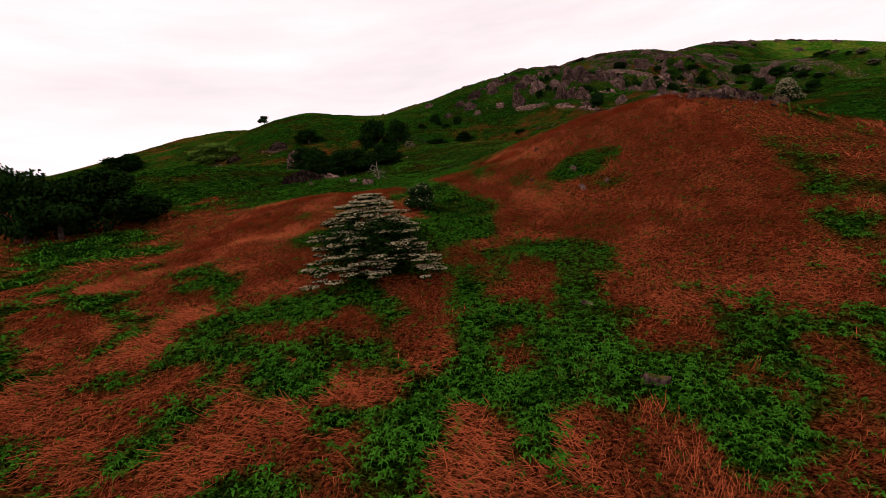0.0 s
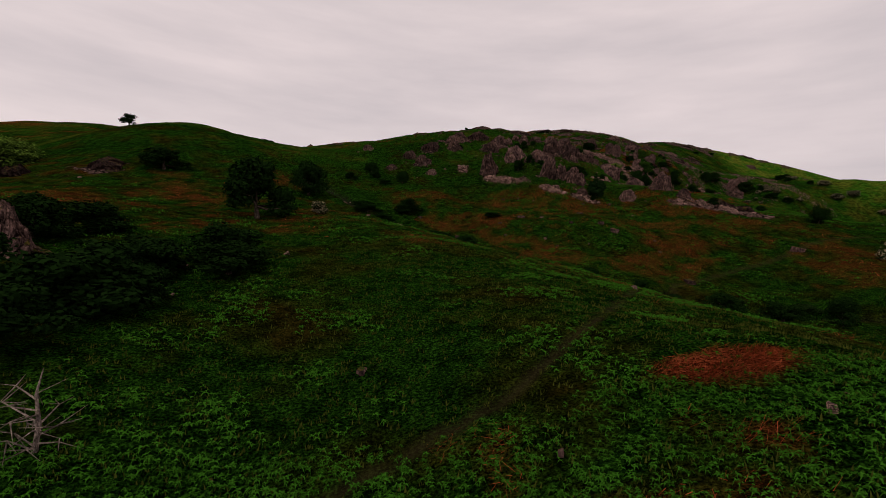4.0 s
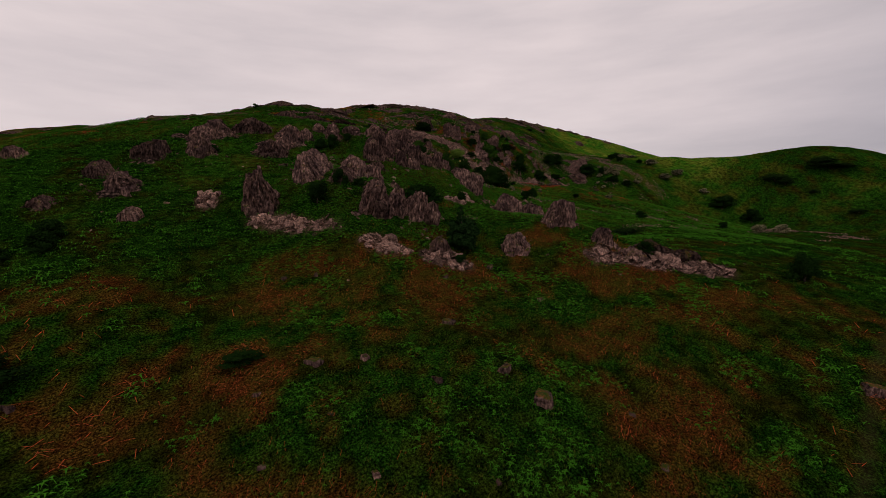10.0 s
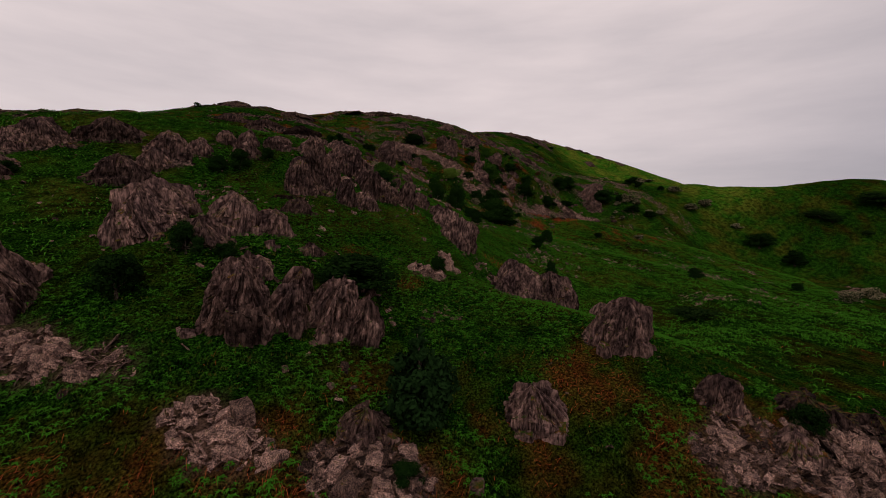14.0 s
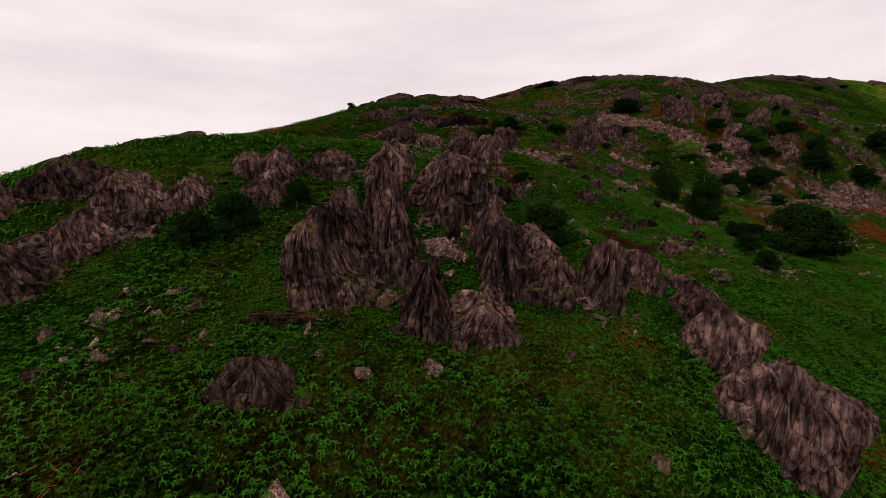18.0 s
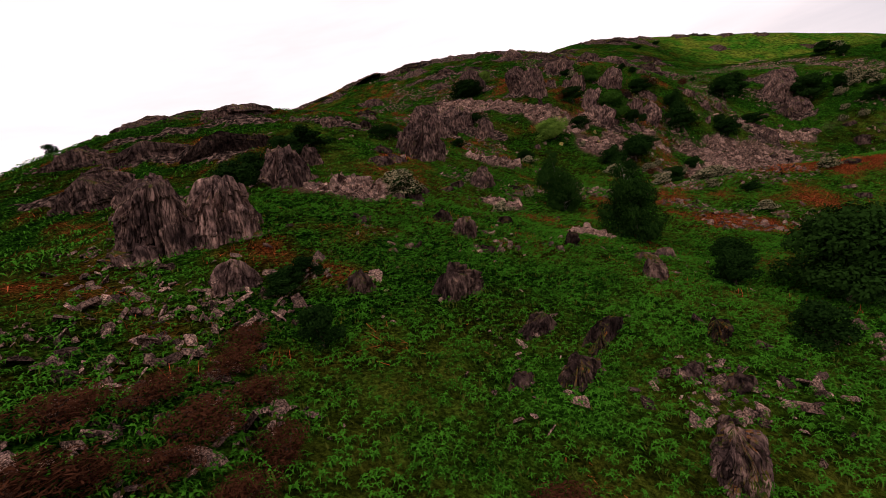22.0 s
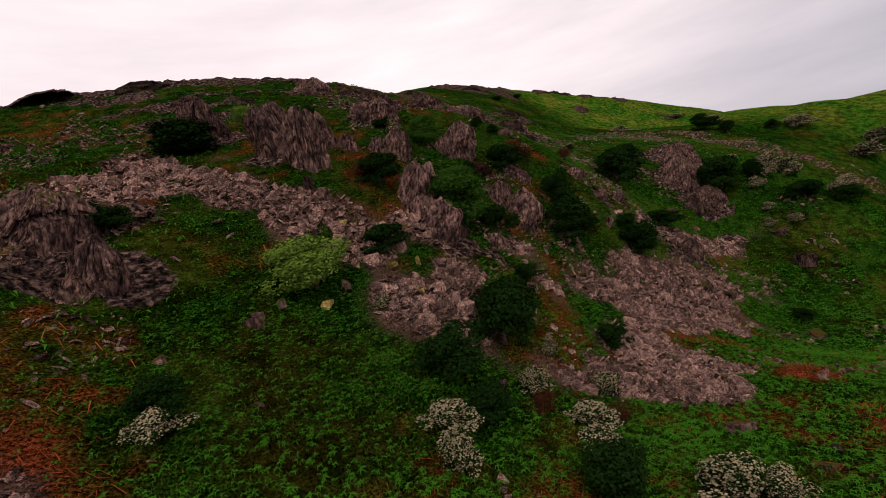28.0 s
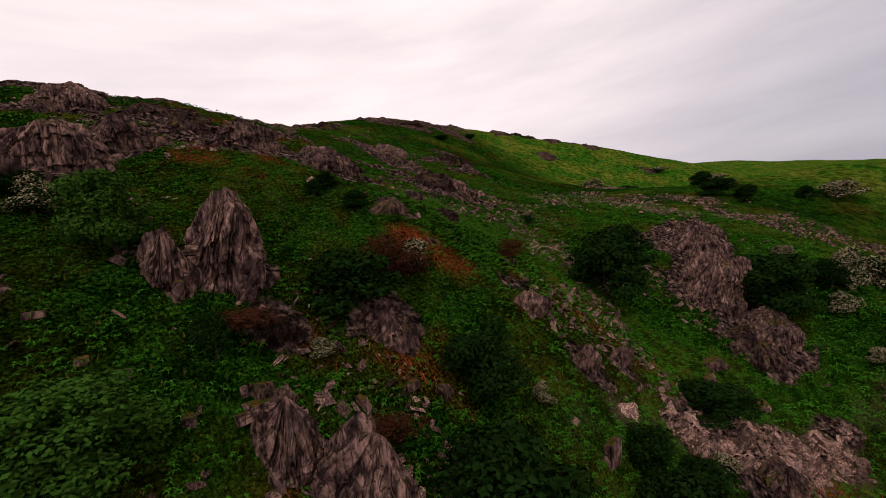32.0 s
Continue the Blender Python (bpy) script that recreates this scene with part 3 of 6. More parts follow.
BOULDERS_PASTURE = [
    (-0.9, 107.4, 1.0, 0.4), (7.0, 111.7, 0.9, 0.5), (10.2, 97.5, 1.6, 0.6), (11.9, 103.4, 0.5, 0.7), (12.3, 103.7, 0.4, 0.9),
    (19.0, 103.1, 0.5, 0.3), (19.2, 108.0, 0.6, 0.3), (22.5, 121.2, 0.7, 0.3), (22.7, 104.3, 0.5, 0.2), (22.7, 108.7, 1.3, 0.6),
    (23.9, 100.3, 0.6, 0.3), (24.7, 77.3, 0.6, 0.5), (24.9, 97.9, 0.6, 0.3), (25.1, 120.3, 0.5, 0.5), (25.6, 107.6, 0.7, 0.4),
    (27.4, 118.2, 0.3, 0.2), (28.5, 76.1, 0.9, 0.3), (28.9, 103.8, 0.9, 0.4), (29.1, 97.6, 0.4, 0.4), (29.4, 75.0, 0.6, 0.2),
    (32.4, 109.4, 1.4, 0.5), (33.2, 103.1, 1.2, 0.7), (34.1, 100.4, 1.7, 0.7), (35.9, 116.5, 0.6, 0.4),
]
BOULDERS_PASTURE_MIDDLE = [
    (37.4, 88.2, 2.2, 0.7), (38.0, 95.4, 0.7, 0.3), (38.9, 98.3, 0.5, 0.3), (40.4, 113.6, 0.4, 0.2), (41.4, 117.9, 1.1, 0.6),
    (42.5, 111.4, 0.8, 0.4), (51.3, 110.7, 0.5, 0.2), (56.1, 93.7, 1.9, 0.7),
]
BOULDERS_SPUR = [
    (25.4, 142.4, 1.7, 0.4), (26.0, 125.5, 0.6, 0.4), (29.0, 144.1, 0.8, 0.4), (30.9, 141.4, 0.8, 0.4), (31.9, 134.1, 0.8, 0.3),
    (32.3, 133.0, 0.3, 0.3), (32.8, 135.1, 0.6, 0.3), (34.7, 132.4, 0.8, 0.7), (35.1, 132.7, 0.7, 0.4), (40.1, 133.7, 0.9, 0.6),
    (42.1, 133.2, 0.4, 0.2), (42.2, 148.1, 0.2, 0.3), (42.3, 147.6, 0.4, 0.2), (43.0, 146.8, 0.3, 0.3), (43.4, 146.9, 0.2, 0.2),
    (43.7, 147.2, 0.3, 0.3), (44.1, 148.0, 0.2, 0.1), (44.3, 146.6, 0.3, 0.4), (44.8, 136.1, 0.6, 0.2), (44.9, 147.3, 0.3, 0.1),
    (45.0, 156.8, 0.3, 0.2), (48.0, 134.9, 0.4, 0.3), (48.5, 139.9, 0.6, 0.4), (49.1, 154.3, 0.4, 0.1),
]
BOULDERS_SPUR_MIDDLE = [
    (49.1, 146.9, 0.5, 0.3), (49.8, 152.4, 0.5, 0.3), (50.0, 152.8, 0.6, 0.3), (50.2, 152.0, 0.8, 0.3), (50.3, 150.6, 0.4, 0.2),
    (50.3, 156.1, 0.5, 0.2), (51.2, 156.3, 0.6, 0.2), (51.5, 154.0, 0.3, 0.1), (51.6, 152.7, 0.3, 0.1), (51.7, 152.1, 1.1, 0.3),
    (51.8, 155.7, 0.4, 0.2), (52.2, 153.1, 0.4, 0.1), (52.6, 152.6, 0.4, 0.1), (54.7, 152.5, 1.1, 0.4), (57.3, 155.1, 0.8, 0.3),
    (58.1, 156.0, 0.9, 0.3),
]
BOULDERS_BANK = [
    (54.4, 171.5, 0.5, 0.3), (54.6, 173.5, 0.4, 0.1), (55.2, 172.0, 0.5, 0.3), (56.1, 173.4, 0.2, 0.1), (56.2, 181.0, 0.7, 0.9),
    (57.3, 181.5, 0.9, 0.6), (58.0, 179.7, 0.8, 0.5), (58.7, 182.3, 1.0, 0.9), (62.2, 186.9, 1.5, 0.5), (62.9, 193.8, 1.4, 0.4),
    (62.9, 186.0, 0.3, 0.2), (63.3, 184.1, 0.5, 0.1), (63.3, 185.3, 0.6, 0.2), (63.4, 174.7, 0.7, 0.3), (63.6, 174.0, 0.6, 0.4),
    (63.7, 188.4, 2.0, 0.4), (63.7, 186.1, 0.4, 0.2), (64.1, 182.8, 0.5, 0.3), (65.0, 192.0, 0.5, 0.2), (65.4, 184.0, 0.5, 0.2),
    (65.8, 191.2, 0.4, 0.2), (67.9, 186.9, 1.0, 0.5), (69.0, 182.9, 0.5, 0.3), (69.2, 188.6, 0.9, 0.5),
]
BOULDERS_BANK_MIDDLE = [
    (83.2, 187.9, 0.6, 0.3), (87.9, 180.4, 1.1, 0.6), (88.4, 181.1, 1.0, 0.5), (95.9, 179.4, 1.4, 0.5), (97.0, 181.1, 1.9, 0.4),
    (100.9, 192.8, 1.3, 0.4), (102.4, 183.9, 1.5, 0.7), (102.6, 196.9, 1.7, 0.6), (102.6, 193.0, 0.7, 0.4),
]
BOULDERS_SLOPE = [
    (80.3, 208.8, 0.7, 0.4), (83.3, 206.1, 0.5, 0.2), (84.6, 210.6, 1.1, 0.5), (84.9, 211.1, 0.9, 0.5), (86.3, 211.6, 1.0, 0.5),
    (88.6, 211.0, 0.9, 0.6), (91.9, 219.7, 1.0, 1.3), (92.5, 216.2, 0.9, 0.6), (93.8, 213.0, 1.3, 0.4), (93.9, 203.8, 0.8, 1.7),
    (94.6, 210.9, 0.7, 0.9), (96.1, 213.2, 0.6, 0.7), (97.0, 215.9, 0.8, 0.4), (98.5, 217.2, 0.6, 0.8), (98.7, 205.4, 0.7, 0.3),
    (98.8, 215.4, 0.9, 0.4), (102.3, 214.7, 0.6, 0.8), (104.6, 211.6, 1.0, 1.0), (104.7, 223.6, 0.7, 0.2), (105.6, 222.2, 0.5, 0.3),
    (106.5, 221.8, 0.5, 0.4), (107.8, 220.7, 0.7, 0.3), (109.3, 220.7, 1.2, 0.3), (109.4, 200.4, 1.5, 0.5),
]
BOULDERS_SLOPE_MIDDLE = [
    (109.5, 221.3, 0.5, 0.4), (109.6, 204.4, 1.5, 0.6), (109.7, 220.8, 1.1, 0.5), (110.0, 221.3, 1.1, 0.7), (112.8, 213.8, 1.3, 0.4),
    (112.9, 208.2, 0.9, 0.7), (113.3, 220.8, 0.6, 0.6), (115.5, 221.1, 0.9, 0.4), (116.1, 222.4, 1.9, 1.0), (116.8, 220.7, 0.8, 0.6),
    (122.4, 217.3, 1.1, 1.3), (123.0, 206.9, 1.0, 0.4), (123.7, 216.0, 1.4, 0.7), (126.0, 222.9, 1.3, 0.9), (127.7, 211.0, 2.0, 0.7),
    (128.1, 204.6, 1.7, 0.4), (129.5, 210.1, 2.2, 0.7), (129.6, 218.2, 1.2, 0.6), (130.5, 202.9, 1.7, 0.7), (130.8, 216.9, 1.1, 0.6),
    (132.7, 217.4, 1.3, 0.5), (135.8, 208.9, 1.6, 0.5), (136.8, 219.3, 1.3, 0.9), (138.7, 220.1, 2.3, 0.9),
]
BOULDERS_SLOPE_EAST = [
    (139.2, 217.5, 1.5, 0.6), (144.9, 208.3, 2.6, 1.5), (147.3, 220.8, 0.9, 0.9), (147.8, 211.4, 2.5, 1.0),
]
BOULDERS_TOP = [
    (76.7, 233.0, 1.8, 0.5), (127.3, 226.3, 0.9, 0.4),
]
BOULDERS = BOULDERS_MEADOW + BOULDERS_MEADOW_MIDDLE + BOULDERS_PASTURE + BOULDERS_PASTURE_MIDDLE + BOULDERS_SPUR + BOULDERS_SPUR_MIDDLE + BOULDERS_BANK + BOULDERS_BANK_MIDDLE + BOULDERS_SLOPE + BOULDERS_SLOPE_MIDDLE + BOULDERS_SLOPE_EAST + BOULDERS_TOP
BLOSSOM_THORNS_PASTURE = [
    (-7.4, 102.6, 2.9, 2.1), (3.5, 106.5, 2.5, 1.3), (11.6, 94.7, 2.3, 1.4), (14, 94.1, 1.7, 0.9), (22.7, 86.9, 1.6, 1),
    (63.4, 85.8, 5.7, 5.3),
]
BLOSSOM_THORNS_SPUR = [
    (60, 156.2, 1.5, 1), (122, 138, 3.9, 2.4), (135.3, 140.8, 4.1, 2.5),
]
BLOSSOM_THORNS_BANK = [
    (57.9, 182.3, 3, 1.9), (58.5, 185.2, 3, 1.8), (64.9, 182.9, 1.6, 1.1), (65.8, 190.2, 1.4, 1.1), (70.2, 188.5, 1.1, 0.9),
    (88.4, 182.2, 2, 1), (90.5, 195.4, 3.2, 1.6), (90.8, 189.3, 1.7, 1), (94.5, 193.2, 3.8, 1.5), (95, 198.4, 2.4, 1.7),
    (96.6, 194.1, 3.3, 1.9), (97.9, 193.1, 2.1, 1.4), (100.2, 184.6, 2.4, 1.2), (112, 170.6, 3, 1.2),
]
BLOSSOM_THORNS_SLOPE = [
    (79.7, 204.8, 2.4, 1.2), (85.1, 217.9, 1.3, 0.4), (89.1, 200.7, 2.1, 1.8), (90.1, 202.9, 3.1, 1.6), (91.5, 210.2, 1.4, 1.1),
    (96.4, 204, 2.2, 1.5), (96.9, 201, 3, 1.5), (100, 206.1, 1.1, 1.4), (100.8, 202.8, 2.2, 1.6), (129, 215.6, 1.7, 1.4),
    (147.9, 212.3, 1.8, 1.4), (150.4, 210.6, 2.3, 1.3), (150.4, 213.3, 2.1, 1.2), (153.4, 215.5, 2.7, 1.9), (156.8, 215.9, 3.3, 3.8),
    (159.7, 216.2, 3.2, 3.2), (160.6, 214.1, 4.2, 3.3), (160.7, 208.6, 3.6, 2.2), (166.5, 209.5, 3.3, 2), (186.1, 212.1, 6.3, 2.9),
    (193.4, 211.7, 6.4, 3), (195.2, 200.8, 4.1, 2.4),
]
BLOSSOM_THORNS_UPPER_SLOPE = [
    (83.9, 223.8, 1.8, 0.5), (100.3, 222.3, 1.3, 0.5), (102.5, 220.5, 2.4, 1.3), (112.7, 222.2, 1.3, 0.9), (119.3, 224.8, 2, 1.8),
    (121, 219.3, 1, 1.3), (157.8, 220.5, 2.4, 1.1), (189.8, 222.5, 6.7, 2.7),
]
BLOSSOM_THORNS_TOP = [
    (104.9, 228.6, 2.2, 1.7), (185.9, 235.6, 4.7, 2.3), (190.9, 238.3, 4.8, 2.1),
]
BLOSSOM_THORNS_CREST = [
    (200.3, 268.6, 6.8, 2.7), (200.9, 260.1, 5, 1.7), (204.1, 262, 6.7, 2.1), (229.5, 266.6, 6.2, 1.7),
]
GREAT_HAWTHORN = [
    (-1, 18.6, 5.5, 3.9),
]
BLOSSOM_THORNS = BLOSSOM_THORNS_PASTURE + BLOSSOM_THORNS_SPUR + BLOSSOM_THORNS_BANK + BLOSSOM_THORNS_SLOPE + BLOSSOM_THORNS_UPPER_SLOPE + BLOSSOM_THORNS_TOP + BLOSSOM_THORNS_CREST
HOLLY = [
    (0.4, 28.4, 2.4, 2.0),
]
DARK_THORNS_MEADOW = [
    (-27.6, 29.1, 4.8, 6.9), (-25.7, 30, 6.3, 6.4), (-24, 32.2, 6.4, 6.1), (-23.3, 35.3, 5.6, 3), (-14.8, 55.3, 4, 4.5),
    (-11.1, 56.1, 5.5, 3.6), (-10.1, 63.5, 3.4, 2.6),
]
DARK_THORNS_PASTURE = [
    (-13.1, 94.3, 8.7, 9), (-11.3, 115.9, 6.8, 6.9), (-8.5, 72.7, 6.6, 3.9), (-2.4, 116.4, 5.1, 2), (-1.2, 109.6, 5.2, 1.8),
    (1.2, 108.5, 4.2, 1.6), (5.3, 112.8, 5.9, 3.1), (8.9, 97.8, 4.4, 2.5), (11.2, 97.4, 3.2, 1.6), (11.8, 94.8, 4.7, 2.5),
    (17.6, 93.5, 3.5, 1.3), (18.6, 111.1, 3.2, 1), (20.2, 89.8, 2.1, 1), (24.5, 86.1, 2.7, 2), (27.3, 85.3, 2, 1),
    (29, 83.8, 2.3, 1.6), (32.1, 83.2, 3.6, 1.8), (32.8, 76.3, 3.9, 2), (37.1, 74.7, 4.3, 2.3), (38.4, 118.4, 1.6, 1.3),
    (42.7, 74.6, 3.2, 3.2), (58.9, 114.3, 2, 1.7),
]
DARK_THORNS_PASTURE_MIDDLE = [
    (70.1, 104.6, 3.6, 3.8), (72.7, 92.7, 3.2, 3), (148.3, 120, 5.6, 4.5),
]
DARK_THORNS_SPUR = [
    (-112.5, 159, 8.8, 6.3), (-112.2, 153.5, 16.6, 7), (-69.5, 128.5, 8.3, 4.2), (-6.1, 130.4, 2.9, 1.9),
    (-2.6, 137.4, 3.6, 2.8), (-1.6, 133.8, 3.3, 2.8), (0.6, 129.8, 3.3, 1.4), (4, 129.3, 3.2, 2.4), (4, 132, 3, 2.4),
    (17.5, 147.5, 1.9, 1.2), (27.2, 129.5, 3.2, 2.9), (30.1, 131.3, 2, 2.3), (31.7, 148.9, 2, 2.1), (32.1, 130.7, 1.6, 1.2),
    (33.6, 149.3, 2.1, 2.6), (36.1, 150.4, 1.6, 1.6), (39.7, 130.7, 5.9, 3), (41.2, 145.6, 1.4, 1.1), (47.5, 147.8, 2.3, 2.4),
    (47.7, 135, 1.7, 1.6), (65.6, 159.7, 1.8, 1.9),
]
DARK_THORNS_SPUR_MIDDLE = [
    (66.3, 143.7, 2.3, 3.4), (71.8, 153.1, 2.5, 2.6), (77.6, 158.6, 2.3, 2.6), (95.5, 146.1, 2.8, 2.1), (119.6, 144.5, 2.5, 2),
]
DARK_THORNS_BANK = [
    (-37.9, 183.9, 8.1, 3.7), (48, 182.6, 3.5, 2.5), (49.2, 187.1, 3.2, 2.6), (50.1, 168.8, 2, 1.2), (50.8, 165.7, 1.4, 1.6),
    (50.8, 169.6, 1.4, 1.1), (51.3, 190.7, 3.3, 2.8), (53.4, 193.1, 4.8, 2.8), (60.3, 197.6, 2.2, 1.7), (61.6, 198.7, 2.5, 1.8),
    (66.6, 163.3, 2.2, 2), (69.4, 168.9, 2.3, 2), (71, 170.1, 2.5, 1.8), (74, 173.1, 2.7, 1.6), (74.2, 166.1, 5.7, 4.4),
    (91.1, 185.4, 2.2, 1.2), (93.8, 197, 3.7, 2.4), (101.6, 171.8, 2.4, 1.2), (195.5, 193.1, 10.8, 6.4), (198.4, 183.8, 9.3, 6.7),
]
DARK_THORNS_SLOPE = [
    (69.9, 202.1, 2.1, 1.3), (79.9, 205.9, 2.8, 1.9), (92.4, 202.7, 2.9, 2.5), (92.4, 205.8, 4.4, 3.5), (94.3, 213.9, 3.7, 2.6),
    (97.7, 207.4, 5.1, 4.3), (99.2, 208.6, 5.3, 3.9), (105.1, 212.4, 3, 2), (106.1, 206.1, 3, 2.4), (106.7, 216.6, 3.9, 3.1),
    (115.8, 217, 5.8, 5.2), (116.4, 216.8, 6.7, 4.4), (123, 214.5, 5.1, 4.4), (126.4, 215.7, 2.8, 1.6), (133, 217.8, 5.8, 2.5),
    (134.2, 205.1, 3, 1.4), (155.4, 210.9, 5.8, 3.1), (155.8, 216.7, 3.7, 3.2), (159.9, 207.8, 5, 2.7),
]
DARK_THORNS_UPPER_SLOPE = [
    (79.4, 218.2, 3.6, 2.3), (97.8, 219.5, 4.4, 3.5), (109.1, 222.2, 1.7, 2), (115, 223.6, 5, 3.3), (118.7, 220.2, 4.2, 4.2),
    (150.4, 219, 8.7, 5.7), (186.4, 225.2, 3.3, 2.3),
]
DARK_THORNS_TOP = [
    (118.2, 228.1, 1.9, 1.4), (117.4, 229.6, 2, 1.2), (124.2, 216.5, 3, 2.6),
    (85.8, 234.2, 7.7, 3.9), (99.4, 236.5, 2.5, 2.4), (104.5, 229.7, 2.9, 1.5), (116.2, 228.8, 1.2, 1.2), (137, 226, 6.6, 6),
    (141.3, 227.9, 7.2, 5.5), (142.4, 237.5, 1.7, 1.2), (179.4, 233.7, 5.9, 3.1), (179.9, 230.4, 4.1, 2.6), (186.9, 238.8, 5.1, 3),
]
DARK_THORNS_CREST = [
    (125, 245.4, 2.1, 1.1), (170.5, 283.3, 3.7, 1.5), (185.7, 290.9, 3.7, 1.7), (197.5, 258.3, 7.2, 2.6), (203.6, 260.2, 5.4, 1.8),
]
DARK_THORNS_KNOLL = [
    (-11.5, 61, 8.1, 4.4), (-11.8, 68.6, 5.6, 3.2), (-7.8, 70.3, 6, 2.6), (-22.6, 74, 6, 4), (-21.3, 78.2, 6.9, 3.3), (-17.4, 61.8, 6, 4.2), (-34.7, 117.3, 8.7, 4.4),
]
DARK_THORNS = DARK_THORNS_KNOLL + DARK_THORNS_MEADOW + DARK_THORNS_PASTURE + DARK_THORNS_PASTURE_MIDDLE + DARK_THORNS_SPUR + DARK_THORNS_SPUR_MIDDLE + DARK_THORNS_BANK + DARK_THORNS_SLOPE + DARK_THORNS_UPPER_SLOPE + DARK_THORNS_TOP + DARK_THORNS_CREST
ROWANS = [
    (-61.2, 120.1, 13.9, 6.2), (88.5, 212.3, 6.1, 3.9), (93.4, 240.7, 4, 2.7),
]
LEAFY_TREES = [
    (105.2, 219.4, 5, 3.3),
    (102.8, 216.9, 7.1, 4.8), (107.1, 225.8, 3.8, 3.7), (47.6, 149.6, 2.9, 2.5),
]
RIDGE_TREES = [
    (-61.2, 155.6, 5.0, 3.3), (28.0, 212.1, 1.8, 1.7),
]
YEWS = [
    (40.3, 121.2, 4.6, 4.5), (86.4, 233.4, 6.6, 2.6),
]
GORSE = [
    (218.7, 186.9, 11.0, 5.0), (43.9, 80.0, 3.8, 1.7), (236.3, 176.1, 19.6, 3.4), (221.4, 174.8, 4.7, 2.4), (218.3, 159.4, 6.6, 2.2),
    (219.7, 183.6, 9.1, 4.7), (77.4, 133.6, 6.4, 2.2), (237.5, 179.1, 12.1, 4.8),
]
HEATHER_SPUR = [
    (47.5, 159.7, 1.2, 0.6), (47.7, 158.3, 1.0, 0.6), (48.1, 157.6, 1.4, 1.0), (48.2, 158.4, 1.1, 0.7), (48.4, 155.4, 1.3, 1.2),
    (48.6, 157.8, 0.9, 0.5), (49.0, 158.3, 1.1, 0.8), (49.3, 159.4, 1.2, 0.9), (49.5, 157.8, 0.9, 0.6), (50.1, 157.8, 0.9, 0.5),
    (52.9, 158.0, 0.9, 0.5), (53.7, 157.9, 1.2, 0.6), (53.8, 156.6, 1.9, 0.7), (54.8, 156.5, 1.4, 0.7), (55.0, 158.2, 1.4, 0.7),
    (56.7, 158.7, 1.5, 0.7),
]
HEATHER_BANK = [
    (45.2, 160.4, 2.0, 0.9), (46.4, 161.5, 1.9, 1.0), (47.0, 159.0, 2.1, 0.9), (47.4, 162.6, 1.8, 0.9), (48.4, 161.6, 2.0, 1.0), (46.0, 158.0, 1.8, 0.8),
    (48.6, 164.0, 1.8, 1.0), (49.0, 165.6, 1.6, 1.0), (49.4, 162.9, 1.6, 0.9), (47.2, 157.0, 1.7, 0.8), (55.6, 157.4, 1.9, 0.8), (54.2, 159.3, 1.8, 0.8),
    (48.3, 160.0, 1.2, 0.8), (49.8, 161.0, 1.3, 1.1),
]
HEATHER_SLOPE = [
    (95.5, 202.6, 2.1, 1.3), (97.2, 220.4, 2.9, 2.5), (99.1, 201.0, 1.8, 1.2), (110.2, 222.9, 3.0, 1.3), (113.4, 219.9, 3.3, 1.4),
    (117.4, 224.6, 4.4, 3.4),
]
HEATHER_TOP = [
    (128.2, 226.9, 2.7, 2.0),
]
HEATHER = HEATHER_SPUR + HEATHER_BANK + HEATHER_SLOPE + HEATHER_TOP
BIRCHES = [
    (71.8, 186.0, 3.6, 5.4), (72.0, 178.0, 4.3, 5.6),
]
OAK = [
    (72.6, 166.3, 6.1, 4.9),
]
DEAD_TREES = [
    (49.1, 152.1, 0.8, 1.1), (-6.2, 51.7, 2.6, 2.3),
]
SCREES_MEADOW = [
    (-13, 54.2, 1.8, 0.8, 149),
]
SCREES_PASTURE = [
    (31.7, 121.4, 3, 1.1, -34), (37.1, 119, 2.8, 1.3, -9), (58.2, 112.2, 8, 2.7, -18),
]
SCREES_SPUR = [
    (16.8, 135.4, 1.1, 1.4, -22), (24.6, 127.9, 5.2, 1.1, -37), (43.1, 146.3, 1.1, 0.6, -16), (46.5, 134.6, 1.4, 0.8, -27), (49.5, 137.3, 1.5, 0.6, -98),
]
SCREES_BANK = [
    (55.4, 183.4, 3.3, 3.2, 8), (66, 185.4, 1.4, 0.7, -9), (68.8, 178.8, 2, 0.9, -6), (72.8, 199.9, 5.6, 1.6, 35),
]
SCREES_SLOPE = [
    (93.1, 210.7, 1.6, 1.3, -15), (94.3, 209.7, 3.2, 2.1, -24), (97.8, 216.1, 1.2, 0.6, -21), (98.2, 212.6, 2.5, 1.2, -7), (104.1, 202.1, 5.8, 2.5, -32),
    (106.7, 215.4, 2, 0.6, 0), (109.1, 204, 4.2, 5.6, -27), (119.2, 211.1, 12.6, 2.1, -7), (135.2, 215.7, 9.6, 1.5, -14),
]
SCREES_UPPER_SLOPE = [
    (89.8, 219.1, 5.8, 2.1, -33),
]
SCREES_TOP = [
    (81.4, 228, 6.5, 4.7, -52),
]
SCREES_LAST_STRETCH = [(82.8, 230.0, 7.5, 2.6, -72), (84.6, 225.5, 5.5, 2.2, -66), (87.0, 221.0, 4.6, 2.4, -60), (89.8, 217.6, 3.2, 2.2, -45), (94.0, 215.2, 2.6, 1.5, -30), (97.2, 211.4, 2.4, 1.9, -25), (124.2, 212.2, 10.6, 2.4, -14), (118.0, 208.5, 9.0, 2.2, -16), (92.1, 214.0, 1.9, 1.0, -21), (98.2, 215.4, 2.4, 1.1, -20)]
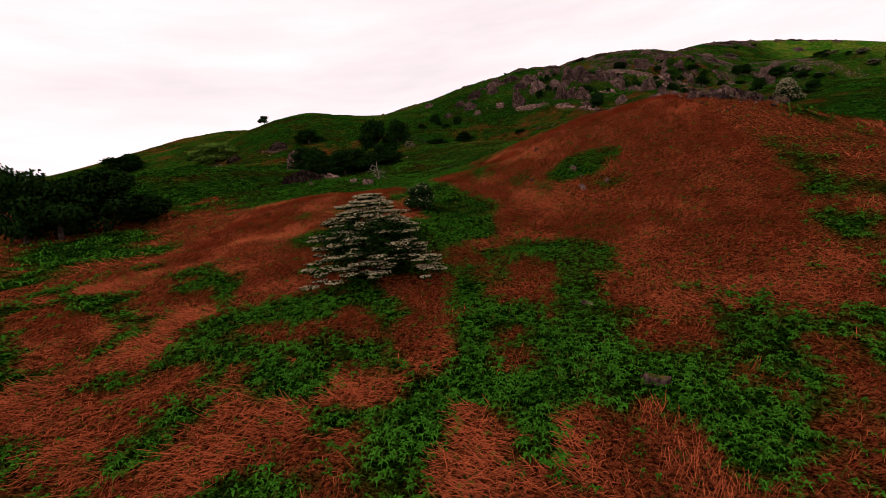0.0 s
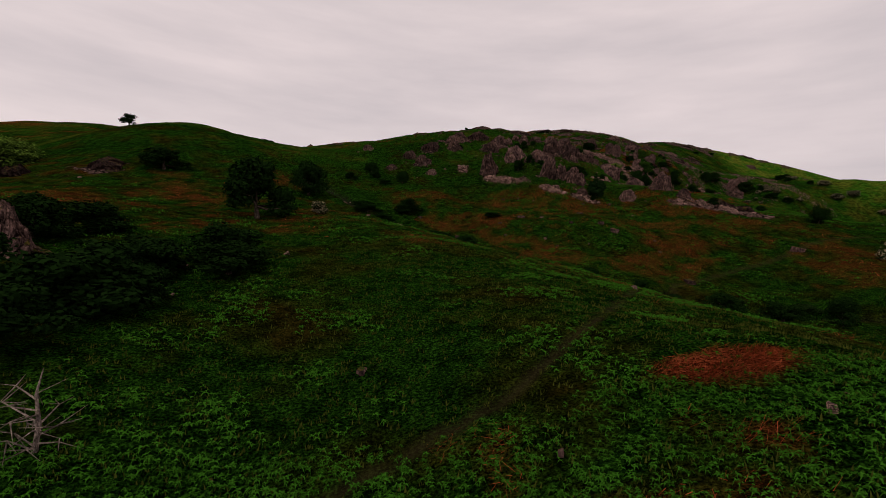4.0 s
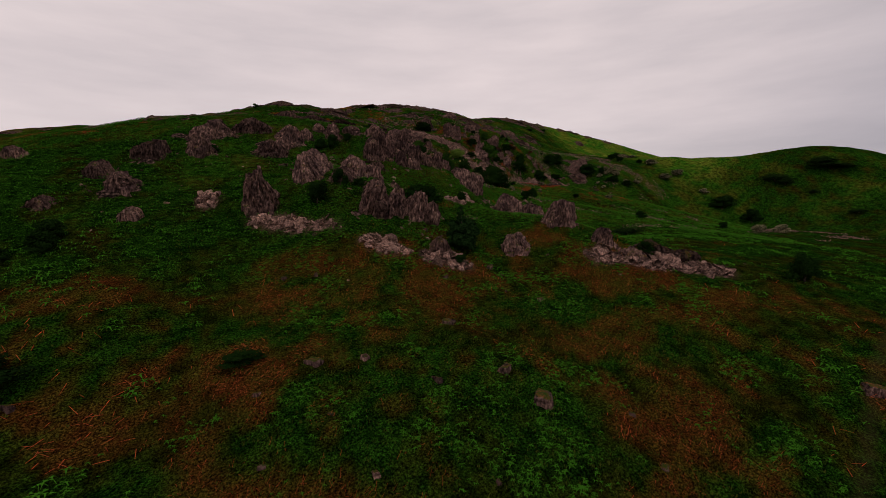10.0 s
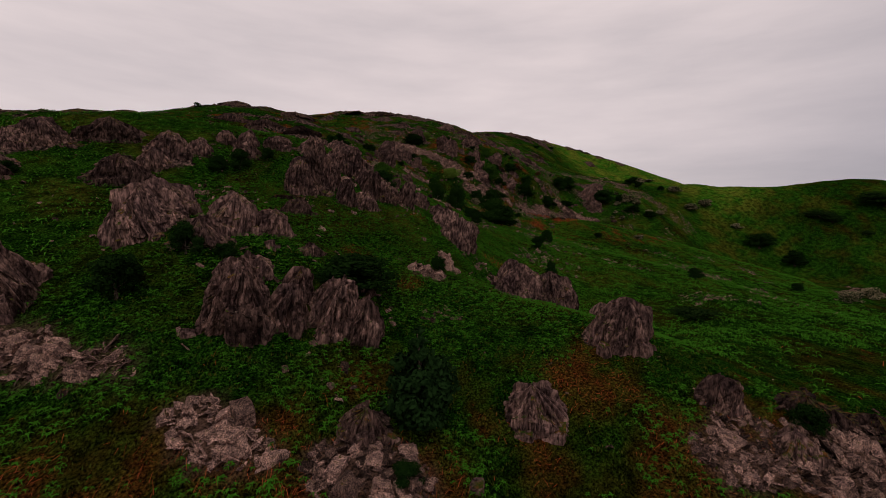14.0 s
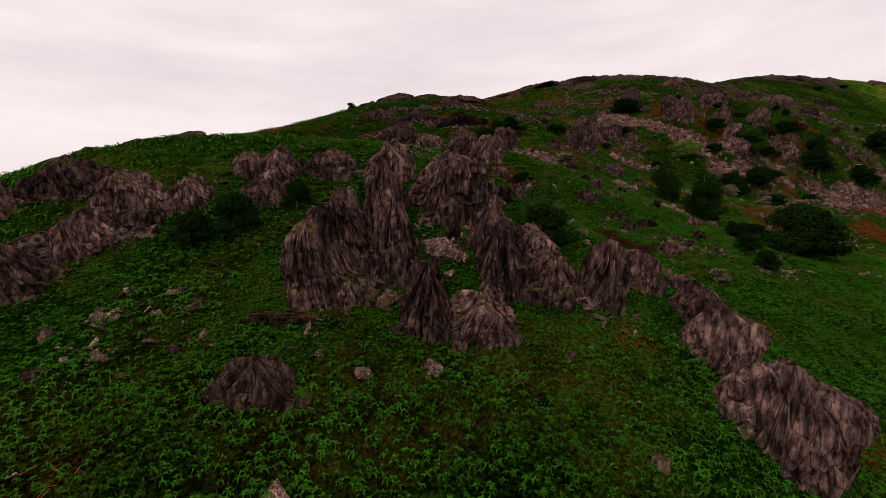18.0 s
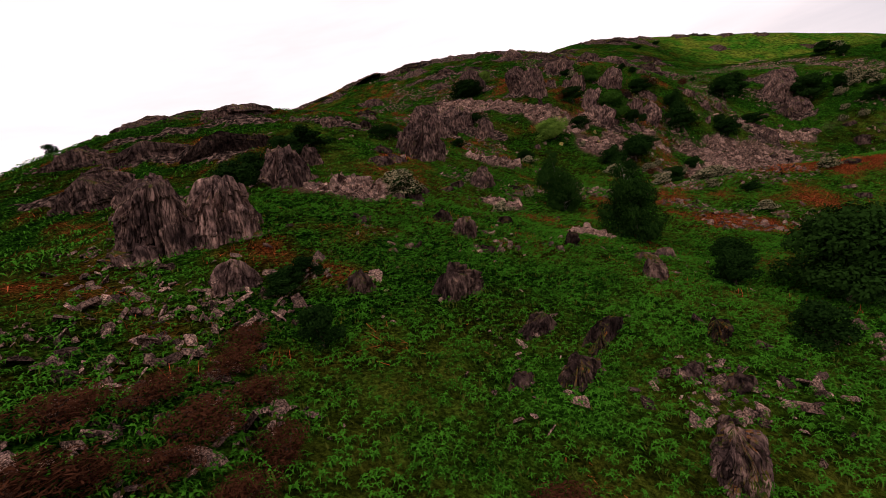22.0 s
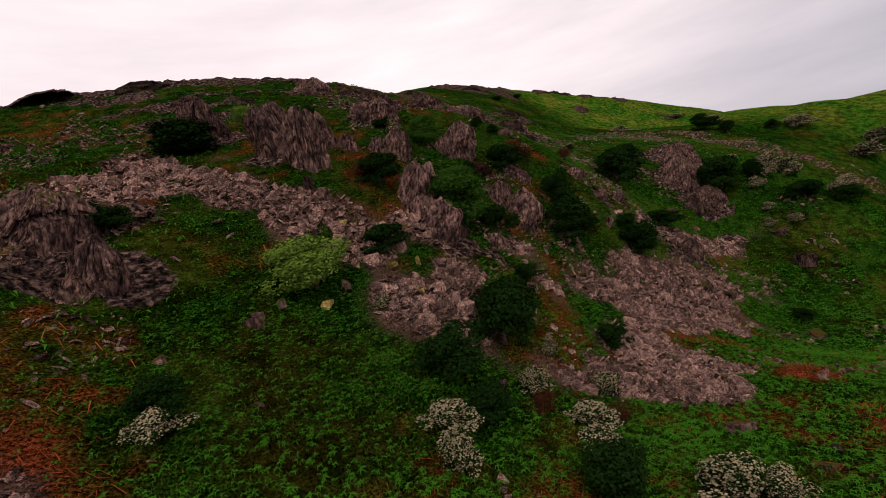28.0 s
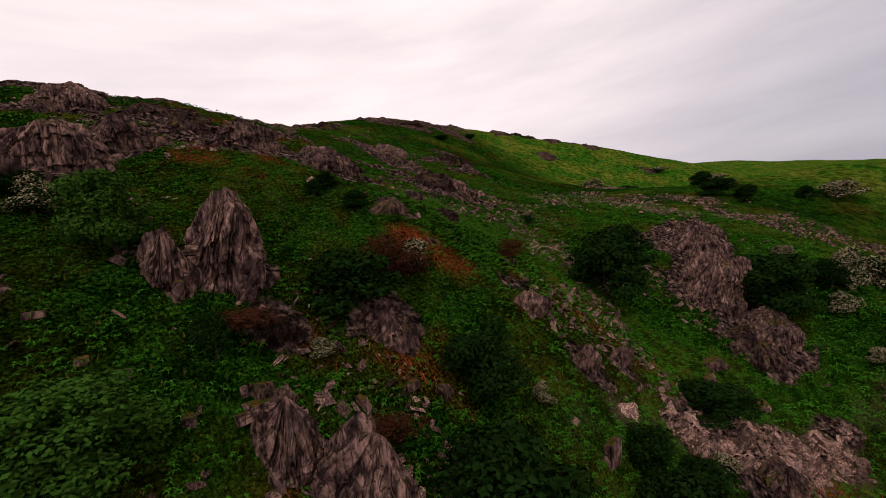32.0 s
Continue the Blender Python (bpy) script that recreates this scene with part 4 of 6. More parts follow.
SCREES = SCREES_LAST_STRETCH + SCREES_MEADOW + SCREES_PASTURE + SCREES_SPUR + SCREES_BANK + SCREES_SLOPE + SCREES_UPPER_SLOPE + SCREES_TOP


# ---- what grows and lies where ----
TRACK = [(3, -4), (4, 42), (10, 66), (28, 96), (42, 122), (46, 140), (56, 158), (67, 171), (82, 187), (108, 207), (122, 222)]
GREEN_STRIP = [(3.4, 25.0), (2.4, 28.6), (0.7, 34.5), (-1.9, 40.7), (-6.0, 46.0)]
SHEEP_PATH = [(-6.5, 45.0), (-1.0, 48.3), (6.9, 53.1), (9.4, 55.3), (12.2, 58.1), (21.5, 71.5), (28.0, 78.5)]
PASTURE_PATH = [(30.0, 80.0), (34.8, 87.0), (45.9, 90.3), (58.5, 94.6), (72.0, 98.0)]
BECK = [(-14, 128), (-9.8, 124), (-5.1, 118.6), (-0.5, 112), (3.2, 108.4), (5.8, 105.8), (8.1, 102), (9.8, 98), (12.1, 96), (14.2, 94.5), (16.8, 92.4), (20.6, 89.1), (23.6, 87.5), (27.2, 86.5),
        (29.2, 85.6), (31.8, 84), (34.6, 82.6), (37.8, 81.4), (41.6, 79.5), (46, 77), (52, 74), (75, 64)]
RUST_BEDS = [(-16, 30, 6, 4), (-11, 34, 5, 3), (14, 52, 3, 1.4), (32, 73, 5, 4), (22, 94, 5, 4), (39, 95, 7, 5), (20, 118, 4, 3), (9, 109, 4, 3),
             (22.5, 125, 5, 3), (101, 188, 5, 3), (14, 20, 5, 6), (16, 28, 6, 5), (10, 41, 5, 3)]
SLOPE_RUST_BEDS = [
    (67.4, 182.3, 1.6, 1.3), (67.5, 180, 1.6, 1.3), (72.9, 184, 1.2, 1), (82.5, 181.8, 1.6, 1.3), (84.5, 178.7, 1.8, 1.4), (102.3, 183.6, 3.5, 2.8),
    (99, 188.6, 3, 2.4), (66.4, 180.4, 1.2, 1), (83.9, 180.5, 3, 2.4), (100.8, 187.5, 4, 3.2), (49.5, 143.8, 1, 0.8), (58.6, 150.6, 1.2, 1),
    (58.5, 142.6, 2.2, 1.8), (41.5, 136.1, 1.6, 1.3), (44.1, 133, 1.6, 1.3), (113.1, 197.7, 2.2, 1.8), (81, 222.3, 2.2, 1.8), (136.5, 214.7, 2, 1.6),
]
GREEN_BEDS = [(12, 12, 4, 4), (6, 12, 2.5, 2.5), (9, 16, 3, 4), (-20, 28, 6, 5), (12.5, 32, 3, 2), (3.2, 28.3, 2.6, 2.6), (-4, 14, 4, 3), (-2, 24, 5, 3), (32, 98, 5, 4), (43, 86, 6, 4), (11, 101, 5, 6),
              (8.5, 20, 2.5, 2.5), (13.3, 30, 2, 2), (85, 208, 6, 6)]


def line_gap(x, y, line):
    """Distance from a broken line."""
    best = np.full(np.shape(x), 1e9)
    for (ax, ay), (bx, by) in zip(line, line[1:]):
        dx, dy = bx - ax, by - ay
        s = np.clip(((x - ax) * dx + (y - ay) * dy) / (dx * dx + dy * dy), 0, 1)
        best = np.minimum(best, np.hypot(x - ax - s * dx, y - ay - s * dy))
    return best


def bed(x, y, beds):
    best = np.zeros(np.shape(x))
    for bx, by, rx, ry in beds:
        best = np.maximum(best, 1 - smooth(0.55, 1.25, np.hypot((x - bx) / rx, (y - by) / ry)))
    return best


def dead_cover(x, y):
    """0 where the bracken is fresh, 1 where last year's dead stalks lie."""
    x, y = np.asarray(x, float), np.asarray(y, float)
    first = 1 - smooth(14, 26, y)
    upper = smooth(150, 175, y) * (1 - smooth(118, 145, x))
    pasture = smooth(78, 84, y) * (1 - smooth(118, 130, y)) * (1 - smooth(62, 80, x))
    n = (1.1 - 0.6 * first) * fbm(x / 5.5, y / 5.5, 21, 4) + (0.55 + 2.3 * first + 0.6 * upper + 0.6 * pasture) * fbm(x / 1.5, y / 1.5, 29, 4)
    lower = 1 - smooth(35, 50, y - 0.12 * x)
    bias = 0.12 + 0.62 * lower * (1 - 0.36 * first) + 0.36 * pasture + 0.2 * upper
    bias = bias + (0.5 - 0.36 * smooth(58, 66, y)) * bed(x, y, RUST_BEDS) + 0.55 * bed(x, y, SLOPE_RUST_BEDS) - (0.75 - 0.4 * first) * bed(x, y, GREEN_BEDS)
    bias = bias - 0.8 * (1 - smooth(0.8, 2.4, line_gap(x, y, GREEN_STRIP))) - 0.5 * (1 - smooth(2, 5, line_gap(x, y, BECK)))
    return smooth(0.34, 0.66 + 0.25 * smooth(58, 66, y), bias + n) * (1 - 0.58 * smooth(58, 66, y) * (1 - upper))


def stony(x, y):
    best = np.zeros(np.shape(x))
    for sx, sy, a, b, turn in SCREES:
        c, s = math.cos(radians(turn)), math.sin(radians(turn))
        u, v = ((x - sx) * c + (y - sy) * s) / a, (-(x - sx) * s + (y - sy) * c) / b
        best = np.maximum(best, 1 - smooth(0.6, 1.15, np.hypot(u, v) + 1.9 * fbm(np.asarray(x) / 2.6, np.asarray(y) / 2.6, 41, 4)))
    return best


def rocky(x, y):
    """1 where the bedrock breaks through the turf: round the outcrops and in ledges along the upper slope."""
    x, y = np.asarray(x, float), np.asarray(y, float)
    near = np.zeros(np.shape(x))
    for cx, cy, w, h, deep in CRAGS:
        r = 0.6 * w + 0.7
        box = (np.abs(x - cx) < 3 * r) & (np.abs(y - cy - 0.4 * deep) < 3 * r)
        near[box] = np.maximum(near[box], min(1.0, 0.35 + 0.4 * h) * np.exp(-((x[box] - cx) ** 2 + (y[box] - cy - 0.4 * deep) ** 2) / (2 * r * r)))
    upper = smooth(176, 214, y + 0.12 * (x - 60)) * (1 - smooth(175, 215, x)) * smooth(-60, 20, x)
    veins = fbm(x / 7.0 + 0.12 * y, y / 3.4, 81, 4)
    lawn = bed(x, y, [(40, 160, 10, 9), (56, 162, 9, 10)])
    return smooth(0.52, 0.68, 0.46 * near + 0.21 * upper + 1.1 * veins - 0.22 * lawn)


def meadow_green(x, y):
    """The smooth bright pasture beyond the fell."""
    x, y = np.asarray(x, float), np.asarray(y, float)
    far = smooth(182, 208, x + 25 * fbm(x / 40, y / 40, 61, 3)) * smooth(196, 216, y + 20 * fbm(x / 25, y / 25, 63, 3))
    slope = smooth(130, 146, y) * smooth(-0.12, 0.15, fbm(x / 9, y / 9, 65, 4))
    return np.maximum(far, 0.3 * slope)


def trodden(x, y):
    wander = 0.5 * fbm(x / 3, y / 3, 91, 2)
    return np.maximum(0.7 * (1 - smooth(0.05, 0.4, np.abs(line_gap(x, y, SHEEP_PATH) + wander))), 0.5 * (1 - smooth(0.1, 0.5, line_gap(x, y, PASTURE_PATH))))


# ---- materials ----
def nodes_of(name):
    m = bpy.data.materials.new(name)
    m.use_nodes = True
    return m, m.node_tree.nodes, m.node_tree.links, m.node_tree.nodes["Principled BSDF"]


def put(nodes, kind, **values):
    n = nodes.new(kind)
    for key, value in values.items():
        n.inputs[key].default_value = value
    return n


def ramp(nodes, *stops):
    n = nodes.new("ShaderNodeValToRGB")
    e = n.color_ramp.elements
    while len(e) < len(stops):
        e.new(0.5)
    for k, (at, rgb) in enumerate(stops):
        e[k].position, e[k].color = at, (*rgb, 1)
    return n


def mix(nodes, links, fac, a, b, blend="MIX"):
    n = nodes.new("ShaderNodeMix")
    n.data_type, n.blend_type = "RGBA", blend
    for socket, value in ((n.inputs["Factor"], fac), (n.inputs["A"], a), (n.inputs["B"], b)):
        if isinstance(value, (int, float)):
            socket.default_value = value
        elif isinstance(value, tuple):
            socket.default_value = (*value, 1)
        else:
            links.new(value, socket)
    return n.outputs["Result"]


def turf_material():
    m, n, l, p = nodes_of("turf")
    at = put(n, "ShaderNodeAttribute")
    at.attribute_name = "cover"
    split = n.new("ShaderNodeSeparateColor")
    l.new(at.outputs["Color"], split.inputs[0])
    pos = n.new("ShaderNodeNewGeometry")
    fine = put(n, "ShaderNodeTexNoise", Scale=8.5, Detail=8.0, Roughness=0.75)
    broad = put(n, "ShaderNodeTexNoise", Scale=0.16, Detail=5.0, Roughness=0.6)
    clump = put(n, "ShaderNodeTexNoise", Scale=0.9, Detail=5.0, Roughness=0.65)
    tuft = put(n, "ShaderNodeTexVoronoi", Scale=3.2)
    for t in (fine, broad, tuft, clump):
        l.new(pos.outputs["Position"], t.inputs["Vector"])
    # near-black low ends put the shaded gaps between blades into the turf colour
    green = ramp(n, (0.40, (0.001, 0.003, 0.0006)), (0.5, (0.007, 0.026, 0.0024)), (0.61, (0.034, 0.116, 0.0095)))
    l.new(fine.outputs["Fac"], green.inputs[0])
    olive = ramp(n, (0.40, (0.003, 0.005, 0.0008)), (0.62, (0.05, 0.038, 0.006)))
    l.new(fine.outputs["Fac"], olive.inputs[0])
    step = put(n, "ShaderNodeMapRange", **{"From Min": 0.47, "From Max": 0.68})
    l.new(broad.outputs["Fac"], step.inputs["Value"])
    grass = mix(n, l, step.outputs[0], green.outputs[0], olive.outputs[0])
    # clump-scale contrast: lit tufts and shaded hollows put into the colour
    tuft_shade = ramp(n, (0.40, (0.4, 0.42, 0.4)), (0.60, (1.25, 1.25, 1.2)))
    l.new(clump.outputs["Fac"], tuft_shade.inputs[0])
    grass = mix(n, l, 1.0, grass, tuft_shade.outputs[0], "MULTIPLY")
    lush = ramp(n, (0.42, (0.042, 0.135, 0.010)), (0.6, (0.14, 0.17, 0.021)))
    l.new(broad.outputs["Fac"], lush.inputs[0])
    blade = ramp(n, (0.38, (0.3, 0.32, 0.3)), (0.5, (0.8, 0.8, 0.8)), (0.64, (1.5, 1.5, 1.4)))
    l.new(fine.outputs["Fac"], blade.inputs[0])
    sward = mix(n, l, 1.0, lush.outputs[0], blade.outputs[0], "MULTIPLY")
    sward = mix(n, l, 1.0, sward, tuft_shade.outputs[0], "MULTIPLY")
    grass = mix(n, l, at.outputs["Alpha"], grass, sward)
    rust = ramp(n, (0.40, (0.012, 0.004, 0.002)), (0.5, (0.11, 0.024, 0.008)), (0.63, (0.42, 0.098, 0.034)))
    l.new(fine.outputs["Fac"], rust.inputs[0])
    c = mix(n, l, split.outputs["Red"], grass, rust.outputs[0])
    # stone colour, its dark end painting the shaded voids between pieces
    gravel = ramp(n, (0.38, (0.010, 0.0065, 0.005)), (0.62, (0.21, 0.12, 0.088)))
    l.new(fine.outputs["Fac"], gravel.inputs[0])
    c = mix(n, l, split.outputs["Green"], c, gravel.outputs[0])
    soil = ramp(n, (0.3, (0.02, 0.016, 0.008)), (0.7, (0.075, 0.058, 0.025)))
    l.new(fine.outputs["Fac"], soil.inputs[0])
    c = mix(n, l, split.outputs["Blue"], c, soil.outputs[0])
    bare = put(n, "ShaderNodeAttribute")
    bare.attribute_name = "bare"
    parts = n.new("ShaderNodeSeparateColor")
    l.new(bare.outputs["Color"], parts.inputs[0])
    tall = put(n, "ShaderNodeMapping", Scale=(3.0, 3.0, 3.0), Rotation=(0.12, -0.16, 0.0))
    l.new(pos.outputs["Position"], tall.inputs["Vector"])
    flute = put(n, "ShaderNodeTexNoise", Scale=1.0, Detail=6.0, Roughness=0.65)
    l.new(tall.outputs[0], flute.inputs["Vector"])
    stone = ramp(n, (0.40, (0.008, 0.006, 0.0055)), (0.5, (0.05, 0.034, 0.03)), (0.62, (0.19, 0.125, 0.108)))
    l.new(flute.outputs["Fac"], stone.inputs[0])
    block = put(n, "ShaderNodeTexVoronoi", Scale=1.1)
    l.new(tall.outputs[0], block.inputs["Vector"])
    pick = n.new("ShaderNodeSeparateColor")
    l.new(block.outputs["Color"], pick.inputs[0])
    blocks = ramp(n, (0.0, (0.35, 0.34, 0.35)), (1.0, (1.6, 1.5, 1.42)))
    l.new(pick.outputs["Red"], blocks.inputs[0])
    rubble = mix(n, l, 1.0, stone.outputs[0], blocks.outputs[0], "MULTIPLY")
    spread = n.new("ShaderNodeMath")
    spread.operation = "MULTIPLY_ADD"
    spread.inputs[1].default_value = 1.6
    l.new(clump.outputs["Fac"], spread.inputs[0])
    l.new(parts.outputs["Red"], spread.inputs[2])
    edge = put(n, "ShaderNodeMapRange", **{"From Min": 1.28, "From Max": 1.42})
    l.new(spread.outputs[0], edge.inputs["Value"])
    c = mix(n, l, edge.outputs[0], c, rubble)
    mud = ramp(n, (0.4, (0.004, 0.004, 0.003)), (0.62, (0.05, 0.042, 0.03)))
    l.new(fine.outputs["Fac"], mud.inputs[0])
    c = mix(n, l, parts.outputs["Green"], c, mud.outputs[0])
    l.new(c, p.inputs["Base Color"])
    p.inputs["Roughness"].default_value = 0.95
    p.inputs["Specular IOR Level"].default_value = 0.0
    bump = put(n, "ShaderNodeBump", Strength=0.9, Distance=0.25)
    add = n.new("ShaderNodeMath")
    add.operation = "SUBTRACT"
    l.new(fine.outputs["Fac"], add.inputs[0])
    l.new(tuft.outputs["Distance"], add.inputs[1])
    l.new(add.outputs[0], bump.inputs["Height"])
    l.new(bump.outputs[0], p.inputs["Normal"])
    return m


def rock_material(name, dark, light, lichen, scale=1.0, mossy=0.42, upright=2.4):
    m, n, l, p = nodes_of(name)
    pos = n.new("ShaderNodeNewGeometry")
    info = n.new("ShaderNodeObjectInfo")
    tall = put(n, "ShaderNodeMapping", Scale=(6.5 * scale, 6.5 * scale, 1.3 * scale), Rotation=(0.12, -0.16, 0.0))
    l.new(pos.outputs["Position"], tall.inputs["Vector"])
    grain = put(n, "ShaderNodeTexNoise", Scale=1.3, Detail=6.0, Roughness=0.62)
    rough = put(n, "ShaderNodeMapping", Scale=(3.6 * scale, 3.6 * scale, upright * scale), Rotation=(0.1, -0.12, 0.4))
    l.new(pos.outputs["Position"], rough.inputs["Vector"])
    l.new(rough.outputs[0], grain.inputs["Vector"])
    crack = put(n, "ShaderNodeTexVoronoi", Scale=0.6)
    crack.feature = "DISTANCE_TO_EDGE"
    face = put(n, "ShaderNodeTexVoronoi", Scale=0.6)
    l.new(tall.outputs[0], crack.inputs["Vector"])
    l.new(tall.outputs[0], face.inputs["Vector"])
    spots = put(n, "ShaderNodeTexNoise", Scale=4.0 * scale, Detail=8.0, Roughness=0.75)
    l.new(pos.outputs["Position"], spots.inputs["Vector"])
    base = ramp(n, (0.39, dark), (0.5, tuple(0.42 * (a + b) for a, b in zip(dark, light))), (0.62, light))
    l.new(grain.outputs["Fac"], base.inputs[0])
    tint = put(n, "ShaderNodeMapRange", **{"From Min": 0.15, "From Max": 0.85, "To Min": 0.2, "To Max": 2.0})
    both = n.new("ShaderNodeMath")
    both.operation = "MULTIPLY_ADD"
    both.inputs[1].default_value = 0.5
    l.new(info.outputs["Random"], both.inputs[0])
    half = n.new("ShaderNodeMath")
    half.operation = "MULTIPLY"
    half.inputs[1].default_value = 0.5
    l.new(pos.outputs["Random Per Island"], half.inputs[0])
    l.new(half.outputs[0], both.inputs[2])
    l.new(both.outputs[0], tint.inputs["Value"])
    var = n.new("ShaderNodeMix")
    var.data_type, var.blend_type = "RGBA", "MULTIPLY"
    var.inputs["Factor"].default_value = 1.0
    l.new(base.outputs[0], var.inputs["A"])
    grey = n.new("ShaderNodeCombineColor")
    for k in range(3):
        l.new(tint.outputs[0], grey.inputs[k])
    l.new(grey.outputs[0], var.inputs["B"])
    patch = put(n, "ShaderNodeMapRange", **{"From Min": 0.62, "From Max": 0.72})
    l.new(spots.outputs["Fac"], patch.inputs["Value"])
    c = mix(n, l, patch.outputs[0], var.outputs["Result"], lichen)
    weather = put(n, "ShaderNodeTexNoise", Scale=0.8 * scale, Detail=4.0, Roughness=0.6)
    l.new(pos.outputs["Position"], weather.inputs["Vector"])
    stain = ramp(n, (0.38, (0.5, 0.47, 0.5)), (0.62, (1.3, 1.22, 1.18)))
    l.new(weather.outputs["Fac"], stain.inputs[0])
    c = mix(n, l, 1.0, c, stain.outputs[0], "MULTIPLY")
    tone = n.new("ShaderNodeSeparateColor")
    l.new(face.outputs["Color"], tone.inputs[0])
    slabs = ramp(n, (0.0, (0.68, 0.66, 0.68)), (1.0, (1.22, 1.2, 1.17)))
    l.new(tone.outputs["Red"], slabs.inputs[0])
    c = mix(n, l, 1.0, c, slabs.outputs[0], "MULTIPLY")
    # grass and moss settle on ledges
    up = n.new("ShaderNodeSeparateXYZ")
    l.new(pos.outputs["Normal"], up.inputs[0])
    ledge = put(n, "ShaderNodeMath")
    ledge.operation = "MULTIPLY"
    l.new(up.outputs["Z"], ledge.inputs[0])
    l.new(weather.outputs["Fac"], ledge.inputs[1])
    moss = put(n, "ShaderNodeMapRange", **{"From Min": mossy, "From Max": mossy + 0.08})
    l.new(ledge.outputs[0], moss.inputs["Value"])
    growth = ramp(n, (0.42, (0.03, 0.055, 0.008)), (0.52, (0.075, 0.055, 0.012)), (0.62, (0.17, 0.06, 0.02)))
    l.new(spots.outputs["Fac"], growth.inputs[0])
    c = mix(n, l, moss.outputs[0], c, growth.outputs[0])
    l.new(c, p.inputs["Base Color"])
    p.inputs["Roughness"].default_value = 0.9
    p.inputs["Specular IOR Level"].default_value = 0.03
    bump = put(n, "ShaderNodeBump", Strength=0.9, Distance=0.07 / scale)
    low = n.new("ShaderNodeMath")
    low.operation = "MINIMUM"
    low.inputs[1].default_value = 0.09
    l.new(crack.outputs["Distance"], low.inputs[0])
    add = n.new("ShaderNodeMath")
    add.operation = "MULTIPLY_ADD"
    add.inputs[1].default_value = 10.0
    l.new(low.outputs[0], add.inputs[0])
    l.new(grain.outputs["Fac"], add.inputs[2])
    l.new(add.outputs[0], bump.inputs["Height"])
    l.new(bump.outputs[0], p.inputs["Normal"])
    return m


def leaf_material(name, dark, light, rough=0.8, gloss=0.0, island=0.5):
    m, n, l, p = nodes_of(name)
    geo = n.new("ShaderNodeNewGeometry")
    info = n.new("ShaderNodeObjectInfo")
    noise = put(n, "ShaderNodeTexNoise", Scale=0.7, Detail=3.0)
    l.new(geo.outputs["Position"], noise.inputs["Vector"])
    add = n.new("ShaderNodeMath")
    add.operation = "MULTIPLY_ADD"
    add.inputs[1].default_value = island
    l.new(geo.outputs["Random Per Island"], add.inputs[0])
    l.new(noise.outputs["Fac"], add.inputs[2])
    shift = n.new("ShaderNodeMath")
    shift.operation = "MULTIPLY_ADD"
    shift.inputs[1].default_value = 0.3
    l.new(info.outputs["Random"], shift.inputs[0])
    l.new(add.outputs[0], shift.inputs[2])
    c = ramp(n, (0.4, dark), (1.15 / 1.3, light))
    l.new(shift.outputs[0], c.inputs[0])
    l.new(c.outputs[0], p.inputs["Base Color"])
    p.inputs["Roughness"].default_value = rough
    p.inputs["Specular IOR Level"].default_value = gloss
    return m


TURF = turf_material()
ROCK = rock_material("cleaved_rock", (0.024, 0.0156, 0.014), (0.175, 0.112, 0.097), (0.27, 0.21, 0.185), mossy=0.39, upright=1.4)
STONE = rock_material("scree_stone", (0.03, 0.02, 0.017), (0.43, 0.28, 0.23), (0.42, 0.34, 0.24), 5.0, mossy=0.56, upright=3.0)
YELLOW_STONE = rock_material("lichened_stone", (0.16, 0.12, 0.04), (0.38, 0.31, 0.11), (0.26, 0.22, 0.14), 1.5)
FERN = leaf_material("bracken_frond", (0.0035, 0.014, 0.0014), (0.046, 0.158, 0.0115), island=0.38)
STRAW = leaf_material("dead_bracken_stalk", (0.016, 0.0032, 0.0016), (0.48, 0.105, 0.04), 0.85, 0.0, 0.62)
BLADE = leaf_material("grass_blade", (0.012, 0.028, 0.004), (0.062, 0.072, 0.011), 0.8, 0.0)
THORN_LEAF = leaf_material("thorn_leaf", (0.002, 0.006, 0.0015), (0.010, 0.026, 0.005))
ROWAN_LEAF = leaf_material("rowan_leaf", (0.008, 0.026, 0.004), (0.13, 0.21, 0.03))
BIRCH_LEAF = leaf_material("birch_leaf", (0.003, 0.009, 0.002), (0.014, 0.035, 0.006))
LEAFY_LEAF = leaf_material("young_leaves", (0.004, 0.014, 0.002), (0.035, 0.085, 0.011))
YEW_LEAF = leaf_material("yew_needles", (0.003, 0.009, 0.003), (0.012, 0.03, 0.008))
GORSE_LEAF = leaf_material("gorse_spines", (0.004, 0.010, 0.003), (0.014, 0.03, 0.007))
HEATH_LEAF = leaf_material("heather_twigs", (0.004, 0.0024, 0.0018), (0.06, 0.021, 0.011), 0.8, 0.0)
BLOSSOM = leaf_material("may_blossom", (0.05, 0.042, 0.022), (0.36, 0.29, 0.18), 0.8, 0.0)
BARK = rock_material("thorn_bark", (0.02, 0.016, 0.012), (0.10, 0.08, 0.065), (0.16, 0.15, 0.12), 4.0, mossy=2.0)
BIRCH_BARK = rock_material("birch_bark", (0.07, 0.06, 0.05), (0.42, 0.40, 0.37), (0.5, 0.48, 0.45), 3.0, mossy=2.0)
BLEACHED = rock_material("bleached_wood", (0.10, 0.08, 0.07), (0.30, 0.25, 0.22), (0.26, 0.23, 0.2), 4.0, mossy=2.0)


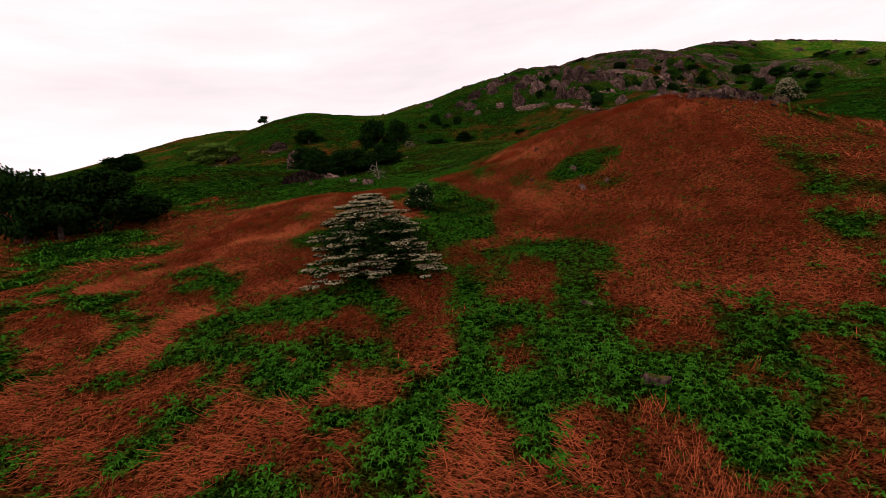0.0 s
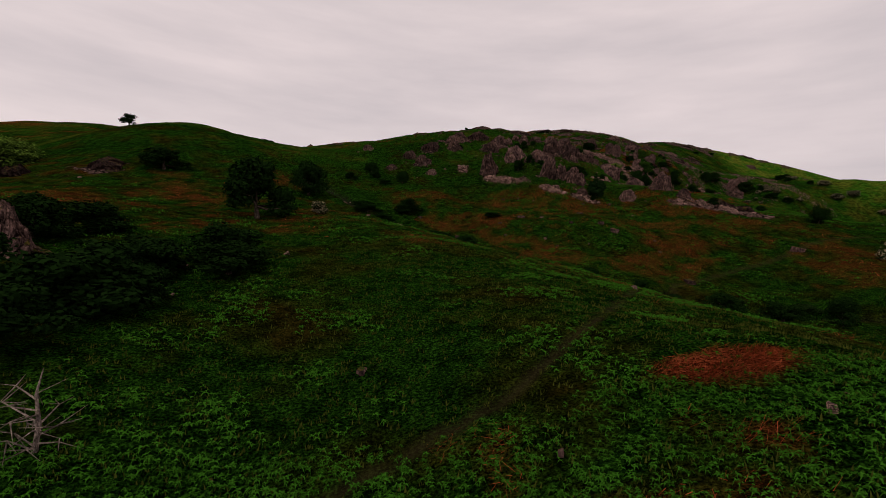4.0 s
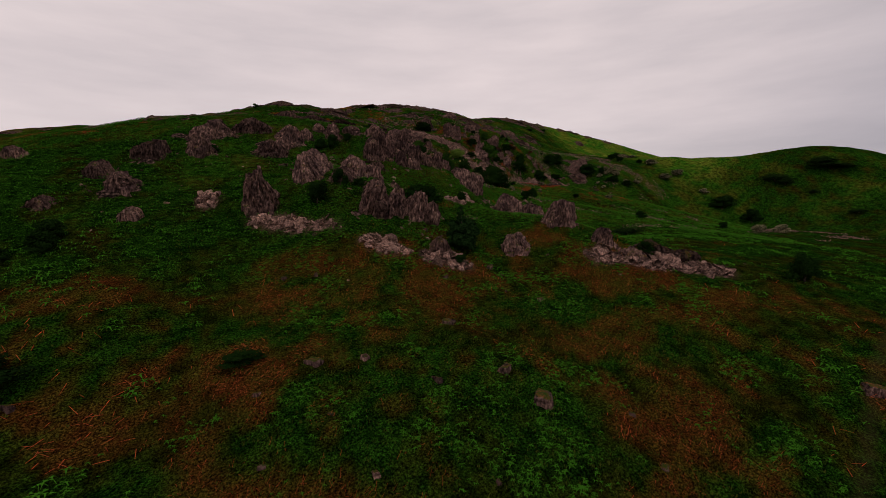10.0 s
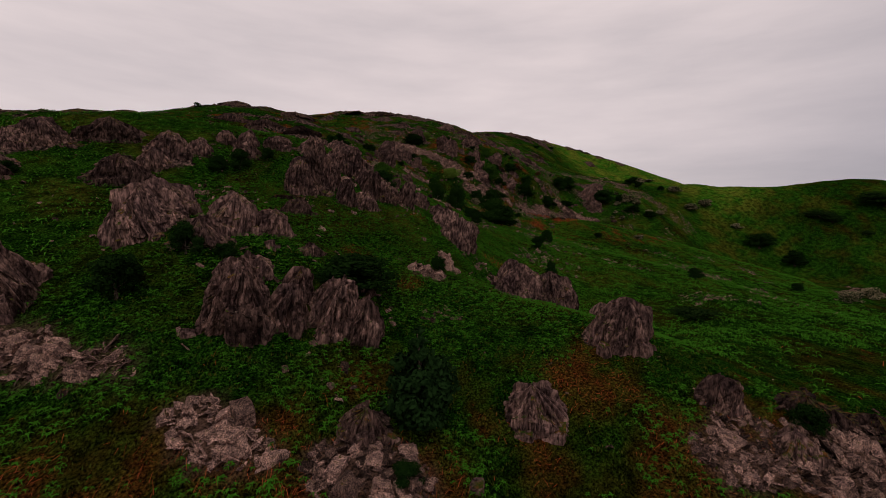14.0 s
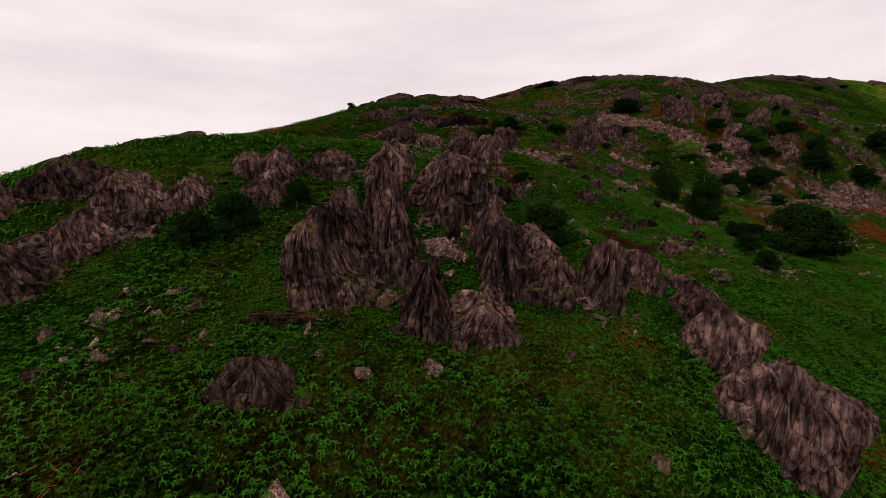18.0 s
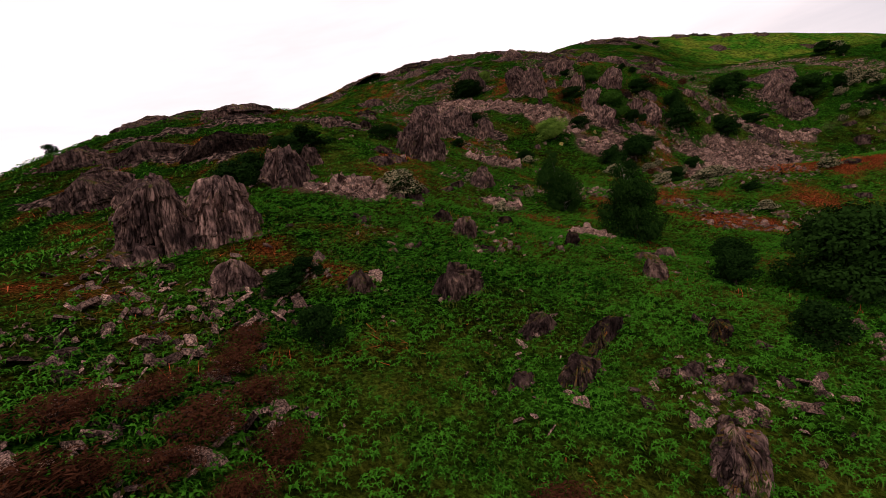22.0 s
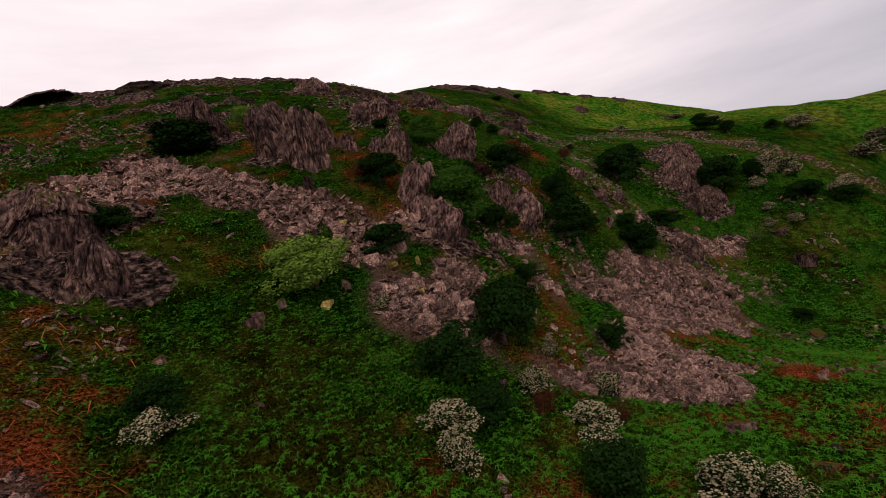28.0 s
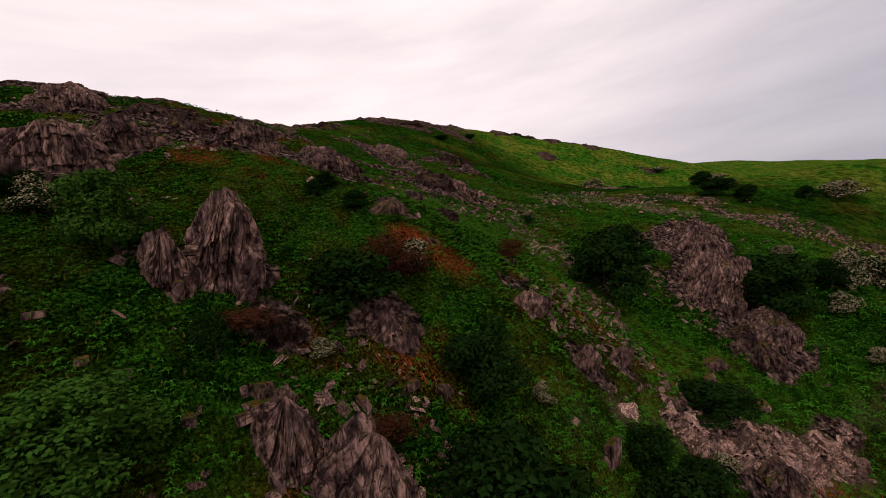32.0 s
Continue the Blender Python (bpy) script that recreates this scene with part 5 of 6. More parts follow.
# ---- building blocks ----
def mesh_of(name, co, faces, mat, flat=True):
    """A mesh from arrays of points and of triangles or quads."""
    co, faces = np.asarray(co, np.float32), np.asarray(faces, np.int32)
    k = faces.shape[1]
    me = bpy.data.meshes.new(name)
    me.vertices.add(len(co)), me.loops.add(faces.size), me.polygons.add(len(faces))
    me.vertices.foreach_set("co", co.ravel())
    me.loops.foreach_set("vertex_index", faces.ravel())
    me.polygons.foreach_set("loop_start", np.arange(0, faces.size, k))
    me.polygons.foreach_set("use_smooth", np.full(len(faces), not flat))
    me.update(calc_edges=True)
    me.materials.append(mat)
    return me


def part(name, me, parent, label=""):
    ob = new(name, me)
    ob.parent = parent
    return tagged(ob, label)


def joined(pieces):
    """Points and faces of several pieces as one."""
    co, faces, base = [], [], 0
    for c, f in pieces:
        co.append(c)
        faces.append(np.asarray(f) + base)
        base += len(c)
    return np.concatenate(co), np.concatenate(faces)


def steps(lo, hi, fine, grow, far_lo, far_hi):
    """Coordinates that are fine from lo to hi and widen outside."""
    mid = list(np.arange(lo, hi + fine / 2, fine))
    up, v, d = [], hi, fine
    while v < far_hi:
        d *= grow
        v += d
        up.append(v)
    down, v, d = [], lo, fine
    while v > far_lo:
        d *= grow
        v -= d
        down.append(v)
    return np.array(down[::-1] + mid + up)


# ---- the ground, one sheet to the horizon ----
xs, ys = steps(-60, 178, 0.66, 1.08, -2800, 2800), steps(-14, 285, 0.66, 1.08, -2800, 2800)
gx, gy = np.meshgrid(xs, ys)
bare = rocky(gx, gy)
ledges = 1 - np.abs(2 * vnoise(gx / 2.6 + 0.1 * gy, gy / 1.5, 83) - 1) + 0.5 * vnoise(gx / 0.9, gy / 0.9, 85)
away_from_flight = smooth(9, 22, line_gap(gx, gy, TRACK))
beck_gap = line_gap(gx, gy, BECK)
height = land(gx, gy) - 0.12 * trodden(gx, gy) - 1.5 * (1 - smooth(0.35, 2.3, beck_gap)) + bare * (0.25 + 0.75 * away_from_flight) * (ledges - 0.6)
grid = np.arange(gx.size).reshape(gx.shape)
quads = np.stack([grid[:-1, :-1], grid[:-1, 1:], grid[1:, 1:], grid[1:, :-1]], -1).reshape(-1, 4)
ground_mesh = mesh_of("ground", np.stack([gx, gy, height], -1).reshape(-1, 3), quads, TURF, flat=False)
layer = ground_mesh.color_attributes.new("cover", "FLOAT_COLOR", "POINT")
kinds = np.stack([dead_cover(gx, gy), stony(gx, gy), trodden(gx, gy), meadow_green(gx, gy)], -1)
layer.data.foreach_set("color", kinds.astype(np.float32).ravel())
wet = 1 - smooth(0.4, 1.3, beck_gap + 0.8 * fbm(gx / 2, gy / 2, 87, 3))
layer = ground_mesh.color_attributes.new("bare", "FLOAT_COLOR", "POINT")
layer.data.foreach_set("color", np.stack([bare, wet, bare, bare], -1).astype(np.float32).ravel())
tagged(new("ground", ground_mesh), "steep fell side of turf, bracken and bare soil", "ground", kind="structure")


def on_sheet(values, x, y):
    """Values of the ground's sheet between its points."""
    x, y = np.asarray(x, float), np.asarray(y, float)
    i, j = np.clip(np.searchsorted(xs, x) - 1, 0, len(xs) - 2), np.clip(np.searchsorted(ys, y) - 1, 0, len(ys) - 2)
    u, v = (x - xs[i]) / (xs[i + 1] - xs[i]), (y - ys[j]) / (ys[j + 1] - ys[j])
    return (values[j, i] * (1 - u) + values[j, i + 1] * u) * (1 - v) + (values[j + 1, i] * (1 - u) + values[j + 1, i + 1] * u) * v


def ground_at(x, y):
    return on_sheet(height, x, y)


def uphill(x, y):
    """The direction in which the ground rises, and how steeply."""
    dx = (float(ground_at(x + 1.5, y)) - float(ground_at(x - 1.5, y))) / 3
    dy = (float(ground_at(x, y + 1.5)) - float(ground_at(x, y - 1.5))) / 3
    d = math.hypot(dx, dy) + 1e-6
    return dx / d, dy / d, d


# ---- rock ----
def slab(rng, x0, x1, y0, y1, h, lean, back):
    """One cleaved slab with a broken top; its face leans back."""
    rim = [(0, 0), (0.33, -0.04), (0.68, -0.02), (1, 0), (1.03, 0.35), (1.0, 0.7), (1, 1), (0.6, 1.03), (0.3, 1.0), (0, 1), (-0.02, 0.7), (-0.03, 0.35)]
    rim = np.array(rim) + rng.normal(0, 0.05, (12, 2))
    face = rim[:, 1] < 0.2
    tilt = rng.uniform(-0.28, 0.28)
    levels = [-0.7, 0.0, 0.17, 0.36, 0.52, 0.7, 0.86, 0.97, 1.0]
    rows, step = [], 0.0
    for k, v in enumerate(levels):
        step += max(0.0, rng.normal(0, 0.035)) if v > 0 else 0.0
        pinch = 0.14 if k == len(levels) - 1 else 0.04 if k == len(levels) - 2 else 0.0
        u = 0.5 + (rim[:, 0] - 0.5) * (1 - pinch * 2) + rng.normal(0, 0.03, 12)
        w = 0.5 + (rim[:, 1] - 0.5) * (1 - pinch) + rng.normal(0, 0.012, 12)
        px = x0 + (x1 - x0) * u + lean * max(v, 0) * h
        py = y0 + (y1 - y0) * w + np.where(face, back * max(v, 0) + step, 0.0)
        top = h * v + max(v, 0) * (tilt * (u - 0.5) * (x1 - x0) + 0.18 * w * h) + rng.normal(0, 0.016, 12)
        rows.append(np.stack([px, py, top], -1))
    n, m = 12, len(rows)
    pts = np.concatenate(rows + [rows[-1].mean(0)[None]])
    i = np.arange(n * m).reshape(m, n)
    j = np.roll(i, -1, axis=1)
    tri = [np.stack([i[:-1], j[:-1], j[1:]], -1).reshape(-1, 3), np.stack([i[:-1], j[1:], i[1:]], -1).reshape(-1, 3), np.stack([i[-1], j[-1], np.full(n, n * m)], -1)]
    return pts, np.concatenate(tri)


def columns(rng, s, count):
    """For each point of the way round, split into uneven columns: which column it is in, and how far it is from that column's edge."""
    edges = np.sort((np.arange(count) + rng.uniform(-0.42, 0.42, count)) / count)
    at = np.searchsorted(edges, s % 1.0) % count
    gap = np.min(np.abs((s[..., None] % 1.0) - edges), -1)
    return at, gap * count


def crag_shape(seed, fins, fall=0.34, around=380, up=34, cap=7):
    """A steep crag of cleaved rock, one unit wide, deep and high: upright fins split by cracks stand proud of one another and break off in blocks."""
    rng = np.random.default_rng(seed)
    levels = np.concatenate([[-0.6, -0.15], np.linspace(0.0, 1.0, up)])
    th, v = np.meshgrid(np.linspace(0, 2 * np.pi, around, endpoint=False), levels)
    s = th / (2 * np.pi) + rng.uniform(-0.04, 0.04) * np.maximum(v, 0) + 0.006 * np.sin(6 * v + 5 * th) + 0.002 * np.sin(19 * v + 11 * th)
    round_off = 1 / (np.abs(np.cos(th)) ** 2.8 + np.abs(np.sin(th)) ** 2.8) ** (1 / 2.8)
    side = np.cos(th) * round_off
    r = np.ones(th.shape)
    top = 0.86 * (1 - fall * np.abs(side - rng.uniform(-0.3, 0.3)) ** 2.4)
    for count, proud, blocks, crack, rise in ((2 * fins, 0.1, 1.2, 0.07, 0.2), (5 * fins, 0.06, 1.8, 0.06, 0.09), (15 * fins, 0.02, 2.6, 0.034, 0.03)):
        at, gap = columns(rng, s, count)
        level = np.floor(np.maximum(v, 0) * blocks + rng.random(count)[at]).astype(int)
        r = r + proud * rng.uniform(-1, 1, (count, 8))[at, level]
        # each block tilts a little, so that its faces catch the sky differently, and leans back over the one below
        r = r + proud * rng.uniform(-1.2, 0.4, (count, 8))[at, level] * ((np.maximum(v, 0) * blocks) % 1.0) - 0.4 * proud * level
        r = r - crack * rng.uniform(0.3, 1.5, count)[at] * np.maximum(0, 1 - gap / 0.13)
        top = top + rise * rng.uniform(-1, 1, count)[at]
    r = 0.5 * round_off * (1 - 0.12 * np.maximum(v, 0) - 0.13 * np.maximum(v - 0.62, 0) ** 2 / 0.144) + 0.55 * (r - 1)
    r = r + 0.02 * fbm(6 * np.cos(th) + seed, 6 * np.sin(th) + 3 * v, seed, 3) - 0.10 * np.minimum(v, 0)
    x, y, z = r * np.cos(th), r * np.sin(th), np.maximum(v, 0) * top + np.minimum(v, 0)
    z = z + 0.02 * fbm(9 * x + seed, 9 * y, seed + 2, 3) * (v > 0)
    rows = [np.stack([x, y, z], -1)]
    rim = rows[0][-1]
    middle = np.array([rng.uniform(-0.06, 0.06), 0.15, 0.96])
    for k in range(1, cap):
        f = k / cap
        ring = rim * (1 - f) + middle * f
        ring[:, 2] += 0.16 * fbm(7 * ring[:, 0] + seed, 7 * ring[:, 1], seed + 5, 3)
        rows.append(ring[None])
    grid = np.concatenate(rows, 0)
    pts = np.concatenate([grid.reshape(-1, 3), middle[None]])
    m = grid.shape[0]
    i = np.arange(m * around).reshape(m, around)
    j = np.roll(i, -1, axis=1)
    tri = [np.stack([i[:-1], j[:-1], j[1:]], -1).reshape(-1, 3), np.stack([i[:-1], j[1:], i[1:]], -1).reshape(-1, 3)]
    tri.append(np.stack([i[-1], j[-1], np.full(around, m * around)], -1))
    return pts, np.concatenate(tri)


CRAG_MESHES = [mesh_of("rock_outcrop", *crag_shape(100 + k, 5), ROCK) for k in range(10)]
WIDE_MESHES = [mesh_of("rock_outcrop", *crag_shape(200 + k, 6, 0.6, 300, 20), ROCK) for k in range(8)]
SLABS = [mesh_of("slab", *slab(np.random.default_rng(260 + k), -0.5, 0.5, -0.5, 0.5, 1.0, 0.15 * (k % 3 - 1), 0.25), ROCK) for k in range(8)]
rng = np.random.default_rng(7)
for k, (x, y, w, h, deep) in enumerate(CRAGS):
    ux, uy, tilt = uphill(x, y)
    cx, cy = x + ux * 0.46 * deep, y + uy * 0.46 * deep
    foot = float(ground_at(x, y))
    low = h < 0.5 * w or h < 1.25
    ob = new("rock_outcrop", (WIDE_MESHES if low else CRAG_MESHES)[k % (8 if low else 10)])
    turn = math.degrees(math.atan2(uy, ux)) - 90 + rng.uniform(-14, 14)
    ob.matrix_world = pose(cx, cy, foot - 0.04 * h, 0.8 * math.degrees(math.atan(tilt)) + rng.uniform(-4, 4), rng.uniform(-9, 9), turn) @ Matrix.Diagonal((w * (1.1 if w < 3 else 1.0), max(deep, 0.45 * h) * 1.35, h * (0.62 if y > 240 or (x < 25 and w > 8) else 1.0), 1))
    if h > 0.9:
        for q in range(0 if low else 4):
            u = rng.uniform(-0.52, 0.52)
            v = -0.52 + 0.8 * abs(u) ** 2 + rng.uniform(-0.05, 0.12)
            piece = part("slab", SLABS[int(rng.integers(0, 8))], ob)
            tall = rng.uniform(0.25, 0.72) * (1 - 1.1 * abs(u))
            wide = rng.uniform(0.14, 0.3)
            piece.matrix_basis = pose(u, v, -0.06, rng.uniform(-14, 2), rng.uniform(-10, 10), rng.uniform(-25, 25)) @ Matrix.Diagonal((wide, rng.uniform(0.16, 0.34), tall, 1))
    size = "low ledge" if low else "tall crag" if h > 2.6 else "outcrop"
    tagged(ob, f"{size} of cleaved purple-grey rock in the bracken", "rock", group="rock outcrops on the fell side")


def stone_shape(seed, tall):
    r = np.random.default_rng(seed)
    p, f = slab(r, -0.5, 0.5, -0.5, 0.5, tall, r.uniform(-0.25, 0.25), r.uniform(0.0, 0.3))
    return p, f


STONES = [mesh_of("stone", *stone_shape(300 + k, 0.6 + 0.12 * (k % 4)), STONE) for k in range(8)]
BOULDER_SHAPES = [mesh_of("boulder", *stone_shape(320 + k, 0.6 + 0.12 * (k % 4)), ROCK) for k in range(8)]
PALE = [mesh_of("boulder", *stone_shape(340 + k, 0.7), YELLOW_STONE) for k in range(2)]
for k, (x, y, w, h) in enumerate(BOULDERS):
    yellow = (abs(x - 94) < 7 and abs(y - 211) < 7 and w > 0.5) or (abs(x - 44) < 3 and abs(y - 146) < 3 and k % 2)
    ob = new("boulder", PALE[k % 2] if yellow else BOULDER_SHAPES[k % 8])
    ob.matrix_world = pose(x, y, float(ground_at(x, y)) - 0.05, rng.uniform(-14, 14), rng.uniform(-14, 14), rng.uniform(0, 360)) @ Matrix.Diagonal((w * 0.68, w * rng.uniform(0.4, 0.62), max(h, 0.22 * w) * 0.72, 1))
    what = "yellow lichened boulder" if yellow else "grey angular boulder" if w > 0.7 else "small pale angular stone"
    tagged(ob, what + " lying in the grass and bracken", "boulder", group="boulders on the fell side")

for k, (sx, sy, a, b, turn) in enumerate(SCREES):
    heap = tagged(new("scree_patch"), "loose patch of purple-grey slabs and rubble on the slope", "scree", group="scree patches")
    heap.location = (sx, sy, float(ground_at(sx, sy)))
    c, s = math.cos(radians(turn)), math.sin(radians(turn))
    count = int(min(110, 20 + 2.6 * a * b))
    many = int(min(6500, 85 * a * b + 100))
    r, th = np.sqrt(rng.random(count + many)) * 1.05, rng.uniform(0, 2 * np.pi, count + many)
    u, v = a * r * np.cos(th), b * r * np.sin(th)
    px, py = sx + u * c - v * s, sy + u * s + v * c
    kept = np.flatnonzero(stony(px, py) > 0.3)
    px, py = px[kept], py[kept]
    count = min(count, len(px) // 3)
    many = len(px) - count
    pz = ground_at(px, py)
    for q in range(count):
        w = 0.3 + 0.75 * rng.random() ** 2.5
        ob = part("stone", STONES[int(rng.integers(0, 8))], heap)
        m = pose(px[q], py[q], pz[q] + 0.02, rng.uniform(-25, 25), rng.uniform(-25, 25), rng.uniform(0, 360)) @ Matrix.Diagonal((w, w * rng.uniform(0.4, 0.8), w * rng.uniform(0.3, 0.6), 1))
        ob.matrix_basis = Matrix.Translation(-heap.location) @ m
    box = np.array([(-1, -1, -0.6), (1, -0.8, -0.6), (0.9, 1, -0.6), (-0.8, 0.9, -0.6), (-0.75, -0.7, 0.5), (0.8, -0.6, 0.4), (0.6, 0.75, 0.55), (-0.6, 0.6, 0.45)])
    sides = np.array([(0, 1, 5, 4), (1, 2, 6, 5), (2, 3, 7, 6), (3, 0, 4, 7), (4, 5, 6, 7)])
    size = 0.07 + 0.3 * rng.random(many) ** 2.8
    th, t1, t2 = rng.uniform(0, 2 * np.pi, many), rng.normal(0, 0.6, many), rng.normal(0, 0.6, many)
    q = box[None] * np.stack([size, size * rng.uniform(0.4, 0.9, many), size * rng.uniform(0.15, 0.45, many)], -1)[:, None, :]
    q[:, :, 2] += q[:, :, 0] * t1[:, None] + q[:, :, 1] * t2[:, None]
    rx = q[:, :, 0] * np.cos(th)[:, None] - q[:, :, 1] * np.sin(th)[:, None]
    ry = q[:, :, 0] * np.sin(th)[:, None] + q[:, :, 1] * np.cos(th)[:, None]
    q = np.stack([rx + px[count:, None] - sx, ry + py[count:, None] - sy, q[:, :, 2] + pz[count:, None] - heap.location[2] + 0.04], -1)
    faces = (np.arange(many)[:, None, None] * 8 + sides[None]).reshape(-1, 4)
    tagged(part("rubble", mesh_of("rubble", q.reshape(-1, 3), faces, STONE), heap), kind="stuff")


# ---- loose stones about the feet of the outcrops ----
at = np.array([(x, y, w) for x, y, w, h, deep in CRAGS if w < 8])
pick = np.repeat(np.arange(len(at)), 7)
away = rng.normal(0, 0.75, (len(pick), 2)) * at[pick, 2:3]
px, py = at[pick, 0] + away[:, 0], at[pick, 1] + away[:, 1]
ox, oy = rng.uniform(30, 180, 140000), rng.uniform(128, 255, 140000)
some = fbm(ox / 6, oy / 6, 71, 4) + 0.12 * rng.random(140000) + 0.08 * smooth(195, 225, oy) > 0.23
px, py = np.concatenate([px, ox[some]]), np.concatenate([py, oy[some]])
pick = np.arange(len(px))
size = 0.06 + 0.27 * rng.random(len(pick)) ** 3
turn, t1, t2 = rng.uniform(0, 2 * np.pi, len(pick)), rng.normal(0, 0.5, len(pick)), rng.normal(0, 0.5, len(pick))
q = box[None] * np.stack([size, size * rng.uniform(0.4, 0.9, len(pick)), size * rng.uniform(0.3, 0.7, len(pick))], -1)[:, None, :]
q[:, :, 2] += q[:, :, 0] * t1[:, None] + q[:, :, 1] * t2[:, None]
rx = q[:, :, 0] * np.cos(turn)[:, None] - q[:, :, 1] * np.sin(turn)[:, None]
ry = q[:, :, 0] * np.sin(turn)[:, None] + q[:, :, 1] * np.cos(turn)[:, None]
q = np.stack([rx + px[:, None], ry + py[:, None], q[:, :, 2] + ground_at(px, py)[:, None] + 0.05], -1)
faces = (np.arange(len(pick))[:, None, None] * 8 + sides[None]).reshape(-1, 4)
tagged(new("loose_stones", mesh_of("loose_stones", q.reshape(-1, 3), faces, STONE)), "loose grey stones scattered round the outcrops", "stones", kind="stuff")


# ---- the beck: a thread of water between pale stones in its gully ----
WATER, wn2, wl2, wp = nodes_of("beck_water")
wp.inputs["Base Color"].default_value, wp.inputs["Roughness"].default_value = (0.012, 0.014, 0.010, 1), 0.12
ripple, dent = put(wn2, "ShaderNodeTexNoise", Scale=5.0, Detail=3.0), put(wn2, "ShaderNodeBump", Strength=0.4, Distance=0.05)
wl2.new(ripple.outputs["Fac"], dent.inputs["Height"])
wl2.new(dent.outputs[0], wp.inputs["Normal"])
way = []
for (ax, ay), (bx, by) in zip(BECK[:-1], BECK[1:]):
    n = max(2, int(math.hypot(bx - ax, by - ay) / 0.5))
    way += [(ax + (bx - ax) * k / n, ay + (by - ay) * k / n) for k in range(n)]
way = np.array(way)
along = np.gradient(way, axis=0)
along /= np.linalg.norm(along, axis=1)[:, None]
wide = (0.32 + 0.16 * np.sin(np.arange(len(way)) * 0.7))[:, None] * np.stack([-along[:, 1], along[:, 0]], -1)
level = np.minimum.accumulate(ground_at(way[:, 0], way[:, 1])) + 0.1
edge_a, edge_b = np.column_stack([way + wide, level]), np.column_stack([way - wide, level])
k = np.arange(len(way) - 1)
tagged(new("water", mesh_of("water", np.concatenate([edge_a, edge_b]), np.stack([k, k + 1, k + 1 + len(way), k + len(way)], -1), WATER, flat=False)), "narrow dark beck running down its gully", "water", kind="structure")
for k in range(70):
    x, y = way[int(rng.integers(8, len(way) - 40))] + rng.normal(0, 0.55, 2)
    w = 0.3 + 0.75 * rng.random() ** 2.5
    ob = new("beck_stone", STONES[k % 8])
    ob.matrix_world = pose(x, y, float(ground_at(x, y)) - 0.03, rng.uniform(-12, 12), rng.uniform(-12, 12), rng.uniform(0, 360)) @ Matrix.Diagonal((w, w * rng.uniform(0.5, 0.8), w * rng.uniform(0.4, 0.7), 1))
    tagged(ob, "pale water-worn stone lying in the beck", "stone", group="stones in the beck")


# ---- trees and bushes, each one unit wide and high until it is placed ----
def tube(points, radii, sides=6):
    pts = np.array(points, float)
    co = []
    for k, p in enumerate(pts):
        d = Vector(pts[min(k + 1, len(pts) - 1)] - pts[max(k - 1, 0)]).normalized()
        u = d.orthogonal().normalized()
        v = d.cross(u)
        for a in range(sides):
            t = 2 * math.pi * a / sides
            co.append(p + radii[k] * (math.cos(t) * np.array(u) + math.sin(t) * np.array(v)))
    faces = []
    for k in range(len(pts) - 1):
        for a in range(sides):
            b = (a + 1) % sides
            faces.append((k * sides + a, k * sides + b, (k + 1) * sides + b, (k + 1) * sides + a))
    return np.array(co), np.array(faces)


def leaves(rng, blobs, count, size, thin=0.55, shell=0.55, droop=0.0):
    """Many small leaves spread through and over round clumps (x, y, z, radius, height of radius)."""
    blobs = np.array(blobs, float)
    weight = blobs[:, 3] ** 2
    pick = rng.choice(len(blobs), count, p=weight / weight.sum())
    d = rng.normal(size=(count, 3))
    d /= np.linalg.norm(d, axis=1)[:, None]
    r = shell + (1 - shell) * rng.random(count) ** 0.6
    r = r * (1 + rng.normal(0, 0.10, count))
    b = blobs[pick]
    at = b[:, :3] + d * (r * b[:, 3])[:, None] * np.stack([np.ones(count), np.ones(count), b[:, 4]], -1)
    nrm = d + rng.normal(0, 0.55, (count, 3)) + np.array([0, 0, 0.35])
    nrm /= np.linalg.norm(nrm, axis=1)[:, None]
    u = np.cross(nrm, rng.normal(size=(count, 3)))
    u /= np.linalg.norm(u, axis=1)[:, None] + 1e-9
    u[:, 2] -= droop
    v = np.cross(nrm, u)
    s = (size * rng.uniform(0.6, 1.4, count))[:, None]
    co = np.stack([at - u * s, at + v * s * thin, at + u * s, at - v * s * thin], 1)
    keep = co[:, :, 2].min(1) > 0.005
    co = co[keep]
    return co.reshape(-1, 3), np.arange(len(co) * 4).reshape(-1, 4)


def bush_blobs(rng, n, low, high, spread, rad):
    """Clumps on a dome."""
    out = []
    for k in range(n):
        a, e = rng.uniform(0, 2 * np.pi), rng.random()
        ring = spread * math.sqrt(rng.random()) * (1 - 0.55 * e)
        r = rad * rng.uniform(0.7, 1.25)
        out.append((ring * math.cos(a), ring * math.sin(a), low + (high - low) * e, r, rng.uniform(0.55, 0.9)))
    return out


def limb_set(rng, blobs, foot, thick, count, trunk_name, tree, mat, lean=0.0):
    """A trunk and limbs that reach into the clumps."""
    fork = np.array([lean, 0, foot])
    me = mesh_of("trunk", *tube([(0, 0, -0.12), (0.01, 0.01, foot * 0.4), fork], [thick * 1.5, thick * 1.1, thick * 0.85], 7), mat)
    part(trunk_name, me, tree)
    order = sorted(blobs, key=lambda b: -b[3])[:count]
    for b in order:
        end = np.array(b[:3])
        mid = fork + (end - fork) * 0.5 + rng.normal(0, 0.03, 3)
        part("limb", mesh_of("limb", *tube([fork, mid, end], [thick * 0.7, thick * 0.42, thick * 0.12], 5), mat), tree)


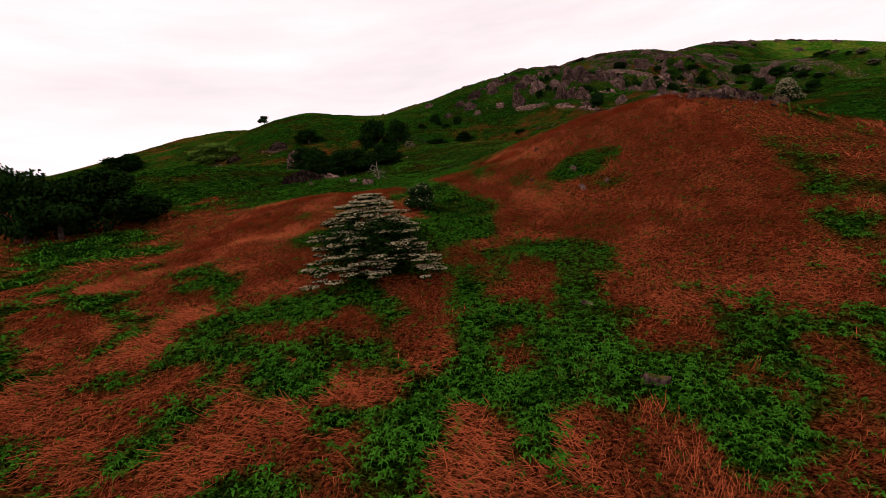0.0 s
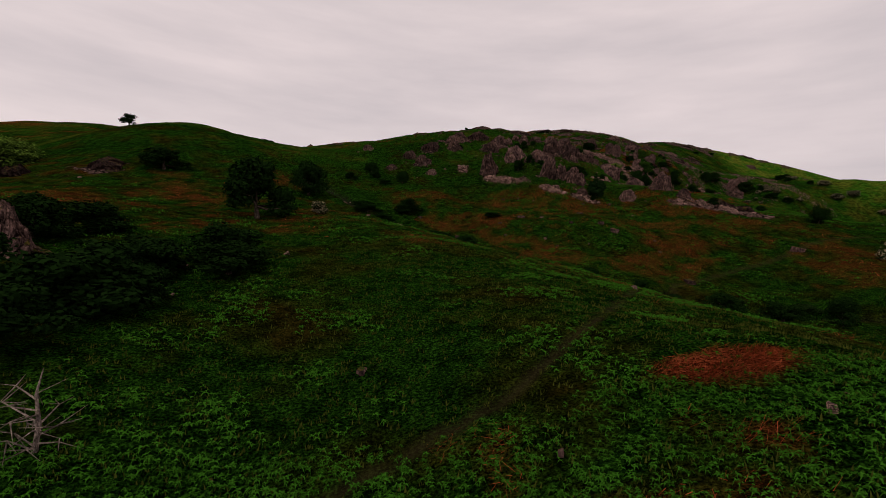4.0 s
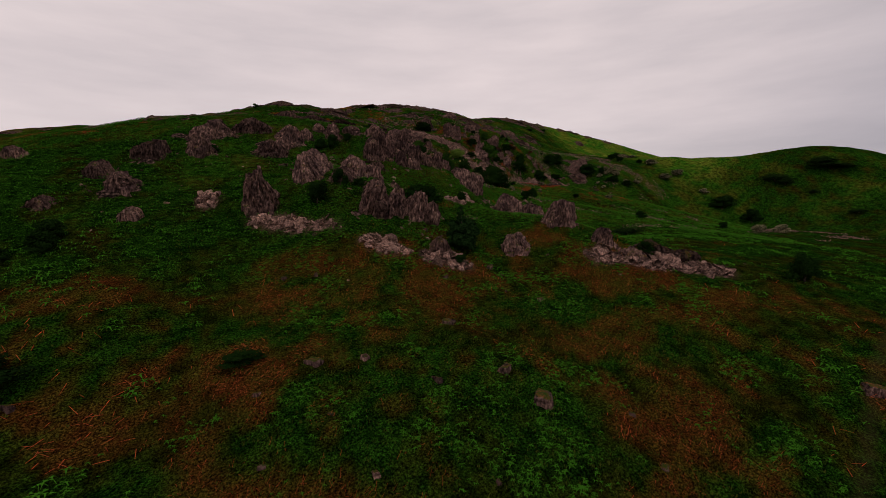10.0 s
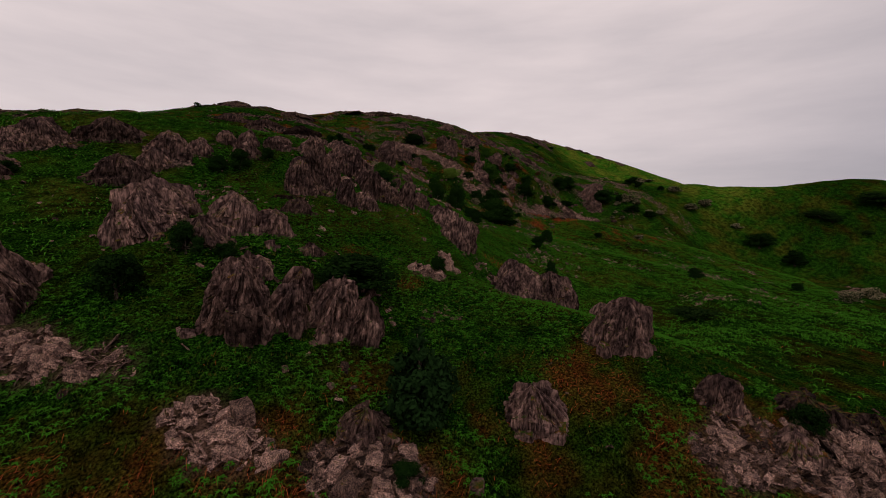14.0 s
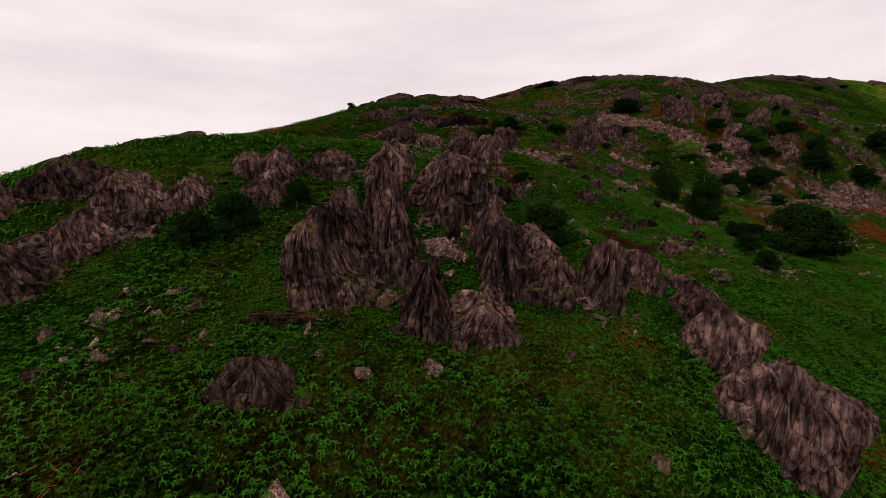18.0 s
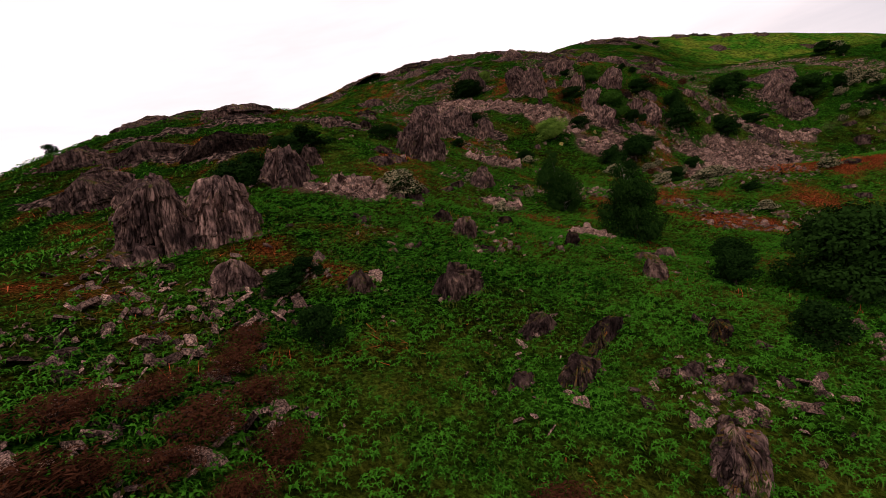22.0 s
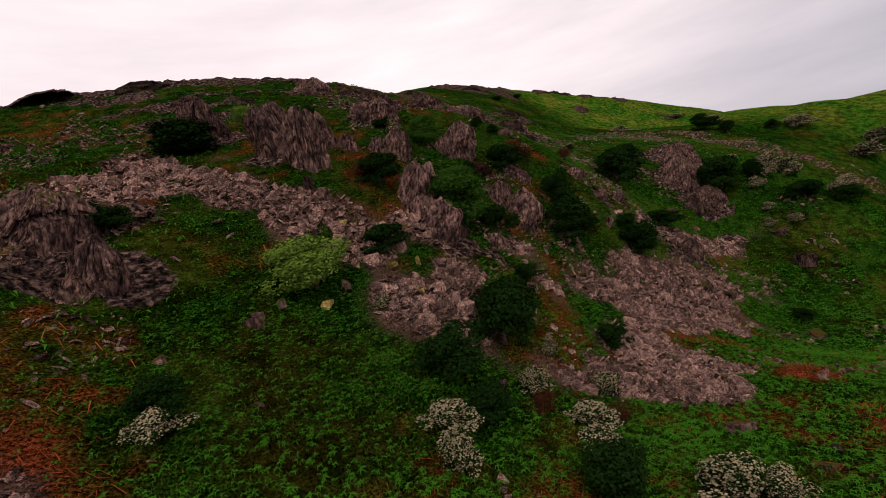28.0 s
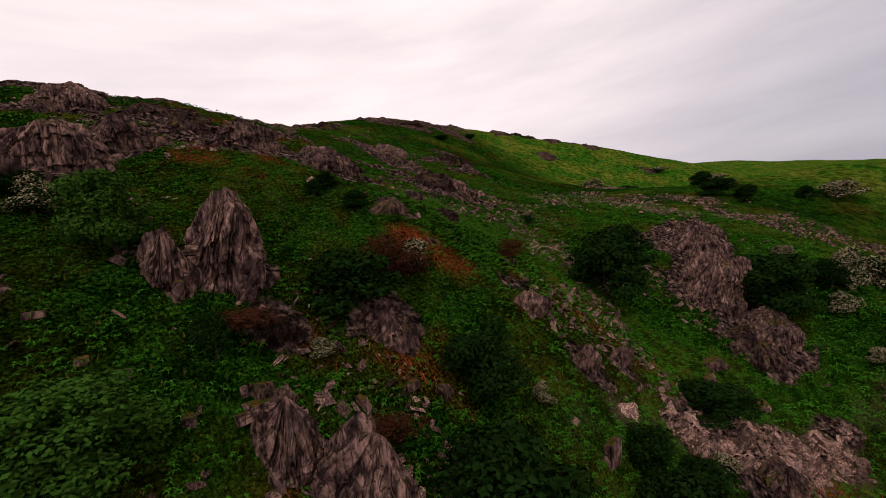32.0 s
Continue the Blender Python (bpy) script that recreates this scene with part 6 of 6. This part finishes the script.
def bush(name, seed, leaf_mat, n_leaf, size, blobs_spec, bark=None, blossom=0, foot=0.2, thick=0.03, limbs=4, shell=0.55, droop=0.0, thin=0.55, bloom=0.75):
    rng = np.random.default_rng(seed)
    tree = new(name)
    blobs = bush_blobs(rng, *blobs_spec)
    crown = part("crown", mesh_of("crown", *leaves(rng, blobs, n_leaf, size, thin, shell, droop), leaf_mat), tree)
    if blossom:
        top = [(x, y, z + 0.02, r * 1.03, f) for x, y, z, r, f in blobs]
        co, faces = leaves(rng, top, blossom, size * bloom, 0.8, 0.9)
        part("blossom", mesh_of("blossom", co, faces, BLOSSOM), crown, "cream-white may blossom in flat sprays")
    limb_set(rng, blobs, foot, thick, limbs, "trunk", tree, bark or BARK)
    return tree


def spire(name, seed, leaf_mat, n_leaf, size, bark, levels=11, base=0.05, width=0.46, droop=0.4, ovate=False):
    """A tree with one leader, its boughs shorter towards the top."""
    rng = np.random.default_rng(seed)
    tree = new(name)
    blobs = []
    for k in range(levels):
        f = k / (levels - 1)
        z = base + (0.97 - base) * f
        reach = width * (math.sin(math.pi * (0.2 + 0.78 * f)) ** 0.8 if ovate else (1 - f) ** 0.75 * (0.55 + 0.45 * min(1, f * 4))) * (0.75 + 0.5 * rng.random())
        for j in range(5 if f < 0.75 else 2):
            a = rng.uniform(0, 2 * np.pi)
            q = reach * rng.uniform(0.35, 0.85)
            blobs.append((q * math.cos(a), q * math.sin(a), z, 0.05 + 0.30 * reach, rng.uniform(0.5, 0.9)))
    part("crown", mesh_of("crown", *leaves(rng, blobs, n_leaf, size, 0.5, 0.35, droop), leaf_mat), tree)
    part("trunk", mesh_of("trunk", *tube([(0, 0, -0.1), (0.01, 0, 0.3), (-0.01, 0.01, 0.65), (0.015, 0, 0.97)], [0.034, 0.026, 0.016, 0.004], 7), bark), tree)
    for b in blobs[::6]:
        part("limb", mesh_of("limb", *tube([(0, 0, b[2] - 0.06), (b[0], b[1], b[2])], [0.012, 0.003], 5), bark), tree)
    return tree


def set_out(models, places, label, category, group, sink=0.04, narrow=1.0):
    """Places copies of the models; each model itself takes the last place of its own."""
    rng = np.random.default_rng(len(places) + 5)
    used = {}
    for k, (x, y, w, h) in enumerate(places):
        used.setdefault(k % len(models), []).append((x, y, w, h, rng.uniform(0, 360), rng.uniform(-4, 4), rng.uniform(-4, 4)))
    for k, rows in used.items():
        for j, (x, y, w, h, turn, la, lb) in enumerate(rows):
            m = pose(x, y, float(ground_at(x, y)) - sink * h, la, lb, turn) @ Matrix.Diagonal((w * narrow, w * narrow, h, 1))
            if j < len(rows) - 1:
                ob = copy_thing(models[k], m)
            else:
                ob = models[k]
                ob.matrix_basis = m
            tagged(ob, label(w, h), category, group=group)


DOME = (30, 0.16, 0.76, 0.42, 0.155)
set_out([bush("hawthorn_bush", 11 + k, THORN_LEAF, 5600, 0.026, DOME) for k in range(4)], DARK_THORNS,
        lambda w, h: ("spreading dark green hawthorn tree" if h > 3 else "low dark green thorn bush" if h < 1.2 else "dense dark green hawthorn bush") + " rooted in the fell side", "bush", "dark thorn bushes")
set_out([bush("flowering_hawthorn", 31 + k, THORN_LEAF, 4000, 0.026, DOME, blossom=2600) for k in range(3)], BLOSSOM_THORNS,
        lambda w, h: "hawthorn bush in cream-white may blossom on the fell side" if h > 1.2 else "small hawthorn bush with pale blossom among rocks", "bush", "flowering hawthorns")


def great_hawthorn(seed):
    """A broad tree whose boughs lie in flat tiers, each carrying blossom on its upper side."""
    rng = np.random.default_rng(seed)
    tree = new("flowering_hawthorn")
    sprays = []
    for k in range(330):
        f = rng.random() ** 1.25
        a = rng.uniform(0, 2 * np.pi)
        reach = (0.50 * (1 - f) ** 0.62 + 0.03) * (1 + 0.14 * math.sin(3 * a + 1.3) + 0.08 * math.sin(7 * a + 4 * f))
        q = reach * (0.35 + 0.65 * rng.random() ** 0.4)
        hang = 0.16 * (q / 0.5) ** 2 * (1 - f)
        sprays.append((q * math.cos(a), q * math.sin(a), 0.2 + 0.76 * f - hang, rng.uniform(0.035, 0.085), rng.uniform(0.16, 0.34)))
    core = [(0.25 * math.cos(k), 0.25 * math.sin(k), 0.3 + 0.04 * (k % 9), 0.17, 0.7) for k in range(16)]
    crown = part("crown", mesh_of("crown", *joined([leaves(rng, sprays, 15000, 0.012, 0.5, 0.2), leaves(rng, core, 7000, 0.016, 0.5, 0.3)]), THORN_LEAF), tree)
    upper = [(x, y, z + 0.012, r, f * 0.8) for x, y, z, r, f in sprays]
    part("blossom", mesh_of("blossom", *leaves(rng, upper, 17000, 0.0085, 0.75, 0.55), BLOSSOM), crown, "cream-white may blossom in flat sprays")
    limb_set(rng, sprays, 0.16, 0.02, 14, "trunk", tree, BARK)
    return tree


set_out([great_hawthorn(41)], GREAT_HAWTHORN, lambda w, h: "large spreading hawthorn tree white with may blossom over bracken", "tree", "flowering hawthorns", narrow=1.08)
set_out([bush("holly_bush", 51, YEW_LEAF, 5200, 0.034, (12, 0.22, 0.8, 0.33, 0.22), blossom=420)], HOLLY, lambda w, h: "small dark holly bush with a few pale sprigs beside short turf", "bush", "hollies")
set_out([bush("rowan_tree", 61 + k, ROWAN_LEAF, 12000, 0.017, (22, 0.14, 0.74, 0.40, 0.2), blossom=0, limbs=6) for k in range(2)], ROWANS,
        lambda w, h: "rounded bright green rowan bush with fine leaves on the scree", "tree", "rowans")
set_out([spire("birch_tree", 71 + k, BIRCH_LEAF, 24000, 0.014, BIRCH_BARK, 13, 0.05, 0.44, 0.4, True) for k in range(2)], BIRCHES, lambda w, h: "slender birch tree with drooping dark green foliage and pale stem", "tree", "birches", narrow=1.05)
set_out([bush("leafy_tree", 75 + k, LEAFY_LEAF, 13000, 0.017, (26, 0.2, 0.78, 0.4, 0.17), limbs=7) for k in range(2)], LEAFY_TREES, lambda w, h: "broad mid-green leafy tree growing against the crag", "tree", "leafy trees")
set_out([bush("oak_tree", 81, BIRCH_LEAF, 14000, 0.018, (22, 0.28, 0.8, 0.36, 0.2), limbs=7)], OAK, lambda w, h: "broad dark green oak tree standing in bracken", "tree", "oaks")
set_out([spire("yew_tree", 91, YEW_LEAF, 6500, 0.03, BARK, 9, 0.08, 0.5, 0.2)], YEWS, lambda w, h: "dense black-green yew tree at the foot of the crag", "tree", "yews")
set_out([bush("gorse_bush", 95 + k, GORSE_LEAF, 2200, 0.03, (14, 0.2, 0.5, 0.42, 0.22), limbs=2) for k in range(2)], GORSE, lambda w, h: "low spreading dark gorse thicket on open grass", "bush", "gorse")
set_out([bush("heather_clump", 101 + k, HEATH_LEAF, 2400, 0.034, (12, 0.15, 0.6, 0.40, 0.24), limbs=3, thin=0.22) for k in range(3)], HEATHER, lambda w, h: "rust-brown heather and dead twigs over rock", "shrub", "heather clumps")
set_out([bush("wind_bent_tree", 111, THORN_LEAF, 1600, 0.04, (14, 0.2, 0.8, 0.36, 0.2), foot=0.12, thick=0.04)], RIDGE_TREES, lambda w, h: "lone small wind-bent thorn tree on the skyline", "tree", "trees on the ridge")


def dead_tree(seed):
    rng = np.random.default_rng(seed)
    tree = new("dead_tree")
    part("trunk", mesh_of("trunk", *tube([(0, 0, -0.05), (0.03, 0, 0.35), (0.0, 0.03, 0.7), (0.05, 0.02, 1.0)], [0.032, 0.024, 0.014, 0.004], 7), BLEACHED), tree)
    for k in range(15):
        a, z = rng.uniform(0, 2 * np.pi), rng.uniform(0.0, 0.75)
        d = rng.uniform(0.3, 0.62)
        tip = (d * math.cos(a), d * math.sin(a), max(0.02, z + rng.uniform(-0.25, 0.3)))
        mid = (0.55 * tip[0] + rng.normal(0, 0.05), 0.55 * tip[1] + rng.normal(0, 0.05), 0.5 * (z + tip[2]) + 0.07)
        bough = part("branch", mesh_of("branch", *tube([(0, 0, z), mid, tip], [0.012, 0.007, 0.002], 5), BLEACHED), tree)
        for j in range(2):
            q = np.array(mid) + rng.normal(0, 0.14, 3)
            q[2] = max(q[2], 0.02)
            part("twig", mesh_of("twig", *tube([mid, q], [0.008, 0.002], 4), BLEACHED), bough)
    return tree


set_out([dead_tree(121 + k) for k in range(2)], DEAD_TREES, lambda w, h: "bleached dead thorn tree with bare broken branches", "tree", "dead trees")


# ---- bracken, dead stalks and grass ----
def scattered(seed, count, reach, near, far_share, near_share=1.0):
    """Places over the fell side, thinning out away from the lower ground and the spur that the view follows."""
    rng = np.random.default_rng(seed)
    x, y = rng.uniform(-48, 165, count), rng.uniform(-8, 262, count)
    gap = line_gap(x, y, TRACK)
    share = np.where(gap < near, near_share, far_share) * (gap < reach)
    keep = rng.random(count) < share
    return x[keep], y[keep], gap[keep], rng


def close_ground(x, y, gap):
    """The lower meadow and the top of the spur, which the view skims."""
    return (gap < 13) & ((y < 52) | ((y > 134) & (y < 178)))


def fronds(seed, count, zone, spread, tall, threshold, low=0.25, arms=6, leaflets=4):
    """Bracken: each plant a ring of arching fronds, each frond a row of leaflets that narrows towards its tip."""
    rng = np.random.default_rng(seed)
    x, y = rng.uniform(-48, 165, count), rng.uniform(-8, 262, count)
    keep = zone(x, y, line_gap(x, y, TRACK))
    x, y = x[keep], y[keep]
    d = dead_cover(x, y)
    patchy = fbm(x / 2.6, y / 2.6, 55, 4) + 0.5
    lawn = bed(x, y, [(3.2, 28.3, 2.2, 2.6)])
    pasture = smooth(48, 56, y) * (1 - smooth(118, 128, y))
    keep = (rng.random(len(x)) > d * threshold) & (on_sheet(kinds[:, :, 1], x, y) < 0.45) & (on_sheet(bare, x, y) < 0.45) & (lawn < 0.5) & (on_sheet(kinds[:, :, 2], x, y) < 0.3)
    keep &= patchy - 0.34 * pasture + 0.2 * smooth(132, 140, y) + 0.2 * rng.random(len(x)) > low + 0.2
    x, y, p = x[keep], y[keep], patchy[keep]
    n = len(x)
    size = (rng.uniform(0.6, 1.3, n) * (0.55 + 0.9 * p))[:, None, None]
    z = ground_at(x, y)[:, None, None]
    way = rng.uniform(0, 2 * np.pi, (n, 1, 1)) + np.arange(arms)[None, :, None] * (2 * np.pi / arms) + rng.normal(0, 0.25, (n, arms, 1))
    r = (np.arange(leaflets)[None, None, :] + 0.55) / leaflets * rng.uniform(0.75, 1.2, (n, arms, 1))
    reach, rise = spread * size, tall * size * rng.uniform(0.55, 1.15, (n, arms, 1))
    ux, uy = np.cos(way), np.sin(way)
    arch = lambda q: rise * (0.35 + 1.5 * q - 1.35 * q * q)
    bx, by, bz = x[:, None, None] + ux * reach * r, y[:, None, None] + uy * reach * r, z + arch(r)
    half = reach * 0.34 * np.maximum(1.12 - r, 0.12) * rng.uniform(0.7, 1.3, r.shape)
    tip = r + 1.15 / leaflets
    sag = rng.normal(0, 0.12, r.shape) * half
    ax, ay, az = np.broadcast_arrays(bx - uy * half, by + ux * half, bz + sag)
    cx, cy, cz = np.broadcast_arrays(bx + uy * half, by - ux * half, bz - sag)
    tx, ty, tz = np.broadcast_arrays(x[:, None, None] + ux * reach * tip, y[:, None, None] + uy * reach * tip, z + np.maximum(arch(tip), 0.02))
    co = np.stack([np.stack([ax, ay, az], -1), np.stack([cx, cy, cz], -1), np.stack([tx, ty, tz], -1)], 3).reshape(-1, 3)
    return co, np.arange(len(co)).reshape(-1, 3)


def strands(seed, count, zone, box, length, width):
    """Dead stalks, each a narrow straight blade lying on the last."""
    rng = np.random.default_rng(seed)
    x, y = rng.uniform(box[0], box[1], count), rng.uniform(box[2], box[3], count)
    keep = zone(line_gap(x, y, TRACK))
    x, y = x[keep], y[keep]
    keep = (rng.random(len(x)) < dead_cover(x, y)) & (on_sheet(kinds[:, :, 1], x, y) < 0.6) & (on_sheet(kinds[:, :, 2], x, y) < 0.5) & (on_sheet(bare, x, y) < 0.6)
    x, y = x[keep], y[keep]
    n = len(x)
    z = ground_at(x, y)
    a = 6.0 * fbm(x / 2.5, y / 2.5, 77, 2) + rng.normal(0, 0.7, n) - 1.2
    ln, w = length * rng.uniform(0.5, 1.4, n), width * rng.uniform(0.6, 1.4, n)
    ux, uy = np.cos(a), np.sin(a)
    ex, ey = x + ux * ln, y + uy * ln
    low = z + rng.uniform(0.0, 0.10, n)
    high = ground_at(ex, ey) + rng.uniform(0.02, 0.32, n)
    rows = [np.stack([x - uy * w, y + ux * w, low], -1), np.stack([x + uy * w, y - ux * w, low + 0.006], -1),
            np.stack([ex + uy * w * 0.5, ey - ux * w * 0.5, high + 0.004], -1), np.stack([ex - uy * w * 0.5, ey + ux * w * 0.5, high], -1)]
    co = np.stack(rows, 1).reshape(-1, 3)
    return co, np.arange(len(co)).reshape(-1, 4)


def blades(seed, count, reach, near, far_share, tall):
    x, y, gap, rng = scattered(seed, count, reach, near, far_share)
    keep = (on_sheet(kinds[:, :, 1], x, y) < 0.7) & (on_sheet(kinds[:, :, 2], x, y) < 0.4) & (on_sheet(bare, x, y) < 0.6)
    x, y = x[keep], y[keep]
    n = len(x)
    z = ground_at(x, y)
    rows = []
    for q in range(4):
        a = rng.uniform(0, 2 * np.pi, n)
        h = tall * rng.uniform(0.5, 1.3, n)
        ox, oy = rng.normal(0, 0.09, n), rng.normal(0, 0.09, n)
        w = 0.02 + 0.02 * rng.random(n)
        lean = h * rng.uniform(0.3, 0.9, n)
        rows.append(np.stack([np.stack([x + ox - w * np.sin(a), y + oy + w * np.cos(a), z - 0.02], -1), np.stack([x + ox + w * np.sin(a), y + oy - w * np.cos(a), z - 0.02], -1),
                              np.stack([x + ox + lean * np.cos(a), y + oy + lean * np.sin(a), z + h], -1)], 1))
    co = np.stack(rows, 1).reshape(-1, 3)
    return co, np.arange(len(co)).reshape(-1, 3)


tagged(new("bracken", mesh_of("bracken", *fronds(1, 1500000, close_ground, 0.125, 0.17, 0.93, 0.1, 5, 3), FERN)), "fresh green bracken fronds covering the slope", "bracken", kind="stuff")
tagged(new("bracken_on_slope", mesh_of("bracken_on_slope", *fronds(2, 700000, lambda x, y, g: (g < 20) & ~close_ground(x, y, g), 0.15, 0.19, 0.94, 0.18, 5, 3), FERN)), "green bracken in patches over the fell side", "bracken", kind="stuff")
tagged(new("bracken_beyond", mesh_of("bracken_beyond", *fronds(6, 190000, lambda x, y, g: (g >= 20) & (g < 64), 0.3, 0.3, 0.95, 0.2, 4, 2), FERN)), "green bracken over the farther fell side", "bracken", kind="stuff")
tagged(new("dead_bracken", mesh_of("dead_bracken", *strands(3, 900000, lambda g: g < 18, (-30, 40, -8, 62), 0.3, 0.006), STRAW)), "flattened rust-red stalks of last year's bracken", "dead bracken", kind="stuff")
tagged(new("dead_bracken_on_slope", mesh_of("dead_bracken_on_slope", *strands(7, 1900000, lambda g: g < 18, (-30, 140, 62, 240), 0.26, 0.008), STRAW)), "rust-brown dead bracken among the green fronds", "dead bracken", kind="stuff")
tagged(new("dead_bracken_beyond", mesh_of("dead_bracken_beyond", *strands(4, 420000, lambda g: (g >= 18) & (g < 60), (-48, 165, -8, 262), 0.6, 0.018), STRAW)), "rust-coloured beds of dead bracken on the slope", "dead bracken", kind="stuff")
tagged(new("grass", mesh_of("grass", *blades(5, 260000, 34, 16, 0.3, 0.13), BLADE)), "rough olive-green grass between the bracken", "grass", kind="stuff")
